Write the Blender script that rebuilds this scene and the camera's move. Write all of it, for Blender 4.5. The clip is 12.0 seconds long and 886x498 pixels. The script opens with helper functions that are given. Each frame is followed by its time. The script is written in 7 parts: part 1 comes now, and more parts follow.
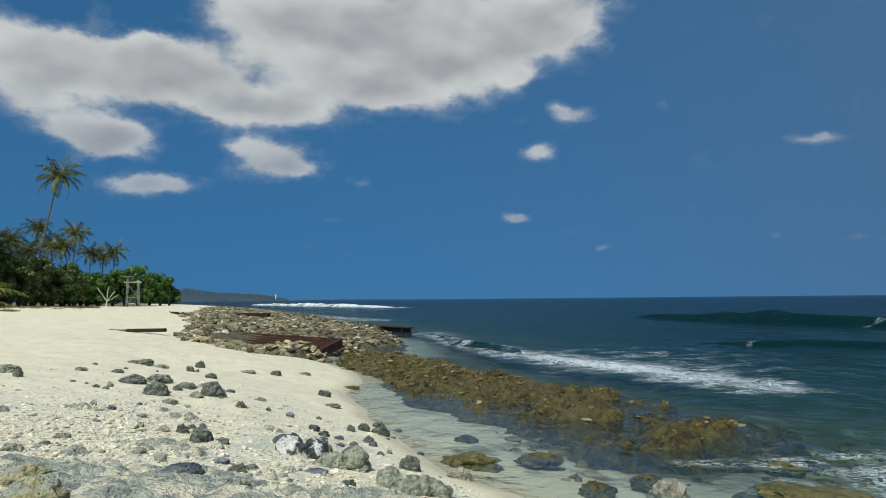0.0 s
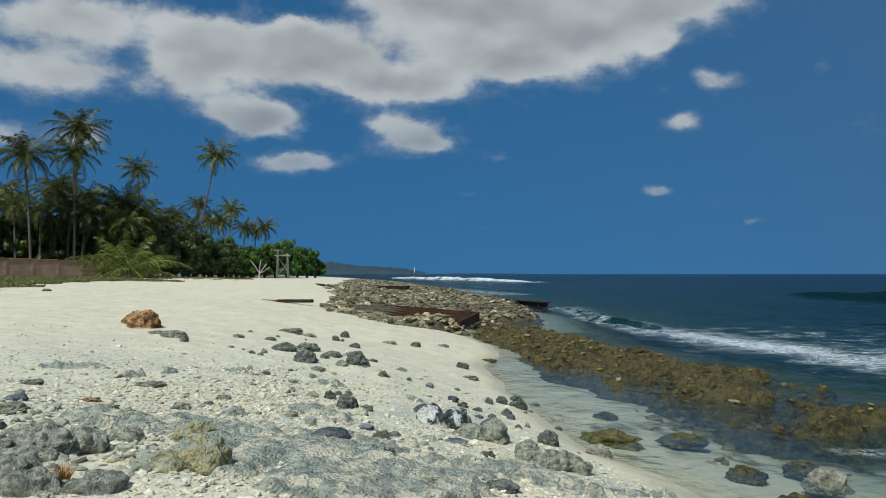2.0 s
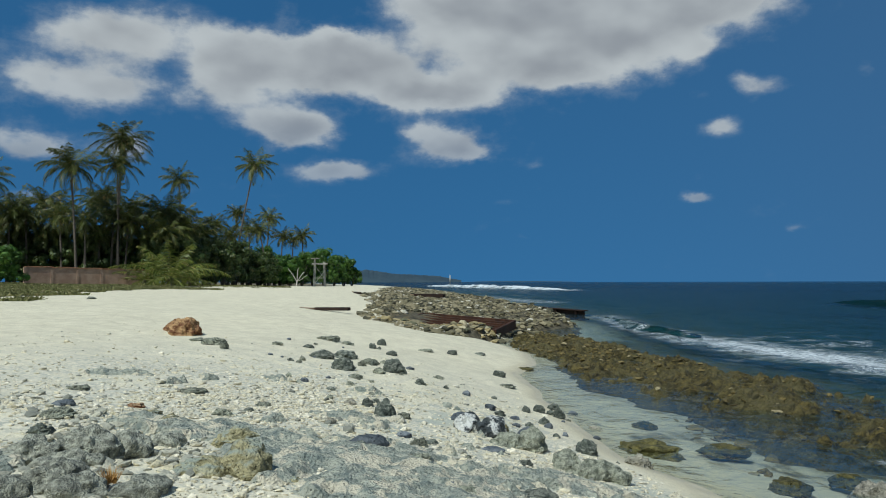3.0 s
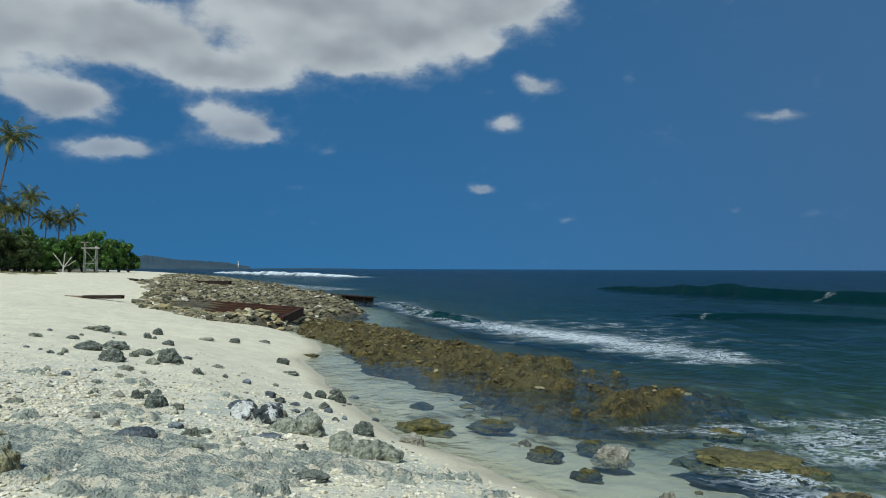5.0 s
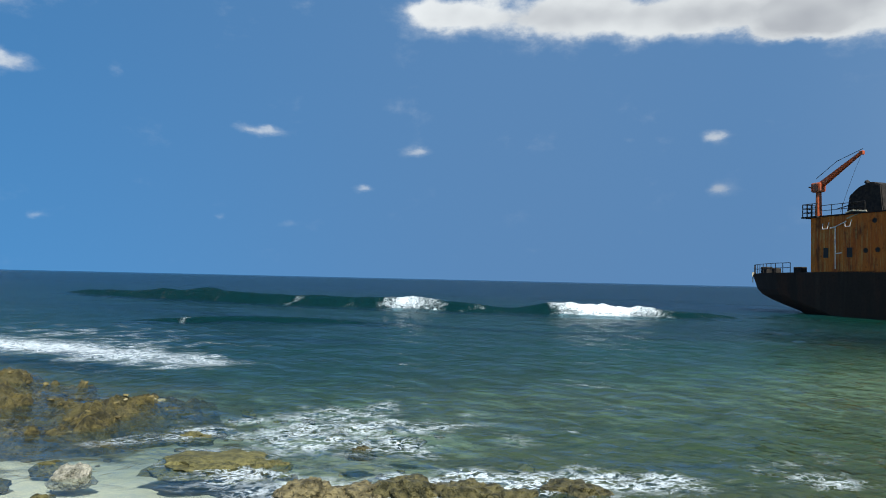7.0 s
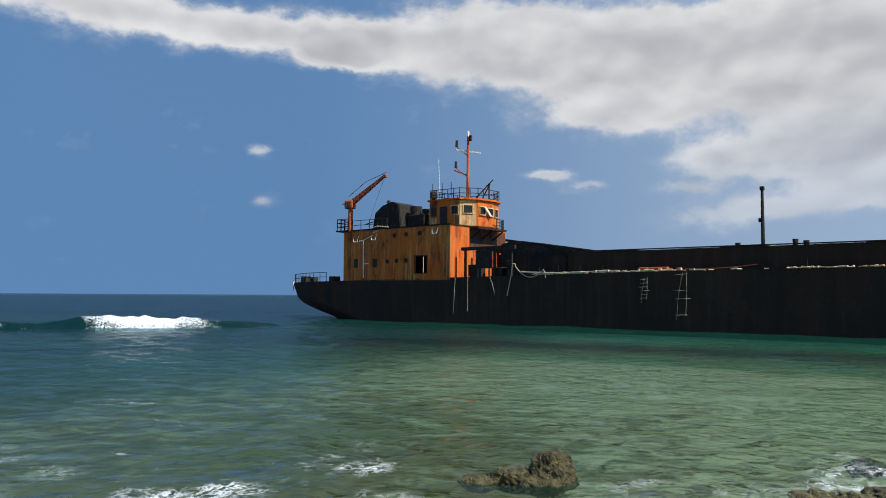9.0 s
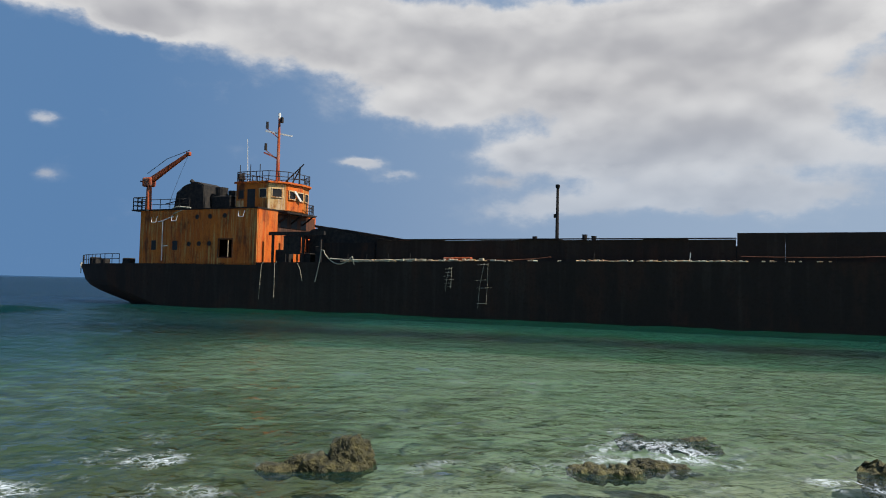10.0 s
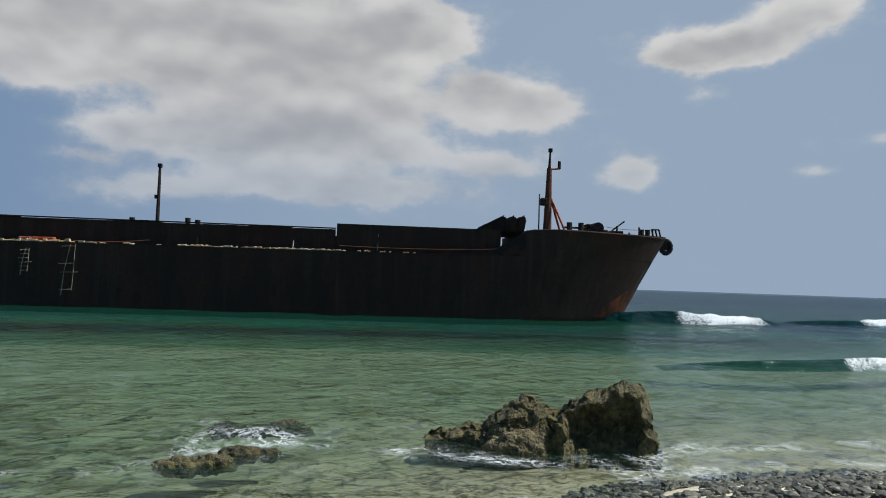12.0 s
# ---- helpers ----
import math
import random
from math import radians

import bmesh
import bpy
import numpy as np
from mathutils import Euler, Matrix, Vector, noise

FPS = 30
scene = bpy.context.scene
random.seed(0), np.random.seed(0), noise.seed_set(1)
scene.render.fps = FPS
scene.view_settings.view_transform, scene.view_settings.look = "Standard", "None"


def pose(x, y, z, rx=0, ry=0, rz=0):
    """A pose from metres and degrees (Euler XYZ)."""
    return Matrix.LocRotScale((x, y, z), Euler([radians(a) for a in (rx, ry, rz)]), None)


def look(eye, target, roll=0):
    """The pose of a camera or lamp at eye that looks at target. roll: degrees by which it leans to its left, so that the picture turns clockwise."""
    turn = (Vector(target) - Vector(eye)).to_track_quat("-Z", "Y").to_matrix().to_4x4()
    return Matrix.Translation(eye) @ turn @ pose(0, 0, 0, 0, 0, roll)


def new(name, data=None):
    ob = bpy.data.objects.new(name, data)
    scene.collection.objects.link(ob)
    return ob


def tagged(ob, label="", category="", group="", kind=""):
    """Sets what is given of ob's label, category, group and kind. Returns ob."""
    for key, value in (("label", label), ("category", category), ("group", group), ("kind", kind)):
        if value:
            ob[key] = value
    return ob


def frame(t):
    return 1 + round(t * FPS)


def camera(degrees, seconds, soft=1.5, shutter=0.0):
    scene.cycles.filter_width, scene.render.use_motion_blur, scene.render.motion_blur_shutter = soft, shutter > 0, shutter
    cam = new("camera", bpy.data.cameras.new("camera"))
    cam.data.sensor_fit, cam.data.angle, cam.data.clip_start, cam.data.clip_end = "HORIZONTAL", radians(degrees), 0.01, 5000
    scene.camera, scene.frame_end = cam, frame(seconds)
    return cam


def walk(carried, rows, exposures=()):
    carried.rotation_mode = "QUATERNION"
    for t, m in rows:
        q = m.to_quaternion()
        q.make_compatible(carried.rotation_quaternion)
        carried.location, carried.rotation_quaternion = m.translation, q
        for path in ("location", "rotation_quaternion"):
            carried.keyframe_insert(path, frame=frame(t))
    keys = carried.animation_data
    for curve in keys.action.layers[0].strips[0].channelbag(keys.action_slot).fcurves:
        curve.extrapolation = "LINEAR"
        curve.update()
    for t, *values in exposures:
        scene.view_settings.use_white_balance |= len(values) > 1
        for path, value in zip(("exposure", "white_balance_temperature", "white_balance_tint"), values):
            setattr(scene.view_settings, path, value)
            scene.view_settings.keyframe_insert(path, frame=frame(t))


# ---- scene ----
cam = camera(60.83, 12.0, soft=1.0)
PATH = [
    (0.0, -0.00, 3.77, 0.54, -0.000, 0.000),
    (0.5, 4.26, 3.06, 0.22, 0.007, 0.008),
    (1.0, 6.91, 3.34, 0.14, -0.013, 0.014),
    (1.5, 8.65, 3.27, -0.07, -0.034, 0.021),
    (2.0, 10.29, 1.87, 0.04, -0.030, 0.018),
    (2.5, 12.56, 2.53, 0.22, -0.038, -0.010),
    (2.7, 13.12, 2.46, 0.18, -0.041, 0.007),
    (4.3, 6.90, 2.62, -0.19, 0.048, -0.160),
    (4.5, 4.72, 2.44, 0.03, 0.093, -0.168),
    (5.0, -2.71, 1.50, -0.16, 0.127, -0.169),
    (5.5, -14.03, 1.91, -0.40, 0.204, -0.132),
    (6.0, -23.74, 1.69, -0.13, 0.230, -0.134),
    (6.5, -32.27, 1.77, -0.40, 0.234, -0.096),
    (7.0, -40.53, 2.28, -1.31, 0.230, -0.091),
    (7.5, -51.43, 3.15, -0.39, 0.103, 0.154),
    (7.7, -55.58, 2.13, 0.46, 0.092, 0.134),
    (9.3, -78.44, 3.57, -0.62, 0.038, 0.015),
    (9.5, -81.58, 3.10, -0.71, -0.009, -0.007),
    (10.0, -88.58, 2.74, -1.33, 0.025, -0.018),
    (10.5, -96.49, 2.15, -1.12, 0.032, -0.056),
    (11.0, -103.43, 2.41, -1.16, 0.059, -0.088),
    (11.5, -110.54, 2.35, -1.84, 0.104, -0.096),
    (12.0, -117.90, 2.55, -1.95, 0.130, -0.152),
]
walk(cam, [(t, pose(x, y, 2.5, 90 + pitch, roll, yaw)) for t, yaw, pitch, roll, x, y in PATH],
     exposures=[(0.0, -0.08, 6350, 5), (2.5, -0.28, 6050, 3), (4.3, -0.30, 5950, 2), (5.0, -0.24, 5900, 2), (5.5, -0.04, 5850, 2), (6.0, 0.22, 5950, 3), (6.5, 0.46, 6100, 5), (7.0, 0.58, 6250, 6),
                (7.7, 0.58, 6350, 8), (9.3, 0.55, 6500, 10), (10.5, 0.40, 6550, 10), (12.0, 0.27, 6550, 9)])

# ---- world, sun ----
SUN_FROM = Vector((-0.385, -0.923, 0)).normalized()
SUN_HIGH = 52.0


class Nodes:
    """Short hand for building node trees."""

    def __init__(self, tree):
        self.t = tree
        tree.nodes.clear()

    def add(self, kind, **props):
        n = self.t.nodes.new(kind)
        for k, v in props.items():
            if k == "operation":
                n.operation = v
            elif k == "blend_type":
                n.blend_type = v
            elif k == "data_type":
                n.data_type = v
        return n

    def put(self, socket, value):
        if isinstance(value, bpy.types.NodeSocket):
            self.t.links.new(value, socket)
        elif value is not None:
            socket.default_value = value

    def math(self, op, a, b=None, c=None, clamp=False):
        n = self.add("ShaderNodeMath", operation=op)
        n.use_clamp = clamp
        for s, v in zip(n.inputs, (a, b, c)):
            self.put(s, v)
        return n.outputs[0]

    def vec(self, op, a, b=None, c=None):
        n = self.add("ShaderNodeVectorMath", operation=op)
        for s, v in zip(n.inputs, (a, b, c)):
            self.put(s, v)
        return n.outputs["Value"] if op in ("DOT_PRODUCT", "LENGTH") else n.outputs["Vector"]

    def noise(self, vector, scale, detail=4.0, rough=0.55, distort=0.0, color=False):
        n = self.add("ShaderNodeTexNoise")
        self.put(n.inputs["Vector"], vector)
        self.put(n.inputs["Scale"], scale)
        self.put(n.inputs["Detail"], detail)
        self.put(n.inputs["Roughness"], rough)
        self.put(n.inputs["Distortion"], distort)
        return n.outputs["Color"] if color else n.outputs["Fac"]

    def voronoi(self, vector, scale, out="Distance"):
        n = self.add("ShaderNodeTexVoronoi")
        self.put(n.inputs["Vector"], vector)
        self.put(n.inputs["Scale"], scale)
        return n.outputs[out]

    def ramp(self, fac, lo, hi, a=0.0, b=1.0):
        n = self.add("ShaderNodeMapRange")
        n.interpolation_type = "SMOOTHSTEP"
        for s, v in zip(n.inputs, (fac, lo, hi, a, b)):
            self.put(s, v)
        return n.outputs[0]

    def mix(self, fac, a, b, blend="MIX"):
        n = self.add("ShaderNodeMix", data_type="RGBA", blend_type=blend)
        self.put(n.inputs["Factor"], fac)
        for s, v in ((n.inputs[6], a), (n.inputs[7], b)):
            self.put(s, (*v, 1.0) if isinstance(v, tuple) and len(v) == 3 else v)
        return n.outputs[2]

    def shader_mix(self, fac, a, b):
        n = self.add("ShaderNodeMixShader")
        self.put(n.inputs[0], fac)
        self.put(n.inputs[1], a)
        self.put(n.inputs[2], b)
        return n.outputs[0]

    def attr(self, name):
        n = self.add("ShaderNodeAttribute")
        n.attribute_name = name
        return n.outputs["Fac"]

    def bump(self, height, strength=0.5, distance=0.02, normal=None):
        n = self.add("ShaderNodeBump")
        self.put(n.inputs["Strength"], strength)
        self.put(n.inputs["Distance"], distance)
        self.put(n.inputs["Height"], height)
        self.put(n.inputs["Normal"], normal)
        return n.outputs[0]

    def stretch(self, vector, s):
        n = self.add("ShaderNodeMapping")
        self.put(n.inputs["Vector"], vector)
        self.put(n.inputs["Scale"], s)
        return n.outputs[0]


world = bpy.data.worlds.new("sky")
scene.world = world
world.use_nodes = True
W = Nodes(world.node_tree)
sky = W.add("ShaderNodeTexSky")
sky.sky_type = "NISHITA"
sky.sun_disc = False
sky.sun_elevation = radians(SUN_HIGH)
sky.sun_rotation = math.atan2(SUN_FROM.x, SUN_FROM.y)
sky.altitude, sky.air_density, sky.dust_density, sky.ozone_density = 0.0, 1.0, 0.3, 3.0
SKY_STRENGTH = 0.084
sky_tint = W.mix(1.0, sky.outputs[0], (0.42, 0.88, 1.08), "MULTIPLY")
sky_col = W.vec("SCALE", sky_tint)
W.t.nodes[-1].inputs["Scale"].default_value = SKY_STRENGTH
coord = W.add("ShaderNodeTexCoord").outputs["Generated"]
lifted = W.vec("NORMALIZE", W.vec("MULTIPLY_ADD", coord, (1.0, 1.0, 0.42), (0.0, 0.0, 0.35)))
W.t.links.new(lifted, sky.inputs["Vector"])
sep = W.add("ShaderNodeSeparateXYZ")
W.put(sep.inputs[0], coord)
azimuth = W.math("MULTIPLY", W.math("ARCTAN2", W.math("MULTIPLY", sep.outputs[0], -1.0), sep.outputs[1]), 180 / math.pi)
height = W.math("MULTIPLY", W.math("ARCSINE", sep.outputs[2]), 180 / math.pi)
comb = W.add("ShaderNodeCombineXYZ")
W.put(comb.inputs[0], azimuth)
W.put(comb.inputs[1], height)
cloud_noise = W.noise(W.stretch(comb.outputs[0], (0.75, 1.25, 1.0)), 0.42, 7.0, 0.60, 0.0, color=True)
fine = W.noise(W.stretch(comb.outputs[0], (0.75, 1.15, 1.0)), 0.30, 8.0, 0.60)
warped = W.vec("MULTIPLY_ADD", W.vec("SUBTRACT", cloud_noise, (0.5, 0.5, 0.5)), (3.2, 1.9, 0.0), comb.outputs[0])
warped_less = W.vec("MULTIPLY_ADD", W.vec("SUBTRACT", cloud_noise, (0.5, 0.5, 0.5)), (1.7, 1.2, 0.0), comb.outputs[0])
cloud_sum = None


def cloud(az, el, wide, tall, dense=1.0):
    """One puff of cloud: bearing and height in degrees, half its width and height, and its thickness."""
    global cloud_sum
    p = W.vec("MULTIPLY_ADD", warped if wide > 2.2 else warped_less, (1 / wide, 1 / tall, 0.0), (-az / wide, -el / tall, 0.0))
    dense = dense if wide > 2.2 else dense * 0.72
    q = W.math("POWER", 0.22, W.vec("DOT_PRODUCT", p, p))
    cloud_sum = W.math("MULTIPLY_ADD", q, dense, cloud_sum if cloud_sum else 0.0)


cloud(6.1, 18.4, 9.0, 3.99, 1)
cloud(12.1, 20.6, 7.1, 2.70, 0.9)
cloud(-1.3, 19.7, 8.3, 4.16, 1)
cloud(-7.9, 20.2, 5.6, 2.54, 0.9)
cloud(12.0, 14.2, 4.0, 1.54, 0.8)
cloud(3.5, 16.5, 7.4, 2.44, 0.9)
cloud(-5.6, 16.4, 1.7, 1.13, 0.7)
cloud(24.6, 16.4, 5.8, 1.86, 1)
cloud(20.1, 15.7, 6.9, 2.51, 1)
cloud(28.7, 14.4, 3.4, 2.18, 0.9)
cloud(30.1, 16.7, 2.0, 2.12, 0.7)
cloud(14.9, 13.9, 4.1, 1.45, 0.8)
cloud(20.9, 17.7, 2.9, 1.14, 0.7)
cloud(25.2, 11.6, 3.7, 1.60, 1)
cloud(23.2, 11.0, 2.6, 1.17, 0.8)
cloud(21.5, 8.3, 4.1, 0.99, 1)
cloud(12.4, 10.4, 3.5, 1.49, 1.1)
cloud(14.9, 11.2, 1.6, 0.74, 0.6)
cloud(10.6, 9.7, 2.1, 0.75, 0.7)
cloud(-10.1, 13.4, 2.2, 0.82, 0.75)
cloud(-8.8, 14.2, 1.1, 0.69, 0.6)
cloud(-7.5, 10.9, 1.6, 0.71, 0.9)
cloud(-5.5, 6.1, 1.3, 0.42, 0.55)
cloud(6.1, 8.7, 0.9, 0.35, 0.35)
cloud(8.2, 6.1, 1.4, 0.43, 0.35)
cloud(7.0, 3.4, 0.9, 0.39, 0.35)
cloud(-11.9, 3.6, 0.7, 0.35, 0.35)
cloud(-16.7, 13.7, 0.9, 0.88, 0.35)
cloud(-26.0, 10.6, 1.9, 0.50, 0.3)
cloud(-6.0, 13.2, 1.3, 0.58, 0.35)
cloud(36.4, 17.1, 6.2, 2.39, 0.9)
cloud(38.9, 13.4, 7.3, 1.78, 0.9)
cloud(41.8, 9.1, 3.1, 1.26, 0.9)
cloud(35.6, 9.3, 1.9, 1.33, 0.9)
cloud(41.8, 5.7, 2.0, 0.52, 0.7)
cloud(27.9, 17.3, 2.4, 1.54, 0.5)
cloud(-38.3, 9.6, 1.6, 0.62, 0.8)
cloud(-34.1, 6.6, 1.1, 0.43, 0.75)
cloud(-5.7, 6.2, 1.3, 0.42, 0.6)
cloud(-60.2, 10.6, 1.1, 0.63, 0.85)
cloud(-60.4, 6.7, 0.9, 0.49, 0.7)
cloud(-26.9, 10.7, 2.6, 0.62, 0.4)
cloud(-28.9, 3.8, 1.0, 0.35, 0.5)
cloud(-24.0, 4.2, 0.6, 0.35, 0.5)
cloud(-54.2, 10.6, 1.2, 0.35, 0.35)
cloud(-12.1, 3.7, 1.0, 0.35, 0.4)
cloud(-40.3, 19.6, 3.7, 1.49, 0.9)
cloud(-49.4, 19.4, 8.4, 2.01, 1)
cloud(-59.6, 18.9, 9.3, 1.79, 1)
cloud(-67.0, 18.1, 4.2, 1.71, 1)
cloud(-66.3, 18.2, 3.6, 1.61, 1.17)
cloud(-77.7, 18.9, 10.3, 3.16, 1.3)
cloud(-88.5, 17.2, 11.9, 3.40, 1.3)
cloud(-87.7, 13.3, 6.8, 1.65, 0.91)
cloud(-100.9, 17.5, 11.5, 3.80, 1.3)
cloud(-108.2, 14.9, 6.9, 4.05, 1.17)
cloud(-102.8, 10.8, 10.5, 2.35, 1.04)
cloud(-96.1, 9.6, 4.4, 1.39, 0.78)
cloud(-82.2, 9.1, 2.4, 0.63, 0.78)
cloud(-84.8, 8.2, 2.4, 0.51, 0.52)
cloud(-106.4, 7.2, 7.1, 1.40, 0.78)
cloud(-92.8, 7.8, 5.0, 0.92, 0.52)
cloud(-101.1, 16.4, 11.0, 3.08, 1.17)
cloud(-111.5, 18.2, 8.1, 3.35, 1.17)
cloud(-116.2, 18.8, 3.9, 2.17, 1.04)
cloud(-107.4, 13.1, 9.1, 2.24, 1.04)
cloud(-103.0, 9.8, 9.6, 1.63, 0.91)
cloud(-120.3, 13.7, 3.5, 2.27, 1.04)
cloud(-124.4, 13.3, 4.5, 2.46, 1.17)
cloud(-113.9, 10.3, 5.1, 1.76, 0.78)
cloud(-121.7, 9.1, 5.6, 1.43, 0.78)
cloud(-131.8, 8.4, 2.6, 1.56, 1.17)
cloud(-111.5, 6.8, 11.8, 1.69, 0.91)
cloud(-95.8, 6.0, 7.4, 1.38, 0.65)
cloud(-138.7, 17.2, 6.8, 1.70, 1.17)
cloud(-136.0, 16.6, 4.3, 1.54, 0.91)
cloud(-143.5, 19.0, 3.5, 1.35, 1.17)
cloud(-143.9, 8.4, 1.9, 0.65, 0.72)
cloud(-148.0, 10.6, 1.5, 0.80, 0.65)
cloud(-136.9, 13.9, 2.3, 0.78, 0.33)

body = W.math("ADD", cloud_sum, W.math("MULTIPLY", W.math("SUBTRACT", fine, 0.5), 1.15))
cover = W.math("MAXIMUM", W.ramp(body, 0.22, 0.72, 0.0, 0.94), W.ramp(body, 0.10, 0.85, 0.0, 0.62))
# light from above: compare the billows with those a little higher
low = W.noise(W.stretch(comb.outputs[0], (0.75, 1.25, 1.0)), 0.20, 2.6, 0.48)
higher = W.noise(W.stretch(W.vec("ADD", comb.outputs[0], (0.4, 1.3, 0.0)), (0.75, 1.25, 1.0)), 0.20, 2.6, 0.48)
relief = W.math("MULTIPLY", W.math("SUBTRACT", low, higher), 1.9)
thick = W.ramp(W.math("SUBTRACT", W.math("MULTIPLY", W.math("MINIMUM", cloud_sum, 1.35), 0.62), relief), 0.0, 1.40)
lit = W.mix(thick, (0.66, 0.655, 0.65), (0.37, 0.37, 0.39))
cloud_col = W.vec("SCALE", lit)
W.put(W.t.nodes[-1].inputs["Scale"], W.ramp(W.vec("DOT_PRODUCT", coord, (0.94, -0.34, 0.0)), -0.2, 0.8, 1.0, 0.82))
# sea haze, thicker towards the sun's side
toward = W.vec("DOT_PRODUCT", coord, (0.66, -0.75, 0.0))
clear_sky = W.mix(W.ramp(toward, -0.95, 0.05, 0.0, 0.90), sky_col, (0.080, 0.160, 0.298))
clear_sky = W.mix(W.ramp(toward, 0.22, 1.05, 0.0, 0.88), clear_sky, (0.265, 0.335, 0.430))
out_col = W.mix(W.math("MULTIPLY", cover, W.ramp(height, 2.0, 16.0, 0.40, 1.0)), clear_sky, cloud_col)
bg = W.add("ShaderNodeBackground")
W.put(bg.inputs["Color"], out_col)
bg.inputs["Strength"].default_value = 1.0
wo = W.add("ShaderNodeOutputWorld")
W.t.links.new(bg.outputs[0], wo.inputs[0])

sun = new("sun", bpy.data.lights.new("sun", "SUN"))
sun.data.energy, sun.data.angle, sun.data.color = 4.7, radians(0.6), (1.0, 0.965, 0.90)
sun.matrix_world = look(SUN_FROM * 50 * math.cos(radians(SUN_HIGH)) + Vector((0, 0, 50 * math.sin(radians(SUN_HIGH)))), (0, 0, 0))

# ---- helpers for building ----
def smooth(a, b, x):
    k = np.clip((np.asarray(x, float) - a) / (b - a), 0, 1)
    return k * k * (3 - 2 * k)


def lattice(ix, iy, seed):
    v = np.sin(ix * 127.1 + iy * 311.7 + seed * 74.7) * 43758.5453
    return v - np.floor(v)


def value_noise(x, y, seed=0):
    """Smooth noise from -1 to 1 on arrays."""
    x, y = np.asarray(x, float), np.asarray(y, float)
    ix, iy = np.floor(x), np.floor(y)
    fx, fy = x - ix, y - iy
    ux, uy = fx * fx * (3 - 2 * fx), fy * fy * (3 - 2 * fy)
    a, b = lattice(ix, iy, seed), lattice(ix + 1, iy, seed)
    c, d = lattice(ix, iy + 1, seed), lattice(ix + 1, iy + 1, seed)
    return 2 * ((a * (1 - ux) + b * ux) * (1 - uy) + (c * (1 - ux) + d * ux) * uy) - 1


def fractal(x, y, size, octaves=4, seed=0, gain=0.5):
    total, amp, k = 0.0, 1.0, 1.0 / size
    for o in range(octaves):
        total = total + amp * value_noise(np.asarray(x) * k + 17.3 * o, np.asarray(y) * k - 9.1 * o, seed + o)
        amp, k = amp * gain, k * 2.03
    return total


def ridged(x, y, size, octaves=4, seed=0):
    total, amp, k = 0.0, 1.0, 1.0 / size
    for o in range(octaves):
        total = total + amp * (1 - 2 * np.abs(value_noise(np.asarray(x) * k + 5.7 * o, np.asarray(y) * k + 3.3 * o, seed + o)))
        amp, k = amp * 0.55, k * 2.1
    return total


SHORE = [(2, -200), (3, -60), (5, -25), (6.0, -14), (6.6, -10.8), (7.4, -7.5), (6.9, -5.2), (5.6, -2), (4.3, 2), (2.9, 5.6), (1.8, 8.2),
         (1.0, 9.4), (0.1, 10.85), (-0.3, 12.1), (-1.2, 14.8), (-1.85, 17), (-2.85, 20.4), (-2.4, 22.9), (-3.4, 26.5), (-5.0, 30.5),
         (-6.3, 33), (-5.0, 40), (-6, 50), (-12, 75), (-20, 110), (-45, 180), (-75, 250), (-150, 400), (-420, 700), (-4500, 2600)]


def inland(x, y):
    """Metres from the water's edge, positive on the beach."""
    x, y = np.asarray(x, float), np.asarray(y, float)
    best, side = np.full(x.shape, 1e9), np.ones(x.shape)
    for (ax, ay), (bx, by) in zip(SHORE, SHORE[1:]):
        dx, dy = bx - ax, by - ay
        k = np.clip(((x - ax) * dx + (y - ay) * dy) / (dx * dx + dy * dy), 0, 1)
        d = np.hypot(x - ax - k * dx, y - ay - k * dy)
        s = np.where(dx * (y - ay) - dy * (x - ax) > 0, 1.0, -1.0)
        near = d < best
        best, side = np.where(near, d, best), np.where(near, s, side)
    return best * side


def land(x, y, rough=True):
    s = inland(x, y)
    s = s + 0.25 * fractal(x, y, 2.5, 2, 5) * smooth(-6, 0, s) * smooth(9, 0, s)
    up = 1.75 * (1 - np.exp(-np.maximum(s, 0) / 6.3)) + 0.6 * smooth(22, 60, s)
    down = -0.42 * (1 - np.exp(np.minimum(s, 0) / 3.0)) + 0.024 * np.minimum(s, 0)
    z = np.where(s > 0, up, np.maximum(down, -7.0))
    if rough:
        z = z + 0.035 * fractal(x, y, 1.7, 3, 11) * smooth(0.0, 1.5, s) + 0.022 * fractal(x, y, 0.8, 3, 14) * smooth(4.0, 8.0, s) + 0.05 * fractal(x, y, 6.0, 2, 3) * smooth(2, 6, s)
        z = z + 0.05 * fractal(x, y, 1.2, 3, 21) * smooth(0, -2, s)
    return z


def inside(x, y, poly):
    """Signed distance to the edge of a polygon, positive inside."""
    x, y = np.asarray(x, float), np.asarray(y, float)
    best, odd = np.full(x.shape, 1e9), np.zeros(x.shape, bool)
    for (ax, ay), (bx, by) in zip(poly, poly[1:] + poly[:1]):
        dx, dy = bx - ax, by - ay
        k = np.clip(((x - ax) * dx + (y - ay) * dy) / (dx * dx + dy * dy), 0, 1)
        best = np.minimum(best, np.hypot(x - ax - k * dx, y - ay - k * dy))
        odd ^= ((ay > y) != (by > y)) & (x < dx * (y - ay) / (dy if dy else 1e-9) + ax)
    return np.where(odd, best, -best)


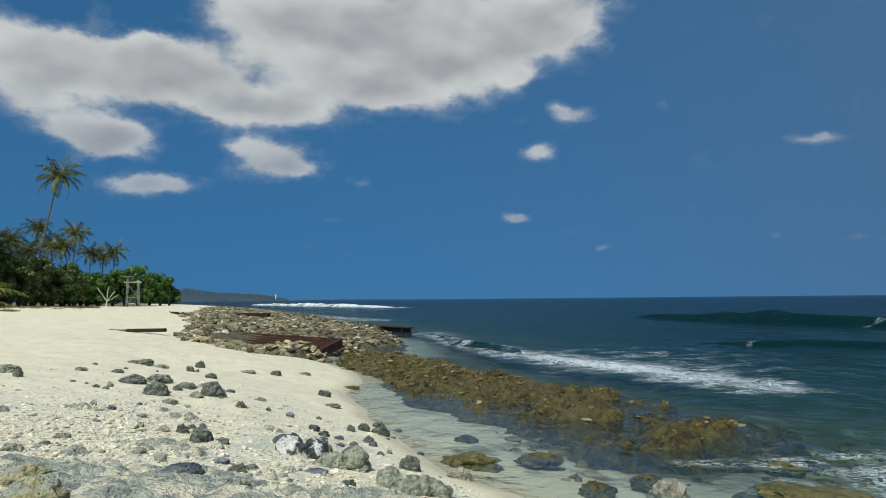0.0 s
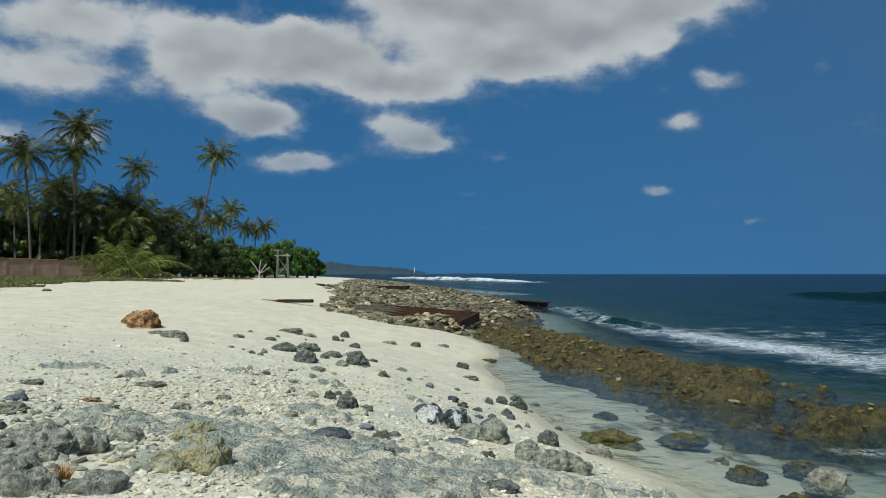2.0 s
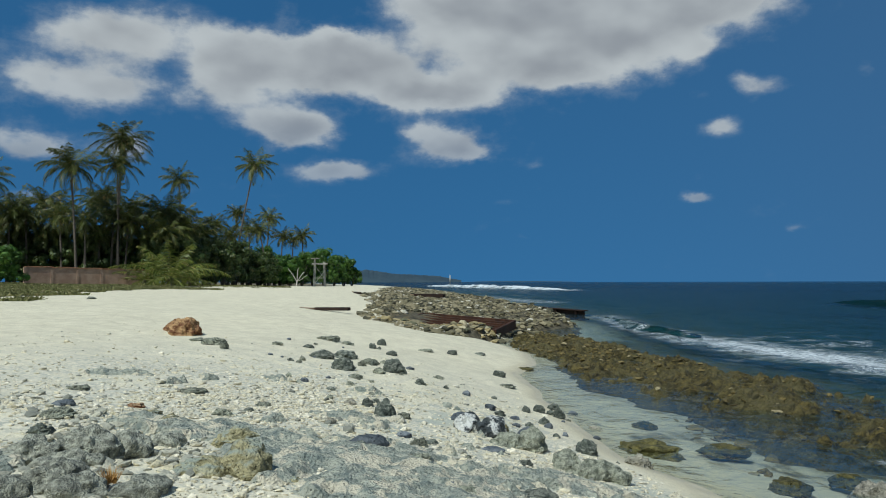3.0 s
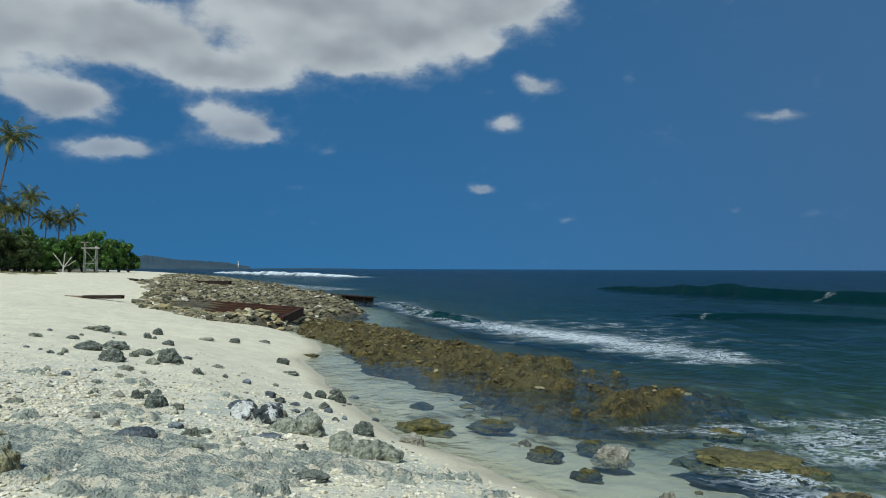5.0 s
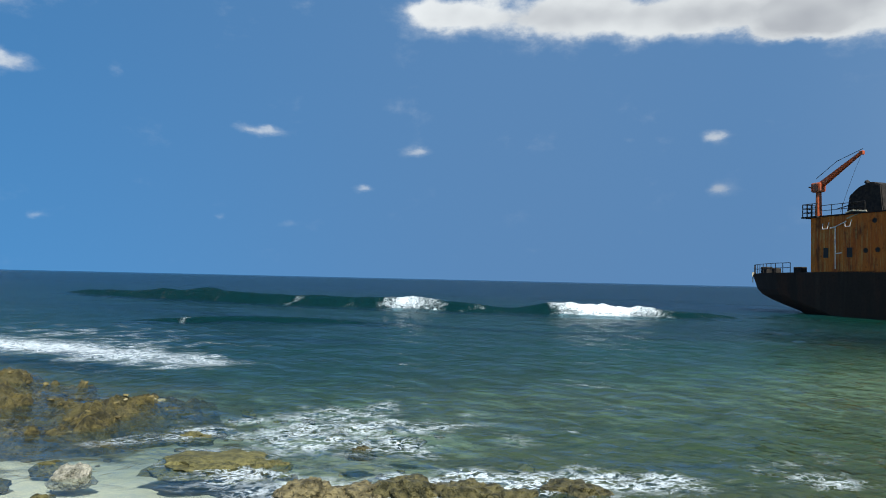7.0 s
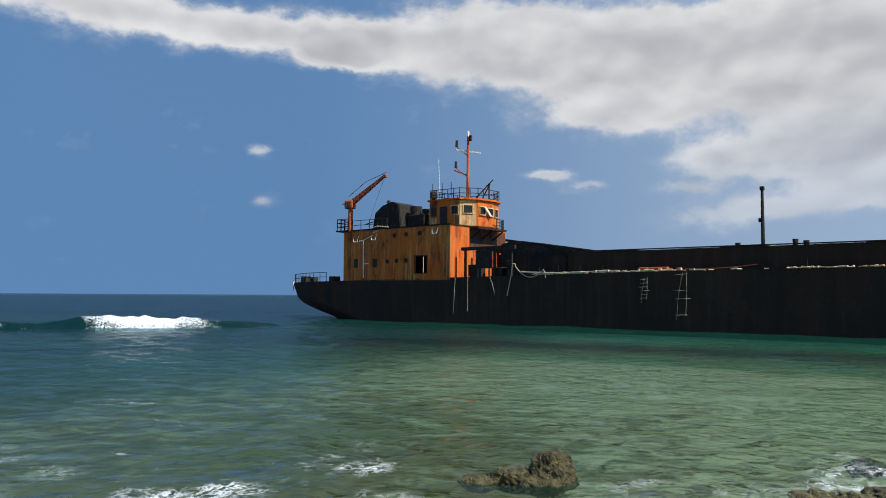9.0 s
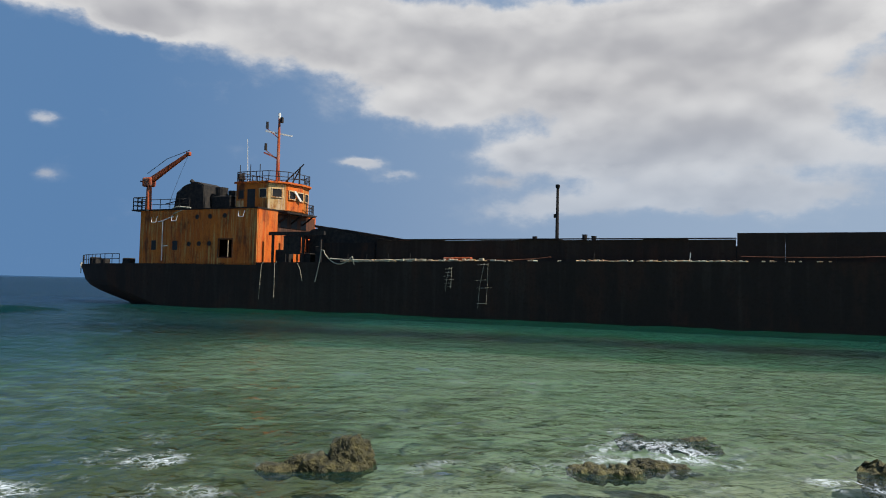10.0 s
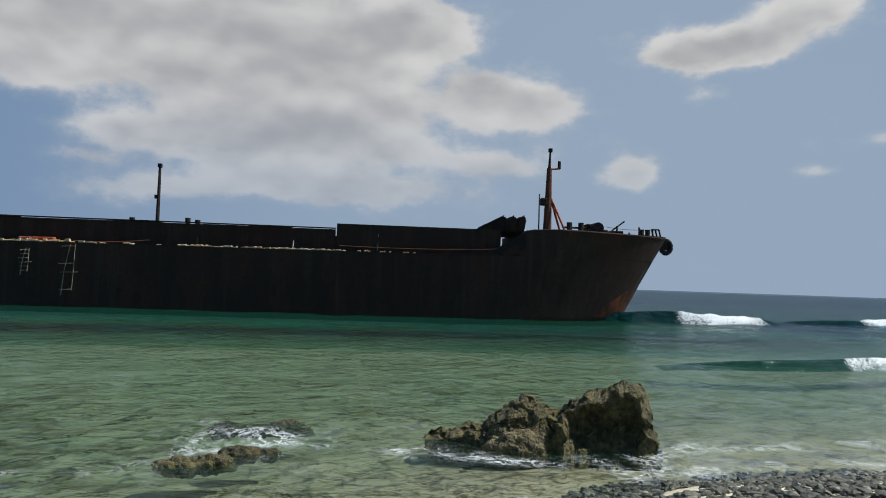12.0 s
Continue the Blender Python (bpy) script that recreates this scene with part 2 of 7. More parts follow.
def along(x, y, line):
    """Distance to an open line of points."""
    best = np.full(np.shape(x), 1e9)
    for (ax, ay), (bx, by) in zip(line, line[1:]):
        dx, dy = bx - ax, by - ay
        k = np.clip(((x - ax) * dx + (y - ay) * dy) / (dx * dx + dy * dy), 0, 1)
        best = np.minimum(best, np.hypot(x - ax - k * dx, y - ay - k * dy))
    return best


REEF = [(-3.9, 27.0), (-4.6, 33.5), (-2.2, 33.5), (-0.4, 30.2), (1.4, 26.6), (3.4, 22.6), (5.2, 19.2), (6.7, 16.2), (6.3, 14.6), (4.6, 13.2),
        (3.4, 12.5), (2.5, 12.8), (1.7, 14.6), (0.3, 17.2), (-1.2, 20.8), (-2.3, 23.2)]
RUBBLE = [(-9.3, 29.0), (-7.0, 27.2), (-4.9, 30.5), (-4.4, 35.5), (-2.4, 42), (-3.2, 50), (-5, 58), (-11, 78), (-19, 104), (-33, 135), (-40, 135), (-30, 95), (-21, 62),
          (-14.5, 42.5), (-11.5, 33.5)]


def blob(x, y, cx, cy, rx, ry):
    return np.exp(-((x - cx) / rx) ** 2 - ((y - cy) / ry) ** 2)


def reef_top(x, y):
    e = inside(x, y, REEF)
    z = -0.13 + 0.07 * ridged(x, y, 0.9, 4, 40) + 0.17 * fractal(x, y, 1.5, 4, 44, 0.55) + 0.13 * np.abs(fractal(x, y, 0.28, 3, 47)) + 0.06 * np.abs(value_noise(x * 8.3, y * 8.3, 48))
    z = z - 0.16 * smooth(0.25, 0.75, value_noise(x * 2.6, y * 2.6, 50)) - 0.08 * smooth(17, 13.5, y)
    z = z + 0.19 * smooth(20, 27, y) * smooth(0.2, 1.5, e) * (1 + 0.5 * fractal(x, y, 1.1, 2, 49))
    return -0.55 + (z + 0.55) * smooth(-0.5, 0.55, e + 0.55 * fractal(x, y, 1.2, 4, 52))


def rubble_top(x, y):
    e = inside(x, y, RUBBLE)
    z = 0.42 + 0.28 * fractal(x, y, 5.0, 3, 60) + 0.10 * ridged(x, y, 1.2, 3, 63)
    z = z - 0.34 * blob(x, y, -7.8, 34.6, 2.6, 2.6)
    low = np.maximum(land(x, y, False), -0.5) - 0.25
    return low + (np.maximum(z, low + 0.3) - low) * smooth(-0.8, 1.2, e + 0.4 * fractal(x, y, 2.0, 2, 66))


def mesh_object(name, verts, faces, material, parent=None, smooth_faces=False):
    me = bpy.data.meshes.new(name)
    me.from_pydata([tuple(v) for v in verts], [], [tuple(f) for f in faces])
    me.materials.append(material)
    if smooth_faces:
        me.polygons.foreach_set("use_smooth", [True] * len(me.polygons))
    ob = new(name, me)
    ob.parent = parent
    return ob


def from_bm(name, bm, material, smooth_faces=False):
    me = bpy.data.meshes.new(name)
    bm.to_mesh(me)
    bm.free()
    me.materials.append(material)
    if smooth_faces:
        me.polygons.foreach_set("use_smooth", [True] * len(me.polygons))
    return me


def part(name, bm, material, parent, label="", smooth_faces=False):
    """Links a bmesh as one mesh under a thing or a part."""
    ob = new(name, from_bm(name, bm, material, smooth_faces))
    ob.parent = parent
    return tagged(ob, label) if label else ob


def thing(name, m, label, category, group="", kind=""):
    ob = new(name)
    ob.matrix_world = m
    return tagged(ob, label, category, group, kind)


def bm_box(bm, x0, x1, y0, y1, z0, z1, bevel=0.0):
    r = bmesh.ops.create_cube(bm, size=1.0)
    bmesh.ops.transform(bm, verts=r["verts"], matrix=Matrix.Translation(((x0 + x1) / 2, (y0 + y1) / 2, (z0 + z1) / 2)) @ Matrix.Diagonal((x1 - x0, y1 - y0, z1 - z0, 1)))
    if bevel:
        edges = {e for v in r["verts"] for e in v.link_edges}
        bmesh.ops.bevel(bm, geom=list(edges), offset=bevel, segments=2, affect="EDGES", profile=0.5)
    return bm


def bm_rod(bm, a, b, r0, r1=None, sides=8):
    a, b = Vector(a), Vector(b)
    r = bmesh.ops.create_cone(bm, cap_ends=True, segments=sides, radius1=r0, radius2=r0 if r1 is None else r1, depth=(b - a).length)
    bmesh.ops.transform(bm, verts=r["verts"], matrix=Matrix.Translation((a + b) / 2) @ (b - a).to_track_quat("Z", "Y").to_matrix().to_4x4())
    return bm


def bm_beam(bm, a, b, w, h):
    a, b = Vector(a), Vector(b)
    r = bmesh.ops.create_cube(bm, size=1.0)
    bmesh.ops.transform(bm, verts=r["verts"], matrix=Matrix.Translation((a + b) / 2) @ (b - a).to_track_quat("X", "Z").to_matrix().to_4x4() @ Matrix.Diagonal(((b - a).length, w, h, 1)))
    return bm


def bm_path(bm, pts, r, sides=6):
    for a, b in zip(pts, pts[1:]):
        bm_rod(bm, a, b, r, r, sides)
    return bm


def box(x0, x1, y0, y1, z0, z1, bevel=0.0):
    return bm_box(bmesh.new(), x0, x1, y0, y1, z0, z1, bevel)


def rod(a, b, r0, r1=None, sides=8):
    return bm_rod(bmesh.new(), a, b, r0, r1, sides)


def beam(a, b, w, h):
    return bm_beam(bmesh.new(), a, b, w, h)


# ---- materials ----
def material(name):
    m = bpy.data.materials.new(name)
    m.use_nodes = True
    n = Nodes(m.node_tree)
    pos = n.add("ShaderNodeNewGeometry").outputs["Position"]
    obj = n.add("ShaderNodeTexCoord").outputs["Object"]
    return m, n, pos, obj


def finish(n, color, rough=0.8, bump=None, metal=0.0, spec=0.4):
    b = n.add("ShaderNodeBsdfPrincipled")
    n.put(b.inputs["Base Color"], (*color, 1.0) if isinstance(color, tuple) and len(color) == 3 else color)
    n.put(b.inputs["Roughness"], rough)
    n.put(b.inputs["Metallic"], metal)
    n.put(b.inputs["Specular IOR Level"], spec)
    n.put(b.inputs["Normal"], bump)
    o = n.add("ShaderNodeOutputMaterial")
    n.t.links.new(b.outputs[0], o.inputs[0])


def make_sand():
    m, n, p, _ = material("sand")
    big, mid, fine_ = n.noise(p, 0.35, 4), n.noise(p, 2.2, 5, 0.6), n.noise(p, 60.0, 3, 0.7)
    z = n.add("ShaderNodeSeparateXYZ")
    n.put(z.inputs[0], p)
    z = z.outputs[2]
    dry = n.mix(n.ramp(mid, 0.35, 0.7), (0.75, 0.69, 0.51), (0.64, 0.58, 0.42))
    dry = n.mix(n.ramp(fine_, 0.45, 0.70, 0, 0.6), dry, (0.36, 0.33, 0.25))
    pebbles = n.attr("rubble")
    speck = n.mix(n.ramp(n.noise(p, 14, 4, 0.7), 0.4, 0.62), (0.70, 0.65, 0.51), (0.42, 0.42, 0.35))
    dry = n.mix(n.math("MULTIPLY", n.ramp(n.math("ADD", mid, n.math("MULTIPLY", big, 0.6)), 0.60, 0.86), pebbles, clamp=True), dry, speck)
    slab = n.mix(n.noise(n.stretch(p, (3, 5, 1)), 3.0, 6, 0.7), (0.28, 0.315, 0.28), (0.56, 0.555, 0.45))
    dry = n.mix(n.math("MULTIPLY", n.ramp(n.noise(n.stretch(p, (0.55, 0.8, 0)), 1.15, 6, 0.65, 0.6), 0.52, 0.60), n.attr("slab"), clamp=True), dry, slab)
    wet = n.mix(0.75, dry, (0.52, 0.47, 0.38), "MULTIPLY")
    col = n.mix(n.ramp(n.math("ADD", z, n.math("MULTIPLY", n.math("SUBTRACT", mid, 0.5), 0.12)), 0.16, 0.03), dry, n.mix(0.45, wet, dry))
    weed_shape = n.noise(n.stretch(p, (0.9, 0.6, 0)), 1.0, 7, 0.68, 0.5)
    weed = n.mix(n.noise(p, 3.0, 6, 0.75), (0.040, 0.042, 0.016), (0.23, 0.180, 0.062))
    under = n.mix(n.ramp(n.math("ADD", weed_shape, n.math("MULTIPLY", n.math("SUBTRACT", n.attr("weed"), 0.5), 0.5)), 0.46, 0.62), n.mix(n.attr("pale"), n.mix(mid, (0.41, 0.375, 0.25), (0.23, 0.22, 0.135)), n.mix(mid, (0.66, 0.62, 0.49), (0.46, 0.44, 0.33))), weed)
    col = n.mix(n.ramp(z, 0.0, -0.10), col, under)
    soil = n.mix(mid, (0.10, 0.085, 0.05), (0.20, 0.17, 0.10))
    col = n.mix(n.attr("soil"), col, soil)
    hgt = n.math("ADD", n.math("ADD", n.noise(p, 7.0, 6, 0.68), n.math("MULTIPLY", n.noise(p, 2.2, 3, 0.5), 1.2)), n.math("MULTIPLY", fine_, 0.16))
    finish(n, col, n.ramp(z, 0.12, 0.02, 0.92, 0.35), n.bump(hgt, 0.55, 0.06), spec=0.25)
    return m


def make_rock(name, dark, light, top=None, scale=6.0, rough=0.85, spots=None, spread=0.25):
    m, n, p, o = material(name)
    rnd = n.add("ShaderNodeObjectInfo").outputs["Random"]
    off = n.vec("ADD", p, rnd)
    a = n.noise(off, scale, 7, 0.68)
    col = n.mix(n.ramp(a, 0.34, 0.66), dark, light)
    if spots:
        col = n.mix(n.ramp(n.noise(off, scale * 0.45, 5, 0.6, 0.4), 0.52, 0.58), col, spots)
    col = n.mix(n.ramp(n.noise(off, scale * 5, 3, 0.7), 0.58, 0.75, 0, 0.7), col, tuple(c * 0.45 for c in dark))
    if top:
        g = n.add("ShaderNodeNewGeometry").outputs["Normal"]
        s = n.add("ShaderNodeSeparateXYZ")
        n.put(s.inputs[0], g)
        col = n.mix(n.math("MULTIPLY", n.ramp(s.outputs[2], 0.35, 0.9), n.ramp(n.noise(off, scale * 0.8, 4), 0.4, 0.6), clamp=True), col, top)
    v = n.add("ShaderNodeHueSaturation")
    n.put(v.inputs["Value"], n.math("MULTIPLY_ADD", rnd, spread * 2, 1 - spread))
    n.put(v.inputs["Color"], col)
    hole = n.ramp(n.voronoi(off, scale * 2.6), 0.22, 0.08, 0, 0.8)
    # shade inside the pits is put into the colour as dark dots
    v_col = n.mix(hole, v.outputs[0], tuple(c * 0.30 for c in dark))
    pits = n.math("ADD", n.noise(off, scale * 3, 6, 0.75), n.math("MULTIPLY", n.voronoi(off, scale * 4), 0.7))
    finish(n, v_col, rough, n.bump(n.math("SUBTRACT", pits, hole), 0.8, 0.05), spec=0.3)
    return m


def make_reef():
    m, n, p, o = material("reef_limestone")
    big, mid, small = n.noise(p, 0.9, 5, 0.65), n.noise(p, 5.0, 6, 0.72), n.noise(p, 22.0, 4, 0.7)
    c = n.mix(n.ramp(mid, 0.36, 0.64), (0.028, 0.025, 0.009), (0.165, 0.130, 0.040))
    c = n.mix(n.ramp(big, 0.42, 0.62, 0, 0.8), c, n.mix(mid, (0.038, 0.040, 0.014), (0.22, 0.185, 0.080)))
    # dark flecks: shade of the reef's pits put into its colour
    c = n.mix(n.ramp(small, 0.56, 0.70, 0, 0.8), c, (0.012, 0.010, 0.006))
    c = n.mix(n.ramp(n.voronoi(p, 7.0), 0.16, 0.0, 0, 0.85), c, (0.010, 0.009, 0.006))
    finish(n, c, 0.6, n.bump(n.math("ADD", n.math("MULTIPLY", small, 0.5), mid), 1.0, 0.16), spec=0.35)
    return m


def make_stones(name, cols, rough=0.85):
    """For joined loose stones: each island has a tone of its own."""
    m, n, p, o = material(name)
    r = n.add("ShaderNodeNewGeometry").outputs["Random Per Island"]
    c = n.mix(n.ramp(r, 0.2, 0.5), cols[0], cols[1])
    c = n.mix(n.ramp(r, 0.55, 0.8), c, cols[2])
    c = n.mix(n.ramp(r, 0.93, 0.95), c, cols[3])
    c = n.mix(n.ramp(n.noise(p, 30, 4, 0.7), 0.42, 0.68, 0, 0.6), c, tuple(k * 0.5 for k in cols[0]))
    finish(n, c, rough, n.bump(n.noise(p, 45, 4, 0.7), 0.6, 0.02), spec=0.3)
    return m


def make_rust(name, base, mid_, dark, pale, pale_amount=0.2, rough=0.8, scale=1.0):
    m, n, p, o = material(name)
    streak = n.noise(n.stretch(o, (1.3 * scale, 1.3 * scale, 0.22 * scale)), 1.1, 7, 0.64)
    patch = n.noise(n.stretch(o, (1.0, 1.0, 0.7)), 0.6 * scale, 7, 0.68)
    blotch = n.noise(n.vec("ADD", o, (31.0, 7.0, 3.0)), 0.33 * scale, 6, 0.62)
    grain = n.noise(o, 11.0 * scale, 5, 0.7)
    c = n.mix(n.ramp(n.math("ADD", n.math("MULTIPLY", streak, 0.6), n.math("MULTIPLY", blotch, 0.4)), 0.40, 0.60), base, mid_)
    c = n.mix(n.ramp(n.math("ADD", patch, n.math("MULTIPLY", n.math("SUBTRACT", streak, 0.5), 0.9)), 0.50, 0.72), c, dark)
    fine_streak = n.noise(n.stretch(o, (3.8 * scale, 3.8 * scale, 0.2 * scale)), 1.3, 6, 0.6)
    c = n.mix(n.math("MULTIPLY", n.ramp(n.math("ADD", n.math("MULTIPLY", fine_streak, 0.6), n.math("MULTIPLY", blotch, 0.4)), 0.49, 0.62), pale_amount), c, pale)
    spots = n.ramp(n.noise(o, 3.2 * scale, 6, 0.7), 0.60, 0.70, 0, 0.75)
    c = n.mix(spots, c, tuple(k * 0.5 for k in dark))
    c = n.mix(n.ramp(grain, 0.45, 0.72, 0, 0.5), c, tuple(k * 0.45 for k in dark))
    finish(n, c, rough, n.bump(n.math("ADD", grain, patch), 0.5, 0.03), spec=0.25)
    return m


def make_plain(name, a, b, scale=8.0, rough=0.7, metal=0.0, stretch=(1, 1, 1)):
    m, n, p, o = material(name)
    c = n.mix(n.ramp(n.noise(n.stretch(o, stretch), scale, 6, 0.65), 0.35, 0.65), a, b)
    finish(n, c, rough, n.bump(n.noise(o, scale * 4, 4, 0.7), 0.4, 0.01), metal=metal, spec=0.3)
    return m


def make_leaf(name, a, b, c3, rough=0.45):
    m, n, p, o = material(name)
    r = n.add("ShaderNodeNewGeometry").outputs["Random Per Island"]
    rnd = n.add("ShaderNodeObjectInfo").outputs["Random"]
    c = n.mix(r, a, b)
    c = n.mix(n.ramp(r, 0.86, 0.97), c, c3)
    c = n.mix(n.ramp(n.noise(p, 0.5, 3), 0.4, 0.65, 0, 0.6), c, tuple(k * 0.55 for k in a))
    v = n.add("ShaderNodeHueSaturation")
    n.put(v.inputs["Value"], n.math("MULTIPLY_ADD", rnd, 0.5, 0.75))
    n.put(v.inputs["Color"], c)
    bs = n.add("ShaderNodeBsdfPrincipled")
    n.put(bs.inputs["Base Color"], v.outputs[0])
    bs.inputs["Roughness"].default_value = rough
    bs.inputs["Specular IOR Level"].default_value = 0.35
    tr = n.add("ShaderNodeBsdfTranslucent")
    n.put(tr.inputs[0], v.outputs[0])
    o = n.add("ShaderNodeOutputMaterial")
    n.t.links.new(n.shader_mix(0.25, bs.outputs[0], tr.outputs[0]), o.inputs[0])
    return m


def make_water():
    m, n, p, _ = material("sea_water")
    depth, foam, calm_or_face, teal = n.attr("depth"), n.attr("foam"), n.attr("calm_or_face"), n.attr("teal")
    w1 = n.noise(n.stretch(p, (1.15, 0.9, 1)), 1.25, 2, 0.5, 0.4)
    w2 = n.noise(n.stretch(p, (1.1, 0.9, 1)), 3.4, 3, 0.55, 0.5)
    w3 = n.noise(n.stretch(p, (0.10, 0.22, 1)), 1.0, 3, 0.5)
    w0 = n.noise(n.stretch(p, (1.2, 0.7, 1)), 0.33, 2, 0.5, 0.3)
    hgt = n.math("ADD", n.math("ADD", w1, n.math("MULTIPLY", w0, 1.3)), n.math("MULTIPLY", w2, 0.46))
    nb = n.bump(hgt, 1.0, n.math("MULTIPLY_ADD", calm_or_face, -0.17, 0.23))
    shallow = n.mix(teal, (0.013, 0.052, 0.068), n.mix(n.ramp(w3, 0.35, 0.65), (0.009, 0.088, 0.055), (0.024, 0.054, 0.025)))
    deep = n.mix(n.ramp(w3, 0.35, 0.65), (0.005, 0.020, 0.040), (0.006, 0.026, 0.050))
    deep = n.mix(n.math("MULTIPLY", teal, 0.85), deep, (0.006, 0.046, 0.023))
    tone = n.mix(n.ramp(depth, 0.9, 2.4), shallow, deep)
    # wave fronts mirror less sky; that dimness is put into their colour
    face_shade = n.ramp(calm_or_face, -0.6, -1.2)
    tone = n.mix(face_shade, tone, (0.005, 0.033, 0.036))
    scatter = n.add("ShaderNodeBsdfDiffuse")
    n.put(scatter.inputs[0], tone)
    n.put(scatter.inputs["Normal"], nb)
    clear = n.add("ShaderNodeBsdfTransparent")
    n.put(clear.inputs[0], n.mix(n.ramp(depth, 0.12, 1.15), (0.92, 0.97, 0.96), n.mix(teal, (0.30, 0.60, 0.66), (0.25, 0.66, 0.46))))
    murk = n.math("SUBTRACT", 1.0, n.math("POWER", 0.72, depth))
    bodymix = n.shader_mix(murk, clear.outputs[0], scatter.outputs[0])
    gl = n.add("ShaderNodeBsdfGlossy")
    gl.inputs["Roughness"].default_value = 0.07
    n.put(gl.inputs["Normal"], nb)
    fr = n.add("ShaderNodeFresnel")
    fr.inputs["IOR"].default_value = 1.33
    n.put(fr.inputs["Normal"], nb)
    water_ = n.shader_mix(n.math("MULTIPLY", fr.outputs[0], n.math("MULTIPLY_ADD", teal, 0.22, n.math("MULTIPLY_ADD", calm_or_face, 0.30, 0.62))), bodymix, gl.outputs[0])
    lace = n.math("ABSOLUTE", n.math("SUBTRACT", n.noise(n.stretch(p, (1.0, 1.2, 1)), 3.6, 7, 0.70, 0.8), 0.5))
    lacy = n.ramp(lace, 0.050, 0.008)
    clumps = n.noise(p, 0.8, 5, 0.65)
    froth = n.noise(p, 6.0, 6, 0.72)
    thin = n.math("MULTIPLY", lacy, n.ramp(n.math("ADD", clumps, n.math("MULTIPLY", foam, 0.45)), 0.60, 0.86))
    thick_ = n.ramp(n.math("ADD", foam, n.math("MULTIPLY", n.math("SUBTRACT", froth, 0.5), 1.3)), 0.60, 1.0)
    mask = n.math("MULTIPLY", n.math("MAXIMUM", n.math("MULTIPLY", thin, n.ramp(foam, 0.02, 0.3)), thick_), 0.93, clamp=True)
    white = n.add("ShaderNodeBsdfDiffuse")
    n.put(white.inputs[0], n.mix(froth, (0.55, 0.62, 0.65), (0.80, 0.84, 0.85)))
    n.put(white.inputs["Normal"], n.bump(froth, 0.7, 0.06))
    o = n.add("ShaderNodeOutputMaterial")
    n.t.links.new(n.shader_mix(mask, water_, white.outputs[0]), o.inputs[0])
    return m


SAND = make_sand()
WATER = make_water()
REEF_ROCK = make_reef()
# shade between the loose stones is put into this dark base
RUBBLE_GAP_ROCK = make_rock("gap_dark_rubble", (0.030, 0.028, 0.018), (0.15, 0.13, 0.085), None, 4.0, 0.85, (0.14, 0.11, 0.055), 0.0)
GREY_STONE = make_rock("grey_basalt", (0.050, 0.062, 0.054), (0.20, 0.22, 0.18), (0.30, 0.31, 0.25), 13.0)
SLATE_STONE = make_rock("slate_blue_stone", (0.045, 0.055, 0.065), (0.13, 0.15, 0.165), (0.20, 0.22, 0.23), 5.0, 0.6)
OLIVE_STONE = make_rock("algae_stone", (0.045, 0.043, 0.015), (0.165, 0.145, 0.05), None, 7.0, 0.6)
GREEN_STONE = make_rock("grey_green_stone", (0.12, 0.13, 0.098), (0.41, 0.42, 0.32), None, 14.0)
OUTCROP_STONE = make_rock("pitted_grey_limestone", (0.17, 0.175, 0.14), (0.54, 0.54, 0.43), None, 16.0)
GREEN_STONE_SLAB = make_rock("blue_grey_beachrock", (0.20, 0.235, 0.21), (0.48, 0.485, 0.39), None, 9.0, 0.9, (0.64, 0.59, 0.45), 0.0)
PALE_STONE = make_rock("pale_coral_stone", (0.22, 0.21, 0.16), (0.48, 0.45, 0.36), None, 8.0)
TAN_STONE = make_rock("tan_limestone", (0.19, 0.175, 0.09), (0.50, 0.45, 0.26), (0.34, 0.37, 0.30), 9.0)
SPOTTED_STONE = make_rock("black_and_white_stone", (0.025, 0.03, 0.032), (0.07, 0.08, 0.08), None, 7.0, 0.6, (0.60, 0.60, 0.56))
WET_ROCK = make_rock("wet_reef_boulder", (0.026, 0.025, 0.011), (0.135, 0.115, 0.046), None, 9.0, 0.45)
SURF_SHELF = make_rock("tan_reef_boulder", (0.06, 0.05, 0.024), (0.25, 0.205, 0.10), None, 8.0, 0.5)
PEBBLES = make_stones("beach_pebbles", ((0.74, 0.67, 0.48), (0.52, 0.48, 0.36), (0.84, 0.78, 0.62), (0.20, 0.21, 0.18)))
BROKEN_ROCK = make_stones("broken_limestone", ((0.38, 0.375, 0.30), (0.54, 0.51, 0.39), (0.22, 0.225, 0.185), (0.60, 0.54, 0.36)))
WET_BITS = make_stones("wet_shore_rubble", ((0.075, 0.076, 0.058), (0.15, 0.145, 0.105), (0.04, 0.044, 0.034), (0.30, 0.28, 0.22)), 0.45)
CORAL_BITS = make_stones("coral_bits", ((0.17, 0.15, 0.085), (0.33, 0.285, 0.175), (0.055, 0.054, 0.034), (0.58, 0.54, 0.43)))
TAN_BITS = make_stones("tan_boulder_bits", ((0.28, 0.22, 0.10), (0.44, 0.36, 0.19), (0.11, 0.115, 0.07), (0.52, 0.46, 0.30)))
REEF_BITS = make_stones("reef_bits", ((0.15, 0.112, 0.036), (0.21, 0.165, 0.065), (0.06, 0.048, 0.018), (0.32, 0.27, 0.15)), 0.7)
HULL_STEEL = make_rust("hull_steel", (0.027, 0.0180, 0.0130), (0.033, 0.0215, 0.0150), (0.046, 0.023, 0.014), (0.060, 0.050, 0.034), 0.28, 0.95, 0.4)
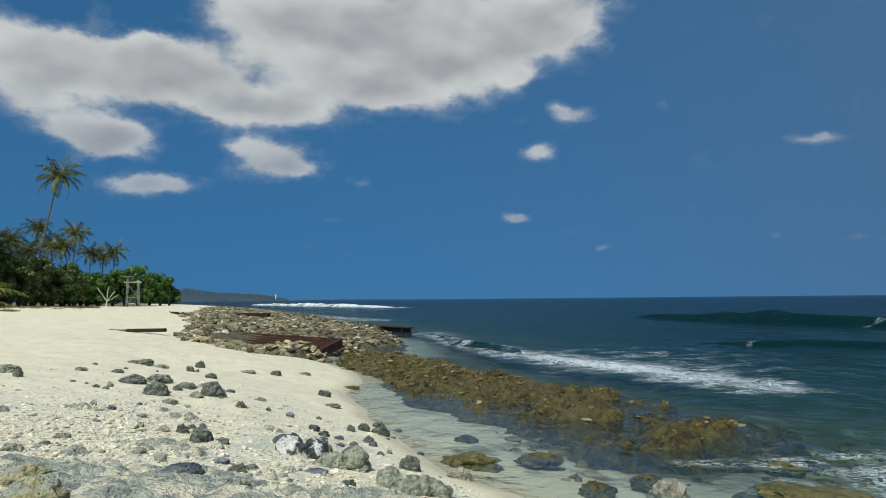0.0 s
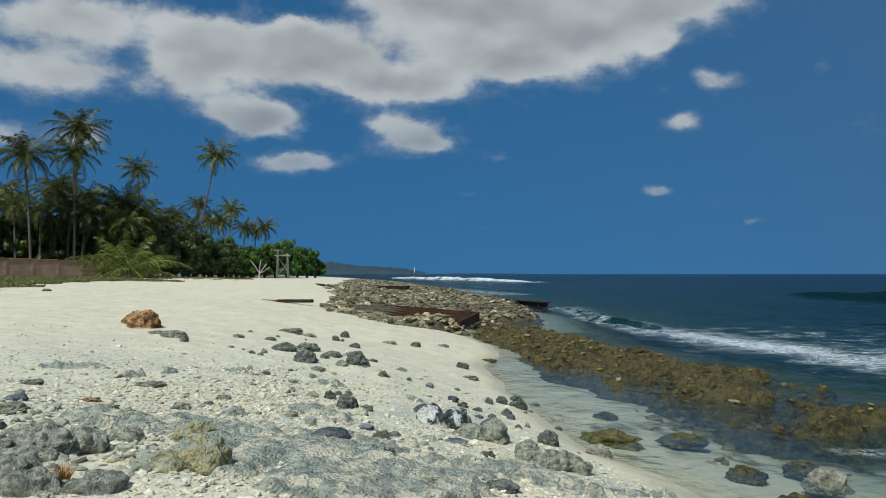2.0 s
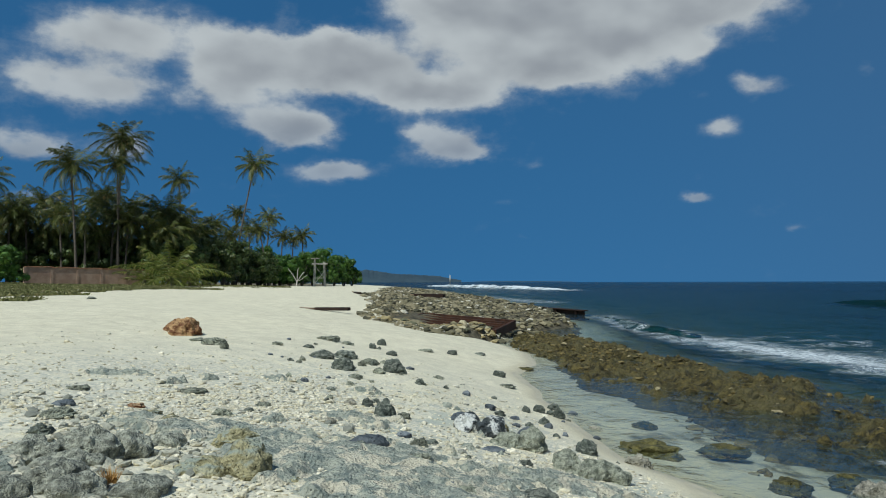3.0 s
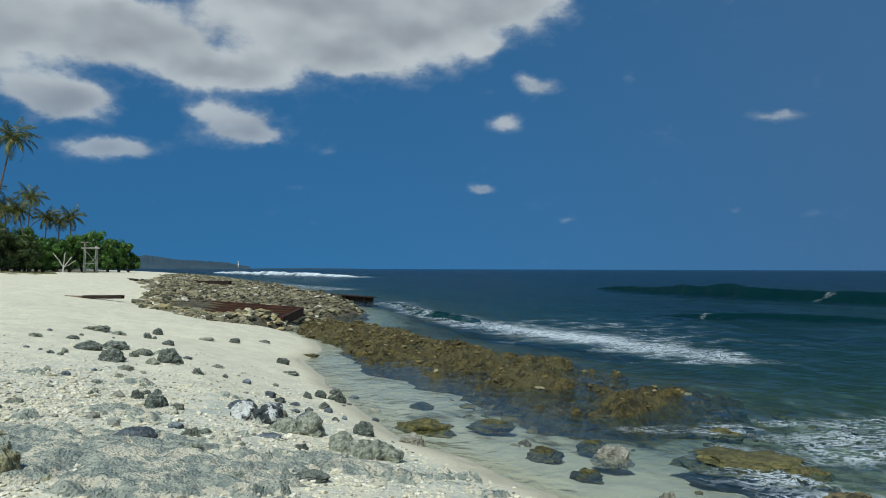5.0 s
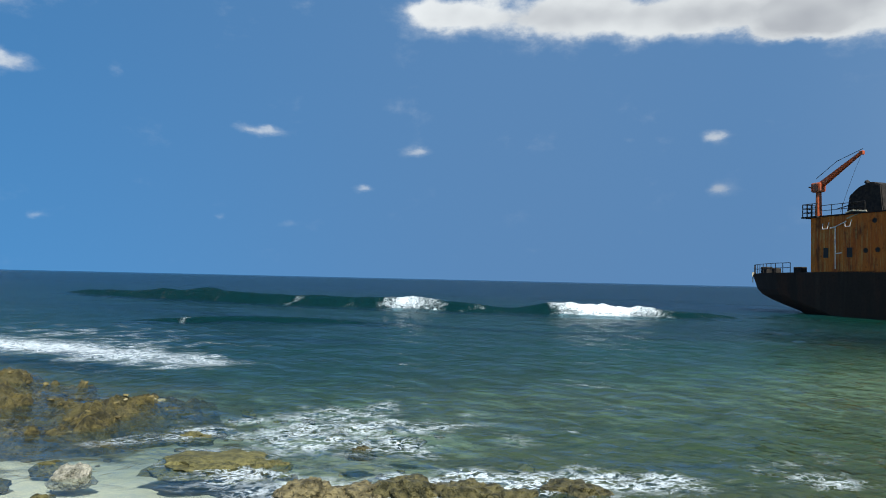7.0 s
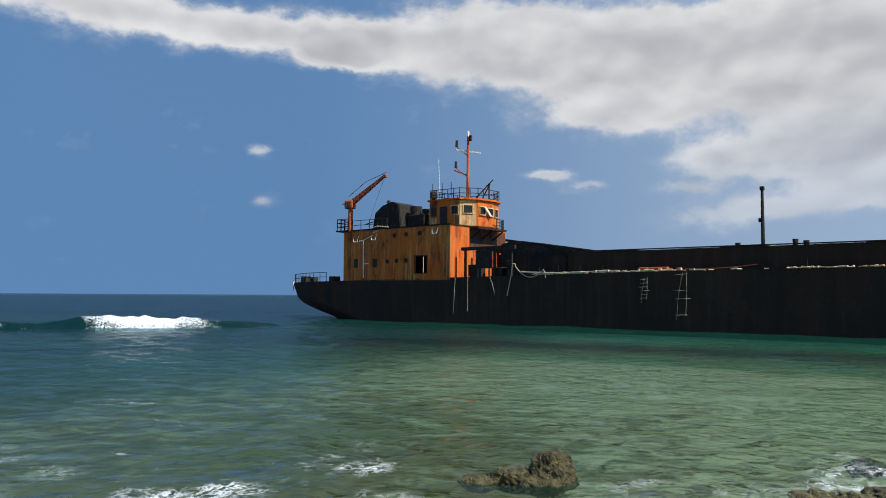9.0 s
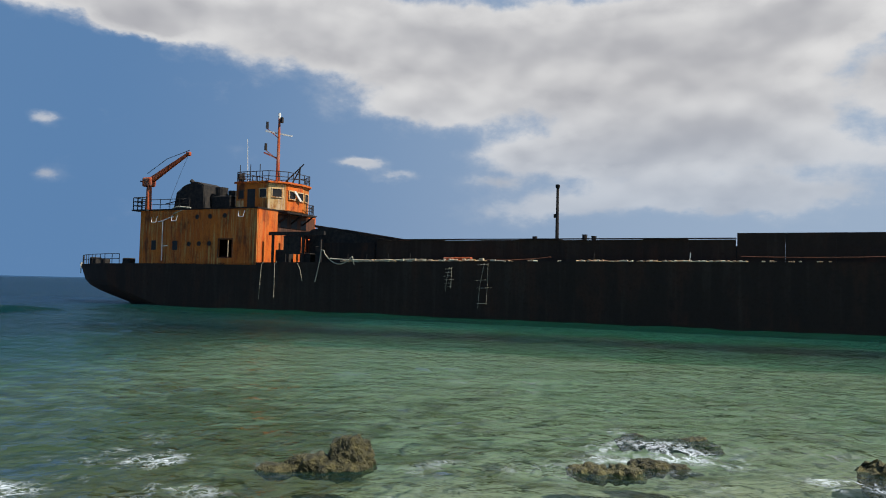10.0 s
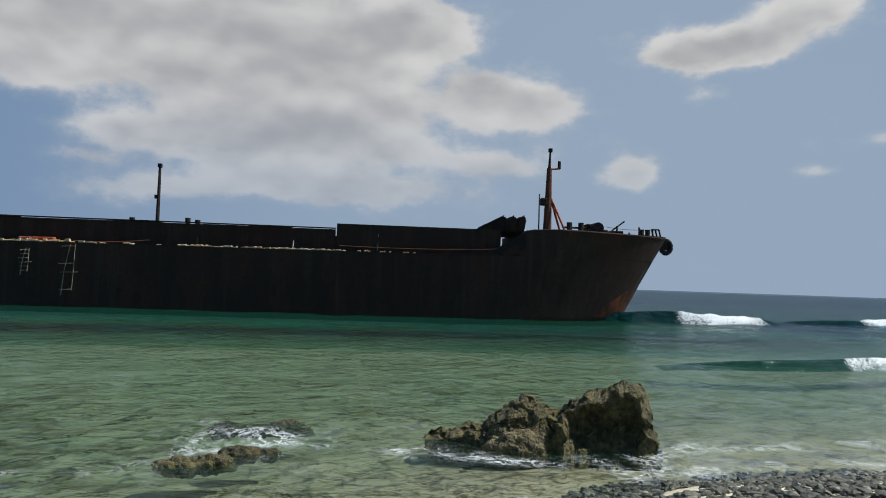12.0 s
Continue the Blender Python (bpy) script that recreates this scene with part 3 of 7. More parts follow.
DECK_STEEL = make_rust("deck_steel", (0.012, 0.010, 0.009), (0.020, 0.014, 0.011), (0.045, 0.022, 0.012), (0.06, 0.045, 0.035), 0.2, 0.9, 0.8)
ORANGE_STEEL = make_rust("rusted_orange_paint", (0.52, 0.140, 0.016), (0.40, 0.088, 0.012), (0.15, 0.040, 0.011), (0.54, 0.35, 0.11), 0.60)
# brighter copy of the orange: sun on front walls and roof put into colour
LIT_ORANGE_STEEL = make_rust("sunlit_orange_paint", (0.62, 0.135, 0.014), (0.50, 0.080, 0.010), (0.20, 0.036, 0.009), (0.60, 0.34, 0.10), 0.25)
PALE_STEEL = make_rust("pale_peeling_paint", (0.56, 0.40, 0.18), (0.46, 0.22, 0.06), (0.32, 0.11, 0.022), (0.66, 0.60, 0.46), 0.6)
BOW_RUST = make_rust("bow_rust", (0.016, 0.012, 0.010), (0.05, 0.022, 0.012), (0.16, 0.050, 0.020), (0.05, 0.04, 0.03), 0.2, 0.9, 0.35)
RED_RUST = make_rust("red_brown_rust", (0.12, 0.042, 0.019), (0.075, 0.030, 0.016), (0.038, 0.018, 0.012), (0.22, 0.12, 0.07), 0.25)
HATCH_RUST = make_rust("brown_plate_rust", (0.062, 0.026, 0.014), (0.042, 0.019, 0.011), (0.026, 0.014, 0.010), (0.17, 0.085, 0.045), 0.3)
DARK_RUST = make_rust("dark_rust", (0.024, 0.014, 0.010), (0.036, 0.019, 0.012), (0.016, 0.011, 0.009), (0.08, 0.048, 0.03), 0.15)
MAST_RUST = make_rust("mast_orange_red", (0.46, 0.085, 0.020), (0.34, 0.06, 0.016), (0.09, 0.028, 0.014), (0.55, 0.42, 0.30), 0.3, 0.75, 2.0)
SOOT = make_plain("sooty_steel", (0.012, 0.011, 0.010), (0.035, 0.028, 0.022), 3.0, 0.9)
WHITE_PAINT = make_plain("chalky_white_paint", (0.55, 0.53, 0.46), (0.72, 0.70, 0.64), 6.0)
ROPE = make_plain("weathered_rope", (0.34, 0.30, 0.20), (0.52, 0.47, 0.34), 20.0, 0.95)
WOOD = make_plain("weathered_driftwood", (0.10, 0.06, 0.035), (0.24, 0.17, 0.11), 5.0, 0.9, 0.0, (0.4, 4, 4))
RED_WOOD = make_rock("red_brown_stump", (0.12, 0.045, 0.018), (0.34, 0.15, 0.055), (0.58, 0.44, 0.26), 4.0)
STUMP_WOOD = make_plain("red_brown_split_wood", (0.10, 0.034, 0.014), (0.42, 0.27, 0.13), 2.6, 0.9, 0.0, (0.7, 3, 5))
BARE_WOOD = make_plain("bleached_wood", (0.42, 0.39, 0.33), (0.60, 0.57, 0.50), 10.0, 0.9, 0.0, (4, 4, 0.5))
BARK = make_plain("palm_bark", (0.075, 0.062, 0.048), (0.17, 0.145, 0.115), 4.0, 0.95, 0.0, (1, 1, 6))
PLASTER = make_plain("stained_wall_plaster", (0.38, 0.25, 0.18), (0.48, 0.34, 0.25), 1.2, 0.95)
COPING = make_plain("orange_brown_coping", (0.34, 0.16, 0.09), (0.42, 0.24, 0.14), 3.0, 0.9)
FROND = make_leaf("palm_frond", (0.055, 0.080, 0.018), (0.165, 0.180, 0.042), (0.36, 0.27, 0.10))
YOUNG_FROND = make_leaf("young_palm_frond", (0.13, 0.185, 0.030), (0.28, 0.29, 0.056), (0.47, 0.40, 0.14))
LEAF = make_leaf("broad_leaf", (0.060, 0.135, 0.020), (0.130, 0.255, 0.038), (0.192, 0.288, 0.058))
DARK_LEAF = make_leaf("dark_leaf", (0.050, 0.085, 0.022), (0.130, 0.180, 0.044), (0.227, 0.213, 0.076))
GRASS = make_leaf("dry_grass", (0.15, 0.165, 0.055), (0.27, 0.26, 0.105), (0.42, 0.35, 0.20), 0.8)
DRY_WEED = make_plain("dead_weed", (0.30, 0.15, 0.04), (0.45, 0.27, 0.09), 20.0, 0.9)
COCONUT = make_plain("coconut_husk", (0.25, 0.16, 0.06), (0.38, 0.27, 0.10), 6.0)
# distance haze is put into this blue-grey wood colour
HAZY_WOODS = make_plain("haze_blue_woods", (0.028, 0.050, 0.070), (0.040, 0.066, 0.085), 0.02, 1.0)
RUBBER = make_plain("black_rubber", (0.012, 0.012, 0.012), (0.03, 0.03, 0.03), 5.0, 0.9)
# near-black stands in for the unlit rooms behind panes and openings
DARK_INSIDE = make_plain("dark_interior", (0.006, 0.006, 0.007), (0.015, 0.014, 0.013), 2.0, 0.5)

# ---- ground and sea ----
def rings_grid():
    """Bearings and radii round the camera's spot of a sheet that is finest within its view and reaches the horizon."""
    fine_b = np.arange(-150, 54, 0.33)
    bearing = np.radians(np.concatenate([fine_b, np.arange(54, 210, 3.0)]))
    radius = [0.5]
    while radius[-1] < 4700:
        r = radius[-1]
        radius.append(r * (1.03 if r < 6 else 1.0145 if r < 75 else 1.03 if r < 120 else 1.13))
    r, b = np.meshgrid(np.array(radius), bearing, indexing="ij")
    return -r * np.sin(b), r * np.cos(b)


def sheet(name, x, y, z, material_, attrs):
    """A closed round sheet of quads, with a cap in its middle."""
    nr, nb = x.shape
    verts = np.stack([x.ravel(), y.ravel(), z.ravel()], 1)
    i, j = np.meshgrid(np.arange(nr - 1), np.arange(nb), indexing="ij")
    k = (j + 1) % nb
    faces = np.stack([i * nb + j, (i + 1) * nb + j, (i + 1) * nb + k, i * nb + k], -1).reshape(-1, 4)
    me = bpy.data.meshes.new(name)
    me.from_pydata(verts.tolist(), [], faces.tolist() + [list(range(nb))])
    me.materials.append(material_)
    me.polygons.foreach_set("use_smooth", [True] * len(me.polygons))
    for key, values in attrs.items():
        me.attributes.new(key, "FLOAT", "POINT").data.foreach_set("value", np.ascontiguousarray(values.ravel(), dtype=np.float32))
    return new(name, me)


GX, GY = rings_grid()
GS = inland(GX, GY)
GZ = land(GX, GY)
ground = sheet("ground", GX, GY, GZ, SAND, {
    "rubble": np.clip(blob(GX, GY, -3.5, 8, 6, 6) * 1.5 + 0.10, 0, 1) * smooth(0.3, 1.0, GS),
    "slab": np.clip(blob(GX, GY, -2.2, 7.0, 3.6, 4.2) * 1.6, 0, 1) * smooth(0.4, 1.2, GS),
    "weed": np.clip(smooth(-2.5, -7.0, GS) * (0.30 + 0.55 * smooth(6, 24, GY)) + 0.16 * blob(GX, GY, 13, 5, 6, 8) + 0.34 * blob(GX, GY, 19, 7, 9, 7) + 0.35 * blob(GX, GY, 10, 6.5, 5, 4) + 0.18 * blob(GX, GY, 18, -12, 12, 8) + 0.62 * blob(GX, GY, 2.2, 13.5, 2.4, 4.0) + 0.3 * blob(GX, GY, -0.6, 19, 1.2, 2.5), 0, 1),
    "pale": smooth(-5.5, -2.0, GS) * smooth(1, 5, GY),
    "soil": smooth(3.0, -3.0, inside(GX, GY, [(-57, 154), (-56, 128), (-57, 100), (-60, 77), (-64, 60), (-90, 40), (-400, 0), (-700, 300), (-160, 380)]) * -1),
})
tagged(ground, "white coral sand beach sloping down into shallow sea", "beach", kind="structure")

FLOOR = np.maximum(np.maximum(GZ, np.where(np.abs(GX) < 60, reef_top(GX, GY), -9)), rubble_top(GX, GY))
foam = 0.52 * smooth(2.6, 0.2, along(GX, GY, [(-1, 56), (1.0, 42), (3.4, 33), (6.3, 27.3), (8.0, 23.5), (8.6, 20.5)]))
foam = foam + 0.34 * blob(GX, GY, 8, 30, 6, 10)
foam = np.maximum(foam, 0.60 * blob(GX, GY, 6.9, 10.4, 3.0, 2.4))
foam = np.maximum(foam, 0.50 * blob(GX, GY, 4.8, 11.4, 1.4, 0.9))
foam = np.maximum(foam, 0.62 * smooth(1.2, 0.15, along(GX, GY, [(4.4, 8.6), (5.2, 7.6), (6.2, 6.8), (7.6, 6.4), (8.6, 5.4)])))
foam = np.maximum(foam, 0.26 * blob(GX, GY, 9.5, 4.5, 3.5, 3.0))
foam = np.maximum(foam, 0.48 * blob(GX, GY, 11.6, -3.0, 1.8, 1.4))
foam = np.maximum(foam, 0.46 * smooth(0.9, 0.1, along(GX, GY, [(10.2, -5.2), (9.0, -6.6), (8.9, -8.6), (8.6, -10.4), (8.0, -13)])))
foam = np.maximum(foam, 0.24 * blob(GX, GY, 9.6, -0.6, 2.2, 3.2))
foam = np.maximum(foam, 0.30 * smooth(1.3, 0.0, np.abs(GS + 0.7)) * smooth(3, -3, GY - 2))
foam = np.maximum(foam, 0.85 * smooth(6, 1, along(GX, GY, [(-98, 392), (-50, 290), (-13, 222)])))
foam = np.maximum(foam, 0.5 * smooth(5, 1, along(GX, GY, [(-42, 160), (-20, 118), (-8, 90)])))


def sea_depth(x, y, floor_):
    s = -inland(x, y)
    return np.maximum(0.0, -floor_) + 1.3 * smooth(5, 24, s) * smooth(7, 26, y) * (1 - 0.5 * smooth(0.35, 0.75, x / (np.abs(y) + 6.0))) + 0.7 * smooth(20, 40, s) * smooth(-22, -40, y) + smooth(60, 140, s) * 2.0 + 3.0 * smooth(22, 8, along(x, y, [(80.9, 39.3), (45.8, -43.5)]))


def teal_at(x, y):
    by_hull = 0.95 * smooth(28, 8, along(x, y, [(80.9, 39.3), (45.8, -43.5)])) * smooth(42, 20, y) * smooth(-50, -36, y)
    return np.clip(np.maximum(blob(x, y, 26, -6, 27, 22) * 1.25, by_hull), 0, 1)


pool = smooth(2.5, 0.5, along(GX, GY, [(-1.5, 21.5), (0.3, 15), (1.8, 11.5), (3.2, 8.5), (5, 4.5)]))
swing = 0.055 * fractal(GX * 1.3, GY * 0.75, 1.5, 3, 81) * smooth(0.3, 5, -GS) + 0.055 * fractal(GX * 1.3, GY * 0.8, 5.0, 3, 85) * smooth(2, 25, -GS)
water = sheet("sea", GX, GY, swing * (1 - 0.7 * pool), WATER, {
    "depth": sea_depth(GX, GY, FLOOR), "foam": foam, "calm_or_face": pool, "teal": teal_at(GX, GY)})
tagged(water, "clear green-blue shallow sea with lacy white foam", "sea", kind="structure")


def patch_grid(name, x0, x1, y0, y1, step, top, keep, material_):
    """A rough sheet of rock over the ground, only where keep(x, y) is positive."""
    x, y = np.meshgrid(np.arange(x0, x1, step), np.arange(y0, y1, step), indexing="ij")
    x = x + 0.3 * step * value_noise(x * 9.1, y * 8.7, 3)
    y = y + 0.3 * step * value_noise(x * 7.9, y * 9.9, 4)
    z, ok = top(x, y), keep(x, y) > 0
    index = -np.ones(x.shape, int)
    index[ok] = np.arange(ok.sum())
    q = ok[:-1, :-1] & ok[1:, :-1] & ok[1:, 1:] & ok[:-1, 1:]
    faces = np.stack([index[:-1, :-1][q], index[1:, :-1][q], index[1:, 1:][q], index[:-1, 1:][q]], 1)
    me = bpy.data.meshes.new(name)
    me.from_pydata(np.stack([x[ok], y[ok], z[ok]], 1).tolist(), [], faces.tolist())
    me.materials.append(material_)
    return new(name, me)


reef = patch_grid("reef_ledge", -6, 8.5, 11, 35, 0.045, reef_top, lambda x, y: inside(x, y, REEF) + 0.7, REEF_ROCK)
tagged(reef, "low jagged ledge of brown algae-covered reef limestone", "reef", kind="structure")


def beachrock_top(x, y):
    g = land(x, y)
    m = fractal(x * 0.8, y * 1.25, 1.2, 5, 91, 0.62) + 0.9 * blob(x, y, -1.6, 6.6, 2.6, 2.6) - 0.88
    return g - 0.06 + 0.095 * smooth(-0.12, 0.30, m) + 0.045 * ridged(x, y, 0.35, 4, 93) * smooth(0, 0.25, m)


beachrock = patch_grid("beachrock", -7.5, 2.5, 3.6, 11.5, 0.045, beachrock_top, lambda x, y: inland(x, y) - 0.5, GREEN_STONE_SLAB)
tagged(beachrock, "low blue-grey slabs of beachrock showing through the sand", "rock slab", kind="structure")
bank = patch_grid("rubble_bank", -42, 1, 25, 137, 0.28, rubble_top, lambda x, y: inside(x, y, RUBBLE) + 1.2, RUBBLE_GAP_ROCK)
tagged(bank, "bank of broken grey-brown coral along the shore", "rock bank", kind="structure")


def wave(name, line, high, wide, froth, label, seed, white=1.0):
    """A breaking swell: a ridge along a line, steep on the shore side, with froth(k) telling where it has broken."""
    pts, verts, faces, dep, fo = [], [], [], [], []
    for (ax, ay), (bx, by) in zip(line, line[1:]):
        steps = max(2, int(math.hypot(bx - ax, by - ay) / 0.25))
        pts += [(ax + (bx - ax) * i / steps, ay + (by - ay) * i / steps) for i in range(steps)]
    pts = np.array(pts)
    for _ in range(60):
        pts[1:-1] = (pts[:-2] + 2 * pts[1:-1] + pts[2:]) / 4
    tangent = np.gradient(pts, axis=0)
    tangent /= np.linalg.norm(tangent, axis=1)[:, None]
    profile = [(-0.62, -0.20), (-0.48, 0.06), (-0.34, 0.32), (-0.20, 0.68), (-0.12, 0.92), (-0.02, 1.0), (0.15, 0.93), (0.35, 0.66), (0.65, 0.30), (0.95, 0.02), (1.1, -0.22)]
    m_ = len(profile)
    for i, ((x, y), (tx, ty)) in enumerate(zip(pts, tangent)):
        k = i / (len(pts) - 1)
        f = froth(k) * white + 0.20 * float(fractal(i * 0.25, seed * 3.1, 2.2, 3, seed))
        grow = (math.sin(math.pi * min(1, max(0, k))) ** 0.45) * (0.82 + 0.30 * float(fractal(i * 0.25, seed * 7.7, 7.0, 2, seed + 5)))
        drift = 0.5 * float(fractal(i * 0.25, 2.2, 3.0, 2, seed + 9))
        for j, (u, h) in enumerate(profile):
            rag = 0.10 * float(fractal(i * 0.25, j * 0.7, 0.9, 3, seed + 3)) * (0.25 + 0.75 * float(smooth(0.2, 0.7, f)))
            verts.append((x - ty * (u * wide + drift), y + tx * (u * wide + drift), h * high * grow - 0.22 * (1 - min(1.0, grow)) + (rag * high if 0 < j < m_ - 1 else 0)))
            dep.append(-0.45 if -0.5 < u < 0.2 else 0.0)
            fo.append(max(0.0, min(1.0, f * (1.0 if -0.3 < u < 0.3 else 0.80 if u < 0 else 0.5))))
    for i in range(len(pts) - 1):
        for j in range(m_ - 1):
            a = i * m_ + j
            faces.append((a, a + m_, a + m_ + 1, a + 1))
    ob = mesh_object(name, verts, faces, WATER, None, True)
    vx, vy = np.array([v[0] for v in verts]), np.array([v[1] for v in verts])
    dep = np.maximum(2.4, sea_depth(vx, vy, land(vx, vy, False)) + np.array(dep))
    ob.data.attributes.new("depth", "FLOAT", "POINT").data.foreach_set("value", dep)
    ob.data.attributes.new("foam", "FLOAT", "POINT").data.foreach_set("value", fo)
    ob.data.attributes.new("teal", "FLOAT", "POINT").data.foreach_set("value", teal_at(vx, vy))
    # values under -1 mark the steep front for its painted dimness
    ob.data.attributes.new("calm_or_face", "FLOAT", "POINT").data.foreach_set("value", [-1.4 if -0.5 < profile[i % m_][0] < 0.0 else -0.3 for i in range(len(dep))])
    return tagged(ob, label, "wave", kind="structure")


def broken(*spans):
    return lambda k: max([0.06] + [0.90 * float(smooth(0, 0.05, min(k - a, b - k) + 0.022)) for a, b in spans])


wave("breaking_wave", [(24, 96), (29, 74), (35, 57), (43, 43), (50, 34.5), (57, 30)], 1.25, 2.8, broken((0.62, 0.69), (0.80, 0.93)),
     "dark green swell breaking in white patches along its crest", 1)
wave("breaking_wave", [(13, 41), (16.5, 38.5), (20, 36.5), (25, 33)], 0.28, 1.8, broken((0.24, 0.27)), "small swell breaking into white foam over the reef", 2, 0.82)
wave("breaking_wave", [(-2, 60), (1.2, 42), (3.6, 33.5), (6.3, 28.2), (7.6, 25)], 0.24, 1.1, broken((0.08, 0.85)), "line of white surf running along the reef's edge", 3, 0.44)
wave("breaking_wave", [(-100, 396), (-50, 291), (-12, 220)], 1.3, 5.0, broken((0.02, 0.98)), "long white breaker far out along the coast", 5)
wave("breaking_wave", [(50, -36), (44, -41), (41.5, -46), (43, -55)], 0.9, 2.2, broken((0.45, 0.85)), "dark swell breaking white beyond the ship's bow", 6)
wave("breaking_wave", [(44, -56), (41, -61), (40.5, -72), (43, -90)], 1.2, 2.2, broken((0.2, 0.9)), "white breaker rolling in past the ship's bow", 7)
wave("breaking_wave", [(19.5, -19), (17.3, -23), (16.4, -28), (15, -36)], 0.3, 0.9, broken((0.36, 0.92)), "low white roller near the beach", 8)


# ---- loose stones ----
def crag(size, seed, level=3, rough=0.32, flat=0.3, lumps=1.6):
    """A boulder: a ball worn and broken by noise, flattened below."""
    bm = bmesh.new()
    bmesh.ops.create_icosphere(bm, subdivisions=level, radius=1.0)
    off = Vector((seed * 3.7, seed * 1.9, seed * 5.3))
    for v in bm.verts:
        d = v.co.normalized()
        k = 1 + rough * noise.fractal(d * lumps + off, 1.0, 2.0, 4) + rough * 0.45 * noise.fractal(d * lumps * 3.1 + off, 0.8, 2.1, 3)
        k += rough * 0.5 * (0.5 - abs(noise.noise(d * 1.3 * lumps + off * 2)))
        k += rough * 0.30 * (0.4 - abs(noise.noise(d * 4.6 * lumps + off)))
        if level > 3:
            k -= rough * 0.9 * max(0.0, 0.32 - noise.voronoi(d * lumps * 3.4 + off)[0][0])
        v.co = d * k
        if v.co.z < -flat:
            v.co.z = -flat + (v.co.z + flat) * 0.25
    lo = [min(v.co[i] for v in bm.verts) for i in range(3)]
    hi = [max(v.co[i] for v in bm.verts) for i in range(3)]
    for v in bm.verts:
        v.co = Vector([((v.co[i] - lo[i]) / (hi[i] - lo[i]) - (0.5 if i < 2 else 0.0)) * size[i] for i in range(3)])
    return bm


STONE_LABELS = {
    "GREY_STONE": "rounded dark grey stone lying on white sand", "SLATE_STONE": "smooth slate-blue stone half sunk in sand", "OLIVE_STONE": "olive algae-covered rock at the water's edge",
    "GREEN_STONE": "grey-green weathered rock on the beach", "PALE_STONE": "pale pitted coral lump", "TAN_STONE": "tan and grey limestone boulder on coral gravel",
    "SPOTTED_STONE": "black rock with white patches on the sand", "WET_ROCK": "dark wet reef rock standing in the surf", "RED_WOOD": "broken piece of red-brown brick on gravel"}
count = 0
ROCKS = {"GREY_STONE": GREY_STONE, "SLATE_STONE": SLATE_STONE, "OLIVE_STONE": OLIVE_STONE, "GREEN_STONE": GREEN_STONE, "PALE_STONE": PALE_STONE,
         "TAN_STONE": TAN_STONE, "SPOTTED_STONE": SPOTTED_STONE, "WET_ROCK": WET_ROCK, "RED_WOOD": RED_WOOD}


def stone(x, y, wide, tall, mat, sink=0.25, level=3, rough=0.3, deep=0.8, base=None, turn=0.0, name="stone", label=""):
    global count
    count += 1
    z = float(land(np.array([x]), np.array([y]))[0]) if base is None else base
    full = tall * (1.35 if mat in ("GREY_STONE", "GREEN_STONE") and y > 9 else 1.0) / (1 - sink)
    if base is not None:
        full = tall + min(0.15, max(0.12, base - float(land(np.array([x]), np.array([y]))[0]) + 0.05))
        sink = 1 - tall / full
    bm = crag((wide, wide * deep, full), count, max(level, 4 if wide > 0.2 else 3), rough * (1.35 if mat != "SLATE_STONE" else 1.0))
    ob = new(name, from_bm(name, bm, ROCKS[mat], mat == "SLATE_STONE"))
    ob.matrix_world = pose(x, y, z - full * sink, 0, 0, turn)
    return tagged(ob, label or STONE_LABELS[mat], "rock" if wide > 0.5 else "stone", "stones on the beach" if name == "stone" else "")


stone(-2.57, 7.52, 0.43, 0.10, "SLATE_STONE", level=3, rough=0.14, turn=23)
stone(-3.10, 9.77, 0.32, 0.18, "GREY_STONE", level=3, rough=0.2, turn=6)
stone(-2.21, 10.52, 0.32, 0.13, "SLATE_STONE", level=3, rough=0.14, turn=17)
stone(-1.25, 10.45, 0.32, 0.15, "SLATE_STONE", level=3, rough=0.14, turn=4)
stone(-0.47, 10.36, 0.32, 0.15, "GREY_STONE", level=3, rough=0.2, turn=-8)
stone(0.41, 11.91, 1.05, 0.22, "OLIVE_STONE", level=4, rough=0.25, turn=-4)
stone(0.41, 14.31, 0.50, 0.14, "OLIVE_STONE", level=3, rough=0.25, turn=4)
stone(0.21, 10.52, 0.40, 0.16, "PALE_STONE", level=3, rough=0.25, turn=-12)
stone(-6.16, 15.09, 0.56, 0.13, "GREY_STONE", level=3, rough=0.2, turn=20)
stone(-5.85, 15.64, 0.57, 0.13, "GREY_STONE", level=3, rough=0.2, turn=27)
stone(-5.19, 13.76, 0.51, 0.16, "GREY_STONE", level=3, rough=0.2, turn=11)
stone(-5.24, 15.48, 0.49, 0.09, "GREEN_STONE", level=3, rough=0.25, turn=17)
stone(-4.36, 14.43, 0.50, 0.21, "GREY_STONE", level=3, rough=0.2, turn=24)
stone(-4.51, 13.92, 0.26, 0.09, "GREEN_STONE", level=3, rough=0.25, turn=8)
stone(-7.14, 16.64, 0.30, 0.06, "GREY_STONE", level=3, rough=0.2, turn=22)
stone(-7.65, 16.04, 0.29, 0.06, "GREEN_STONE", level=3, rough=0.25, turn=33)
stone(-5.23, 20.31, 0.44, 0.05, "GREEN_STONE", level=3, rough=0.25, turn=5)
stone(-4.58, 20.77, 0.32, 0.09, "GREY_STONE", level=3, rough=0.2, turn=12)
stone(-4.03, 22.12, 0.34, 0.06, "GREY_STONE", level=3, rough=0.2, turn=18)
stone(-2.89, 18.39, 0.36, 0.11, "GREY_STONE", level=3, rough=0.2, turn=0)
stone(-2.64, 21.51, 0.58, 0.06, "OLIVE_STONE", level=3, rough=0.25, turn=7)
stone(-2.39, 16.36, 0.42, 0.05, "GREEN_STONE", level=3, rough=0.25, turn=17)
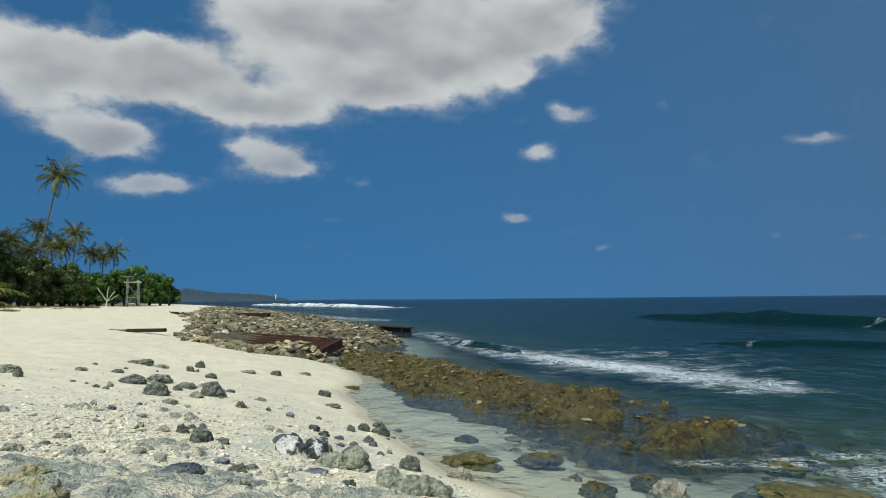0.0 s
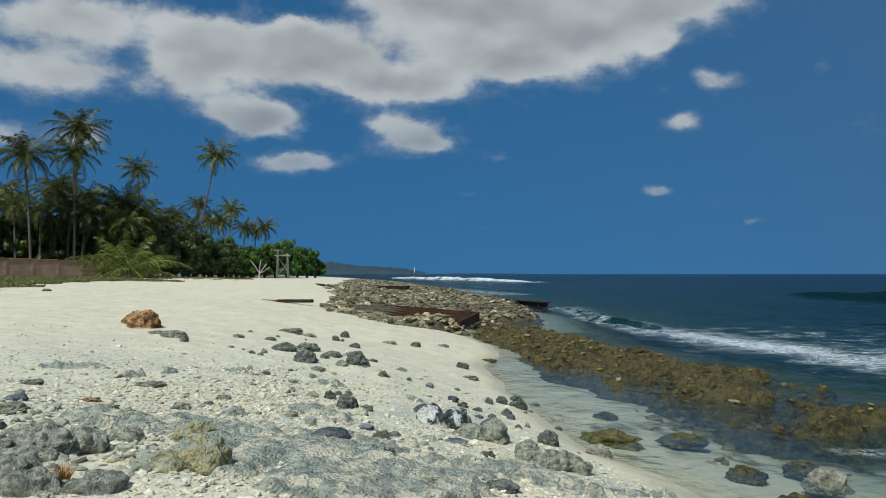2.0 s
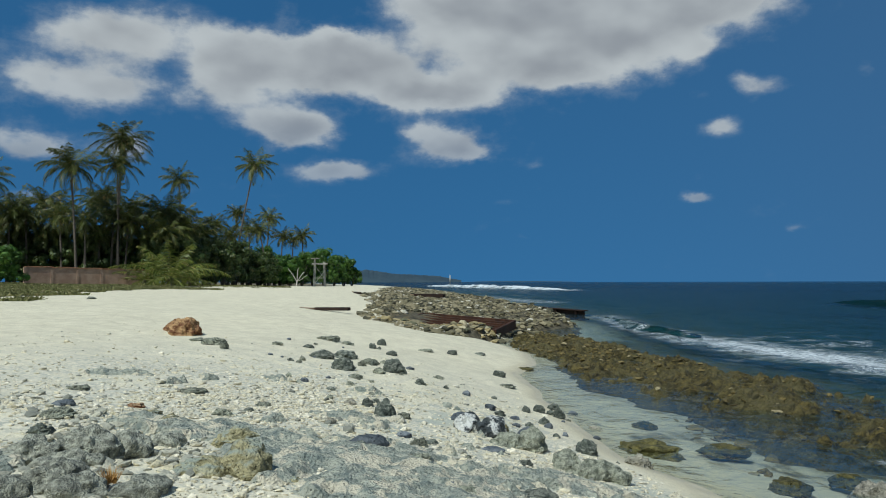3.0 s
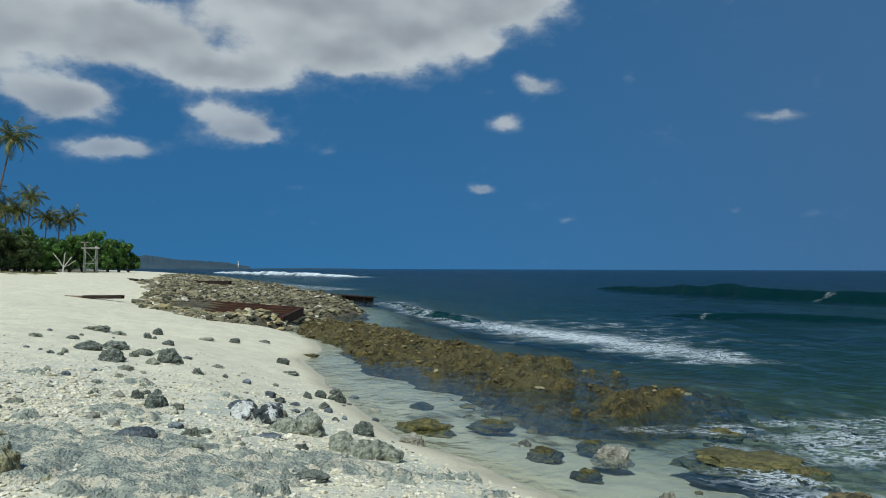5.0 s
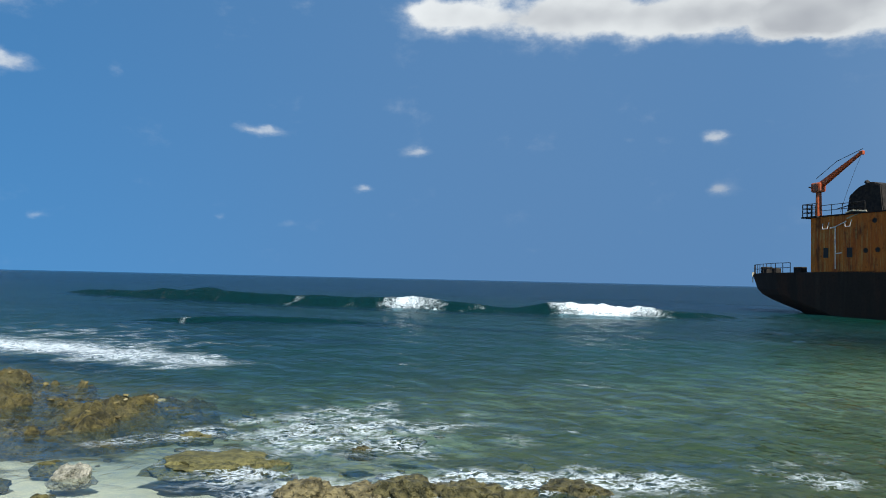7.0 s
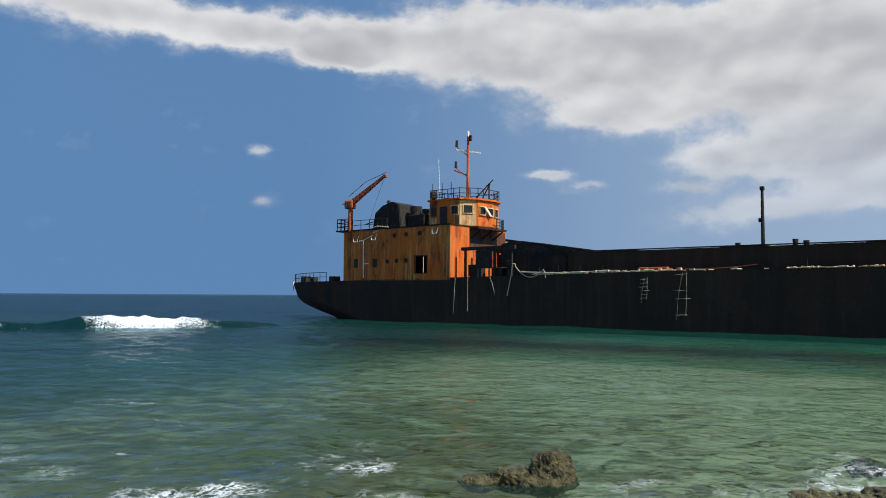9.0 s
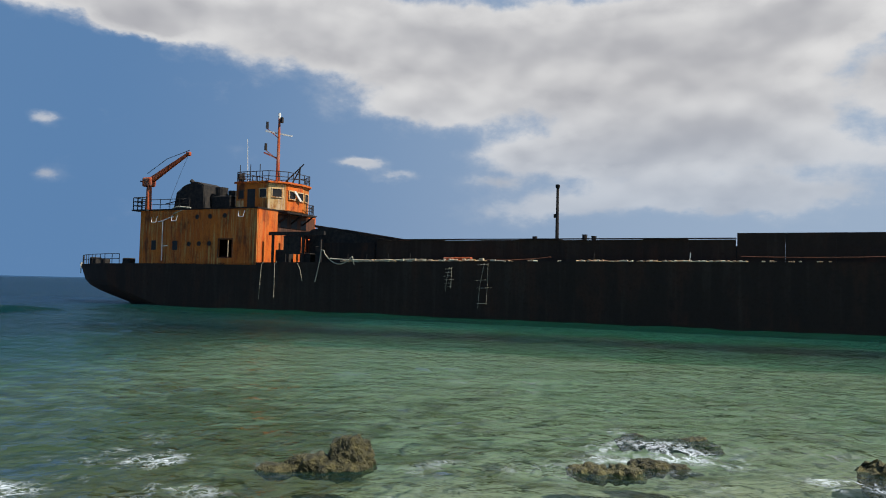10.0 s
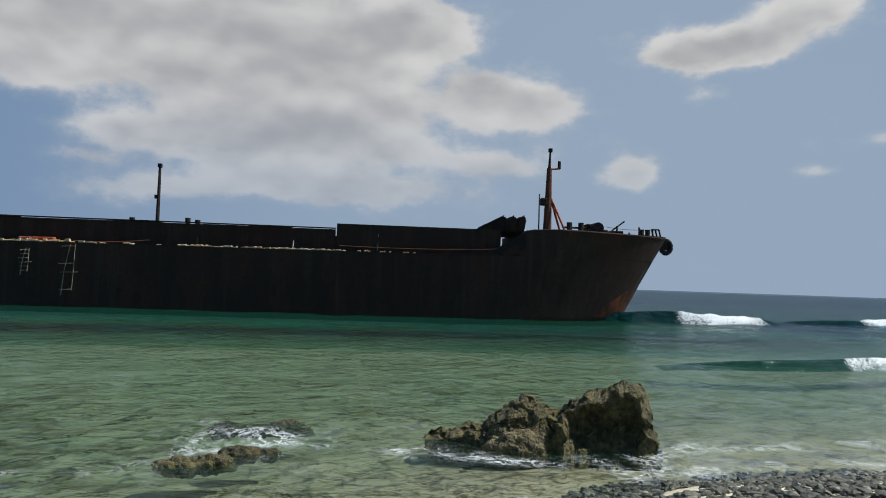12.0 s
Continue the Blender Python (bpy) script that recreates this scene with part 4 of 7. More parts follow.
stone(-5.39, 17.61, 0.28, 0.09, "GREY_STONE", level=3, rough=0.2, turn=9)
stone(-6.44, 20.10, 0.28, 0.14, "GREY_STONE", level=3, rough=0.2, turn=18)
stone(-7.59, 19.06, 0.67, 0.09, "GREEN_STONE", level=4, rough=0.25, turn=31)
stone(-7.02, 18.95, 0.39, 0.07, "GREEN_STONE", level=3, rough=0.25, turn=13)
stone(-8.57, 14.87, 0.59, 0.10, "GREEN_STONE", level=3, rough=0.25, turn=31)
stone(-3.64, 15.09, 0.26, 0.05, "GREEN_STONE", level=3, rough=0.25, turn=23)
stone(-1.44, 13.74, 0.23, 0.10, "GREY_STONE", level=3, rough=0.2, turn=-1)
stone(-1.25, 14.65, 0.27, 0.09, "GREY_STONE", level=3, rough=0.2, turn=6)
stone(-0.90, 14.66, 0.20, 0.06, "SLATE_STONE", level=3, rough=0.14, turn=14)
stone(-0.44, 13.26, 0.26, 0.08, "PALE_STONE", level=3, rough=0.25, turn=-5)
stone(-0.39, 12.33, 0.13, 0.05, "SLATE_STONE", level=3, rough=0.14, turn=4)
stone(-5.83, 7.01, 0.25, 0.06, "SLATE_STONE", level=3, rough=0.14, turn=50)
stone(-5.39, 7.62, 0.24, 0.05, "RED_WOOD", level=3, rough=0.25, turn=29)
stone(-4.78, 6.98, 0.31, 0.09, "TAN_STONE", level=3, rough=0.2, turn=37)
stone(-4.45, 6.85, 0.23, 0.12, "TAN_STONE", level=3, rough=0.2, turn=44)
stone(-5.05, 5.80, 0.25, 0.10, "GREY_STONE", level=3, rough=0.2, turn=53)
stone(-2.79, 6.50, 0.16, 0.10, "GREY_STONE", level=3, rough=0.2, turn=19)
stone(-1.48, 8.78, 0.30, 0.05, "SLATE_STONE", level=3, rough=0.14, turn=14)
stone(-1.38, 6.03, 0.11, 0.08, "SLATE_STONE", level=3, rough=0.14, turn=0)
stone(-1.24, 5.99, 0.20, 0.09, "GREEN_STONE", level=3, rough=0.25, turn=8)
stone(-0.74, 6.64, 0.39, 0.07, "GREY_STONE", level=3, rough=0.2, turn=11)
stone(-6.57, 8.14, 0.31, 0.05, "GREEN_STONE", level=3, rough=0.25, turn=27)
stone(-2.46, 8.45, 0.20, 0.06, "SLATE_STONE", level=3, rough=0.14, turn=13)
stone(-3.35, 8.43, 0.15, 0.07, "PALE_STONE", level=3, rough=0.25, turn=27)
stone(-3.76, 10.23, 0.20, 0.07, "PALE_STONE", level=3, rough=0.25, turn=9)
stone(-3.52, 10.28, 0.18, 0.09, "GREY_STONE", level=3, rough=0.2, turn=16)
stone(-3.51, 10.62, 0.14, 0.05, "GREY_STONE", level=3, rough=0.2, turn=24)
stone(-2.88, 9.92, 0.20, 0.06, "GREEN_STONE", level=3, rough=0.25, turn=6)
stone(-4.36, 8.35, 0.14, 0.05, "GREY_STONE", level=3, rough=0.2, turn=26)
stone(-5.38, 6.39, 0.38, 0.09, "GREEN_STONE", level=3, rough=0.25, turn=47)
stone(-5.56, 9.10, 0.40, 0.05, "GREEN_STONE", level=3, rough=0.25, turn=21)
stone(-4.64, 12.96, 0.27, 0.06, "GREEN_STONE", level=3, rough=0.25, turn=18)
stone(-2.49, 5.48, 0.11, 0.05, "TAN_STONE", level=3, rough=0.2, turn=31)
stone(-2.30, 5.57, 0.17, 0.05, "GREEN_STONE", level=3, rough=0.25, turn=13)
stone(-1.98, 7.28, 0.34, 0.05, "GREEN_STONE", level=3, rough=0.25, turn=14)
stone(-1.61, 10.44, 0.18, 0.10, "TAN_STONE", level=3, rough=0.2, turn=16)
stone(-9.10, 15.13, 0.40, 0.05, "GREEN_STONE", level=3, rough=0.25, turn=22)
stone(-24.86, 31.85, 0.48, 0.08, "GREY_STONE", level=3, rough=0.2, turn=37)
stone(-4.45, 8.90, 0.22, 0.05, "GREEN_STONE", level=3, rough=0.25, turn=35)
stone(-3.49, 6.44, 0.52, 0.18, "TAN_STONE", level=4, rough=0.2, turn=20)
stone(-4.46, 7.90, 0.27, 0.08, "GREEN_STONE", level=3, rough=0.25, turn=29)
stone(2.89, 9.92, 0.60, 0.17, "PALE_STONE", level=3, base=-0.02, rough=0.25, sink=0.3, turn=-16)
stone(2.95, 7.88, 0.23, 0.15, "PALE_STONE", level=3, base=-0.02, rough=0.25, sink=0.3, turn=-21)
stone(2.92, 9.92, 0.52, 0.12, "PALE_STONE", level=3, base=-0.02, rough=0.25, sink=0.3, turn=-16)
stone(4.60, 9.64, 1.95, 0.10, "OLIVE_STONE", level=4, base=-0.02, rough=0.25, sink=0.3, turn=-26)
stone(5.01, 9.05, 0.78, 0.09, "OLIVE_STONE", level=4, base=-0.02, rough=0.25, sink=0.3, turn=-29)
stone(2.84, 10.74, 0.51, 0.05, "OLIVE_STONE", level=3, base=-0.02, rough=0.25, sink=0.3, turn=-15)
stone(2.03, 10.23, 0.55, 0.06, "OLIVE_STONE", level=3, base=-0.02, rough=0.25, sink=0.3, turn=-11)
stone(2.36, 9.16, 0.43, 0.06, "OLIVE_STONE", level=3, base=-0.02, rough=0.25, sink=0.3, turn=-14)
stone(4.10, 7.30, 0.83, 0.11, "OLIVE_STONE", level=4, base=-0.02, rough=0.25, sink=0.3, turn=-29)
stone(7.43, 5.85, 1.00, 0.13, "WET_ROCK", level=4, base=-0.02, rough=0.26, sink=0.3, turn=-52)
stone(5.04, 11.33, 0.65, 0.06, "OLIVE_STONE", level=4, base=-0.02, rough=0.25, sink=0.3, turn=-24)
stone(1.50, 12.20, 0.83, 0.06, "OLIVE_STONE", level=4, base=-0.02, rough=0.25, sink=0.3, turn=-7)
stone(6.61, 9.13, 0.51, 0.06, "WET_ROCK", level=3, base=-0.02, rough=0.26, sink=0.3, turn=-36)
stone(7.65, 9.29, 0.55, 0.05, "OLIVE_STONE", level=3, base=-0.02, rough=0.25, sink=0.3, turn=-39)
stone(7.61, 4.38, 0.54, 0.21, "WET_ROCK", level=3, base=-0.02, rough=0.26, sink=0.3, turn=-60)
stone(12.60, -4.11, 0.50, 0.06, "WET_ROCK", level=3, base=-0.02, rough=0.26, sink=0.3, turn=-108)

# small dark stones strewn over the middle of the beach
pick = random.Random(12)
for cx, cy, spread, how_many in ((-5.6, 15.0, 1.5, 12), (-4.4, 11.6, 1.2, 9), (-3.0, 13.0, 1.4, 8), (-6.8, 18.6, 1.4, 7), (-1.6, 11.4, 0.9, 7), (-2.0, 8.0, 0.9, 6), (-1.0, 13.6, 0.5, 5)):
    for _ in range(how_many):
        wide = pick.uniform(0.08, 0.24)
        stone(cx + pick.gauss(0, spread * 0.6), cy + pick.gauss(0, spread * 0.6), wide, wide * pick.uniform(0.25, 0.5), pick.choice(("GREY_STONE", "GREEN_STONE", "GREY_STONE", "SLATE_STONE")), turn=pick.uniform(0, 180))


def lump_bm(lumps, off, rough):
    """Humps grown together, pitted and broken by noise: each (across, back, width, depth, height)."""
    bm = bmesh.new()
    for cu, cv, w, d, tall in lumps:
        r = bmesh.ops.create_icosphere(bm, subdivisions=5 if max(w, d) > 0.3 else 4, radius=1.0)
        for v in r["verts"]:
            n = v.co.normalized()
            q = Vector((cu + n.x * w / 2, cv + n.y * d / 2, n.z * tall if n.z > 0 else n.z * 0.14))
            p = q + off
            k = min(1.0, (w + tall) * 1.1) * rough
            out = 0.10 * noise.noise(p * 4.0) + 0.075 * noise.noise(p * 9.0) + 0.045 * noise.noise(p * 19.0)
            out += 0.05 * (0.4 - abs(noise.noise(p * 6.5 + off))) - 0.11 * max(0.0, 0.30 - noise.voronoi(p * 9.0)[0][0]) - 0.05 * max(0.0, 0.3 - noise.voronoi(p * 21.0)[0][0])
            v.co = q + Vector((n.x, n.y, n.z * (0.45 + min(0.5, tall)))) * out * k * 1.15
    return bm


def outcrop(x, y, lumps, mat, label, base=None, turn=0.0, rough=1.0, name="rock_outcrop"):
    """A jagged rock of several humps."""
    z0 = float(land(np.array([x]), np.array([y]))[0]) if base is None else base
    ob = new(name, from_bm(name, lump_bm(lumps, Vector((x * 1.3, y * 0.7, 2.0)), rough), mat))
    ob.matrix_world = pose(x, y, z0, 0, 0, turn)
    return tagged(ob, label, "rock")


# pitted outcrops and the tan boulder on the upper beach
outcrop(-4.25, 5.25, [(-0.30, 0, 0.50, 0.40, 0.17), (0.05, 0.06, 0.46, 0.40, 0.22), (0.38, 0.12, 0.40, 0.30, 0.13), (-0.1, -0.22, 0.5, 0.3, 0.10)], OUTCROP_STONE, "grey pitted limestone outcrop among coral gravel", None, 40)
outcrop(-3.85, 4.35, [(-0.25, 0, 0.42, 0.34, 0.12), (0.12, 0.05, 0.40, 0.32, 0.16)], OUTCROP_STONE, "low grey pitted rock among coral gravel", None, 42)
outcrop(-3.38, 4.55, [(-0.2, 0, 0.40, 0.34, 0.14), (0.16, -0.04, 0.38, 0.32, 0.10)], OUTCROP_STONE, "grey-green pitted rock with broken edges", None, 36)
outcrop(-4.05, 5.95, [(-0.16, 0, 0.34, 0.26, 0.15), (0.14, 0.05, 0.30, 0.24, 0.10)], OUTCROP_STONE, "broken grey rock at the edge of the gravel", None, 34)
outcrop(-3.02, 5.42, [(-0.19, 0.02, 0.48, 0.36, 0.14), (0.14, -0.02, 0.34, 0.36, 0.24)], TAN_STONE, "tan and grey limestone boulder on coral gravel", None, 28, 0.7)
outcrop(-0.47, 8.85, [(-0.16, 0.06, 0.40, 0.4, 0.24), (0.12, -0.05, 0.62, 0.40, 0.15), (0.42, -0.1, 0.3, 0.2, 0.06)], GREEN_STONE, "green-grey rock sloping into wet sand", None, 4, 0.9)
outcrop(-1.27, 9.45, [(-0.12, 0, 0.40, 0.36, 0.17), (0.16, 0.1, 0.36, 0.34, 0.22)], GREEN_STONE, "pair of grey-green rocks grown together", None, -4, 0.9)
outcrop(-1.87, 9.93, [(-0.14, 0.08, 0.42, 0.36, 0.24), (0.16, -0.04, 0.42, 0.36, 0.21)], SPOTTED_STONE, "black rock with white patches on the sand", None, 7, 0.9)


def dry_tuft():
    """A small tuft of dead orange-brown weed."""
    rng = random.Random(5)
    x, y = -3.47, 4.62
    bm = bmesh.new()
    for i in range(130):
        a, r, h = rng.uniform(0, 6.28), rng.uniform(0, 0.05), rng.uniform(0.05, 0.12)
        lean = rng.uniform(0.2, 1.0) * h
        p = Vector((r * math.cos(a), r * math.sin(a), 0))
        tip = p + Vector((lean * math.cos(a), lean * math.sin(a), h))
        w = Vector((-math.sin(a), math.cos(a), 0)) * 0.004
        bm.faces.new([bm.verts.new(q) for q in (p - w, p + w, tip)])
    ob = new("dry_tuft", from_bm("dry_tuft", bm, DRY_WEED))
    ob.matrix_world = pose(x, y, float(land(np.array([x]), np.array([y]))[0]) + 0.03)
    tagged(ob, "small tuft of dead orange-brown weed on gravel", "plant")


dry_tuft()
# rocks awash between the beach and the ship
SURF = "dark pitted reef rock awash in the shallows"
outcrop(10.45, 1.68, [(0.22, 0.0, 0.66, 0.60, 0.43), (-0.28, -0.05, 0.75, 0.5, 0.19), (-0.75, -0.1, 0.5, 0.4, 0.08), (0.1, -0.2, 0.8, 0.4, 0.14)], WET_ROCK, "pointed brown reef rock with a low spit", -0.02, -81, 0.65)
outcrop(10.75, -2.07, [(-0.2, 0, 0.6, 0.4, 0.11), (0.25, 0.0, 0.55, 0.4, 0.13)], WET_ROCK, SURF, -0.07, -101)
outcrop(11.16, -2.91, [(-0.1, 0, 0.6, 0.4, 0.10), (0.3, 0.0, 0.35, 0.3, 0.06)], WET_ROCK, SURF, -0.07, -105)
outcrop(12.95, -3.15, [(-0.2, 0, 0.5, 0.4, 0.12), (0.15, 0.0, 0.45, 0.35, 0.08)], WET_ROCK, SURF, -0.07, -104)
outcrop(12.78, -3.72, [(-0.2, 0, 0.5, 0.4, 0.08), (0.2, 0.0, 0.55, 0.4, 0.14)], WET_ROCK, SURF, -0.07, -106)
outcrop(5.05, 7.31, [(-0.3, 0, 0.8, 0.6, 0.20), (0.3, 0.05, 0.7, 0.5, 0.14)], SURF_SHELF, "olive and brown rock at the edge of the surf", -0.02, -35)
outcrop(6.1, 6.6, [(-0.45, 0, 0.8, 0.6, 0.18), (0.25, 0.05, 0.9, 0.6, 0.16), (0.8, 0, 0.5, 0.4, 0.10)], WET_ROCK, "dark weed-covered reef rock in the surf", -0.02, -42)


def surf_rock():
    """The two-humped rock that stands in the surf: a long crest with a spit at one end and a hollow under the other."""
    t = thing("reef_rock", pose(9.95, -7.75, 0), "large pitted brown reef rock standing in the surf", "rock")
    right, back = Vector((-0.614, -0.789, 0)), Vector((0.789, -0.614, 0))
    crest = [(-2.35, -0.10), (-2.0, 0.07), (-1.6, 0.15), (-1.30, 0.24), (-1.12, 0.40), (-0.95, 0.56), (-0.72, 0.66), (-0.45, 0.58), (-0.12, 0.48), (0.02, 0.60),
             (0.30, 0.76), (0.58, 0.86), (0.84, 0.98), (1.10, 0.86), (1.22, 0.50), (1.34, -0.1)]
    nu, ns = 150, 56
    verts, faces = [], []
    for i in range(nu):
        u = -2.35 + 3.77 * i / (nu - 1)
        top = float(np.interp(u, [c[0] for c in crest], [c[1] for c in crest]))
        deep = 0.30 + 0.42 * float(smooth(-2.3, -1.0, u)) * float(smooth(1.45, 1.0, u))
        hollow = 0.62 * float(smooth(-0.06, 0.18, u)) * float(smooth(1.22, 0.95, u)) + 0.14 * float(smooth(-0.9, -0.7, u)) * float(smooth(-0.1, -0.3, u))
        for j in range(ns):
            a = math.pi * j / (ns - 1)
            v, z = -deep * math.cos(a), -0.35 + (top + 0.35) * max(0.0, math.sin(a)) ** 0.42
            if a < math.pi / 2:
                v += hollow * math.sin(min(1.0, max(0.0, (z + 0.15) / max(0.2, top * 0.95 + 0.15))) * math.pi)
            q = Vector((u, v, z))
            push = noise.noise_vector(q * 1.7) * 0.10 + noise.noise_vector(q * 4.6) * 0.12 + noise.noise_vector(q * 11.0) * 0.075 + noise.noise_vector(q * 23.0) * 0.03
            push.z -= 0.09 * max(0.0, 0.35 - noise.voronoi(q * 5.0)[0][0]) / 0.35
            q += push
            verts.append(right * q.x + back * q.y + Vector((0, 0, q.z)))
    for i in range(nu - 1):
        for j in range(ns - 1):
            a = i * ns + j
            faces.append((a, a + ns, a + ns + 1, a + 1))
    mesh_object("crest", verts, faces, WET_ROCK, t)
    ob = part("shelf", crag((1.15, 0.7, 0.62), 16, 5, 0.22, 0.3, 1.2), SURF_SHELF, t, "paler tan foot of the rock")
    ob.matrix_local = Matrix.Translation(right * -0.85 + back * -0.62 + Vector((0, 0, -0.30))) @ pose(0, 0, 0, 0, 0, -128)


surf_rock()


# driftwood stump and beams on the sand
def stump():
    t = thing("driftwood_stump", pose(-10.45, 16.6, float(land(np.array([-10.45]), np.array([16.6]))[0]) - 0.06, 0, 0, -38), "red-brown weathered stump end lying on the sand", "driftwood")
    part("trunk", lump_bm([(-0.62, 0.05, 0.9, 0.50, 0.24), (-0.1, 0, 1.1, 0.66, 0.38), (0.45, -0.05, 0.80, 0.70, 0.44)], Vector((3.0, 1.0, 7.0)), 0.75), STUMP_WOOD, t, "")
    bm = bmesh.new()
    bm_rod(bm, (-0.45, 0.1, 0.16), (-0.78, 0.22, 0.05), 0.13, 0.04, 9)
    part("root", bm, WOOD, t, "grey root end")


stump()


def plank(x, y, length, turn, w, h, label, tilt=0.0):
    z = float(np.maximum(land(np.array([x]), np.array([y])), rubble_top(np.array([x]), np.array([y])))[0])
    t = thing("driftwood_beam", pose(x, y, z + h * 0.45 + abs(math.sin(radians(tilt))) * length * 0.35, 0, tilt, turn), label, "driftwood")
    bm = beam((-length * 0.18, 0, 0), (length / 2, 0, 0), w, h)
    bmesh.ops.bevel(bm, geom=bm.edges[:], offset=0.02, segments=1, affect="EDGES")
    part("beam", bm, DARK_RUST, t)
    bm = bmesh.new()
    bm_rod(bm, (-length * 0.2, 0.03, 0), (-length / 2, -0.05, 0.06), h * 0.35, h * 0.16, 7)
    part("branch", bm, WOOD, t, "thin splintered end")


plank(-13.2, 32.7, 2.9, -18, 0.22, 0.15, "dark weathered timber lying on white sand", -1)
plank(-21.0, 59.0, 5.5, -64, 0.24, 0.16, "dark driftwood timber near the rubble bank", 0)
plank(-15.6, 60.0, 3.8, -8, 0.6, 0.30, "long dark beam stranded on coral rubble", 0)


# ---- stranded steel wreckage ----
def steel_frame():
    """A ribbed hatch frame of rusted plate lying tilted on the stones."""
    a, b = Vector((-9.9, 32.9)), Vector((-5.2, 32.1))
    long_, deep_ = (b - a).length, 4.6
    yaw = math.degrees(math.atan2(b.y - a.y, b.x - a.x))
    t = thing("stranded_hatch", pose(a.x, a.y, 0.50, 2.0, 3.4, yaw), "rusted ribbed steel hatch frame lying on coral stones", "wreckage")
    part("side_plate", box(0, long_, -0.06, 0.06, -0.16, 0.22, 0.015), HATCH_RUST, t)
    part("side_plate", box(-0.6, long_ - 0.5, deep_ - 0.06, deep_ + 0.06, -0.16, 0.22, 0.015), HATCH_RUST, t)
    part("end_plate", beam((long_, 0.064, 0.02), (long_ - 0.5, deep_ - 0.064, 0.02), 0.12, 0.40), HATCH_RUST, t)
    part("end_plate", beam((0.0, 0.064, 0.02), (-0.6, deep_ - 0.064, 0.02), 0.12, 0.40), HATCH_RUST, t)
    for i in range(4):
        v = 0.9 + i * 0.92
        part("rib", box(0.1 - 0.09 * v, long_ - 0.12 - 0.08 * v, v - 0.08, v + 0.08, 0.04, 0.20, 0.01), HATCH_RUST, t)
    part("flange", box(-0.05, long_ + 0.05, -0.14, -0.064, 0.18, 0.22), HATCH_RUST, t)
    part("torn_plate", box(0.1, long_ * 0.6, 0.2, deep_ - 0.3, -0.12, -0.08), HATCH_RUST, t)


def steel_slab():
    a, b = Vector((-10.2, 68.0)), Vector((-2.5, 57.8))
    yaw = math.degrees(math.atan2(b.y - a.y, b.x - a.x))
    long_ = (b - a).length
    t = thing("steel_girder", pose(a.x, a.y, 0.10, 0, 0.5, yaw), "long rusted girder stranded at the edge of the surf", "wreckage")
    part("web", box(0, long_, -0.08, 0.08, -0.3, 0.28, 0.02), DARK_RUST, t)
    part("top_flange", box(-0.1, long_ + 0.1, -0.3, 0.3, 0.284, 0.36, 0.02), DARK_RUST, t)
    part("bottom_flange", box(0, long_, -0.5, 0.5, -0.42, -0.304, 0.02), DARK_RUST, t)
    for i in range(5):
        u = 0.8 + i * (long_ - 1.6) / 4
        part("stiffener", box(u - 0.04, u + 0.04, -0.28, -0.083, -0.3, 0.28), DARK_RUST, t)


steel_frame()
steel_slab()

# ---- scattered rubble ----
ICO = bmesh.new()
bmesh.ops.create_icosphere(ICO, subdivisions=1, radius=1.0)
ICO_V = np.array([v.co[:] for v in ICO.verts])
ICO_F = np.array([[v.index for v in f.verts] for f in ICO.faces])
ICO.free()


def scatter(name, n, place, size, material_, label, category, seed, sink=0.3, squash=0.6, low=False):
    """Many loose bits in one mesh: place(rng, n) gives x, y, z; size(rng, n) gives radii."""
    rng = np.random.default_rng(seed)
    x, y, z = place(rng, n)
    n = len(x)
    r = size(rng, n)
    V, F = ICO_V, ICO_F
    s = np.stack([rng.uniform(0.7, 1.45, n), rng.uniform(0.6, 1.1, n), rng.uniform(0.35, 1.0, n) * squash], 1) * r[:, None]
    jit = rng.uniform(0.68, 1.25, (n, len(V), 1))
    v = V[None] * jit * s[:, None, :]
    a, b = rng.uniform(0, 2 * np.pi, n), rng.normal(0, 0.35, n)
    ca, sa, cb, sb = np.cos(a)[:, None], np.sin(a)[:, None], np.cos(b)[:, None], np.sin(b)[:, None]
    vy, vz = v[:, :, 1] * cb - v[:, :, 2] * sb, v[:, :, 1] * sb + v[:, :, 2] * cb
    vx, vy = v[:, :, 0] * ca - vy * sa, v[:, :, 0] * sa + vy * ca
    p = np.stack([vx + x[:, None], vy + y[:, None], vz + z[:, None] + (s[:, 2] * (1 - 2 * sink))[:, None]], -1).reshape(-1, 3)
    f = (F[None] + (np.arange(n) * len(V))[:, None, None]).reshape(-1, 3)
    me = bpy.data.meshes.new(name)
    me.from_pydata(p.tolist(), [], f.tolist())
    me.materials.append(material_)
    return tagged(new(name, me), label, category, kind="stuff")


def near_beach(rng, n):
    x, y = rng.uniform(-12, 3.0, n * 3), rng.uniform(2.0, 17, n * 3)
    s = inland(x, y)
    d = 0.5 + 0.5 * fractal(x, y, 2.2, 3, 33)
    w = np.clip(blob(x, y, -3.2, 6.8, 4.2, 4.2) * 1.6, 0, 1) * smooth(0.3, 1.0, s) * d + 0.012 * (s > 0.4)
    ok = rng.uniform(0, 1, n * 3) < w
    x, y = x[ok][:n], y[ok][:n]
    return x, y, land(x, y)


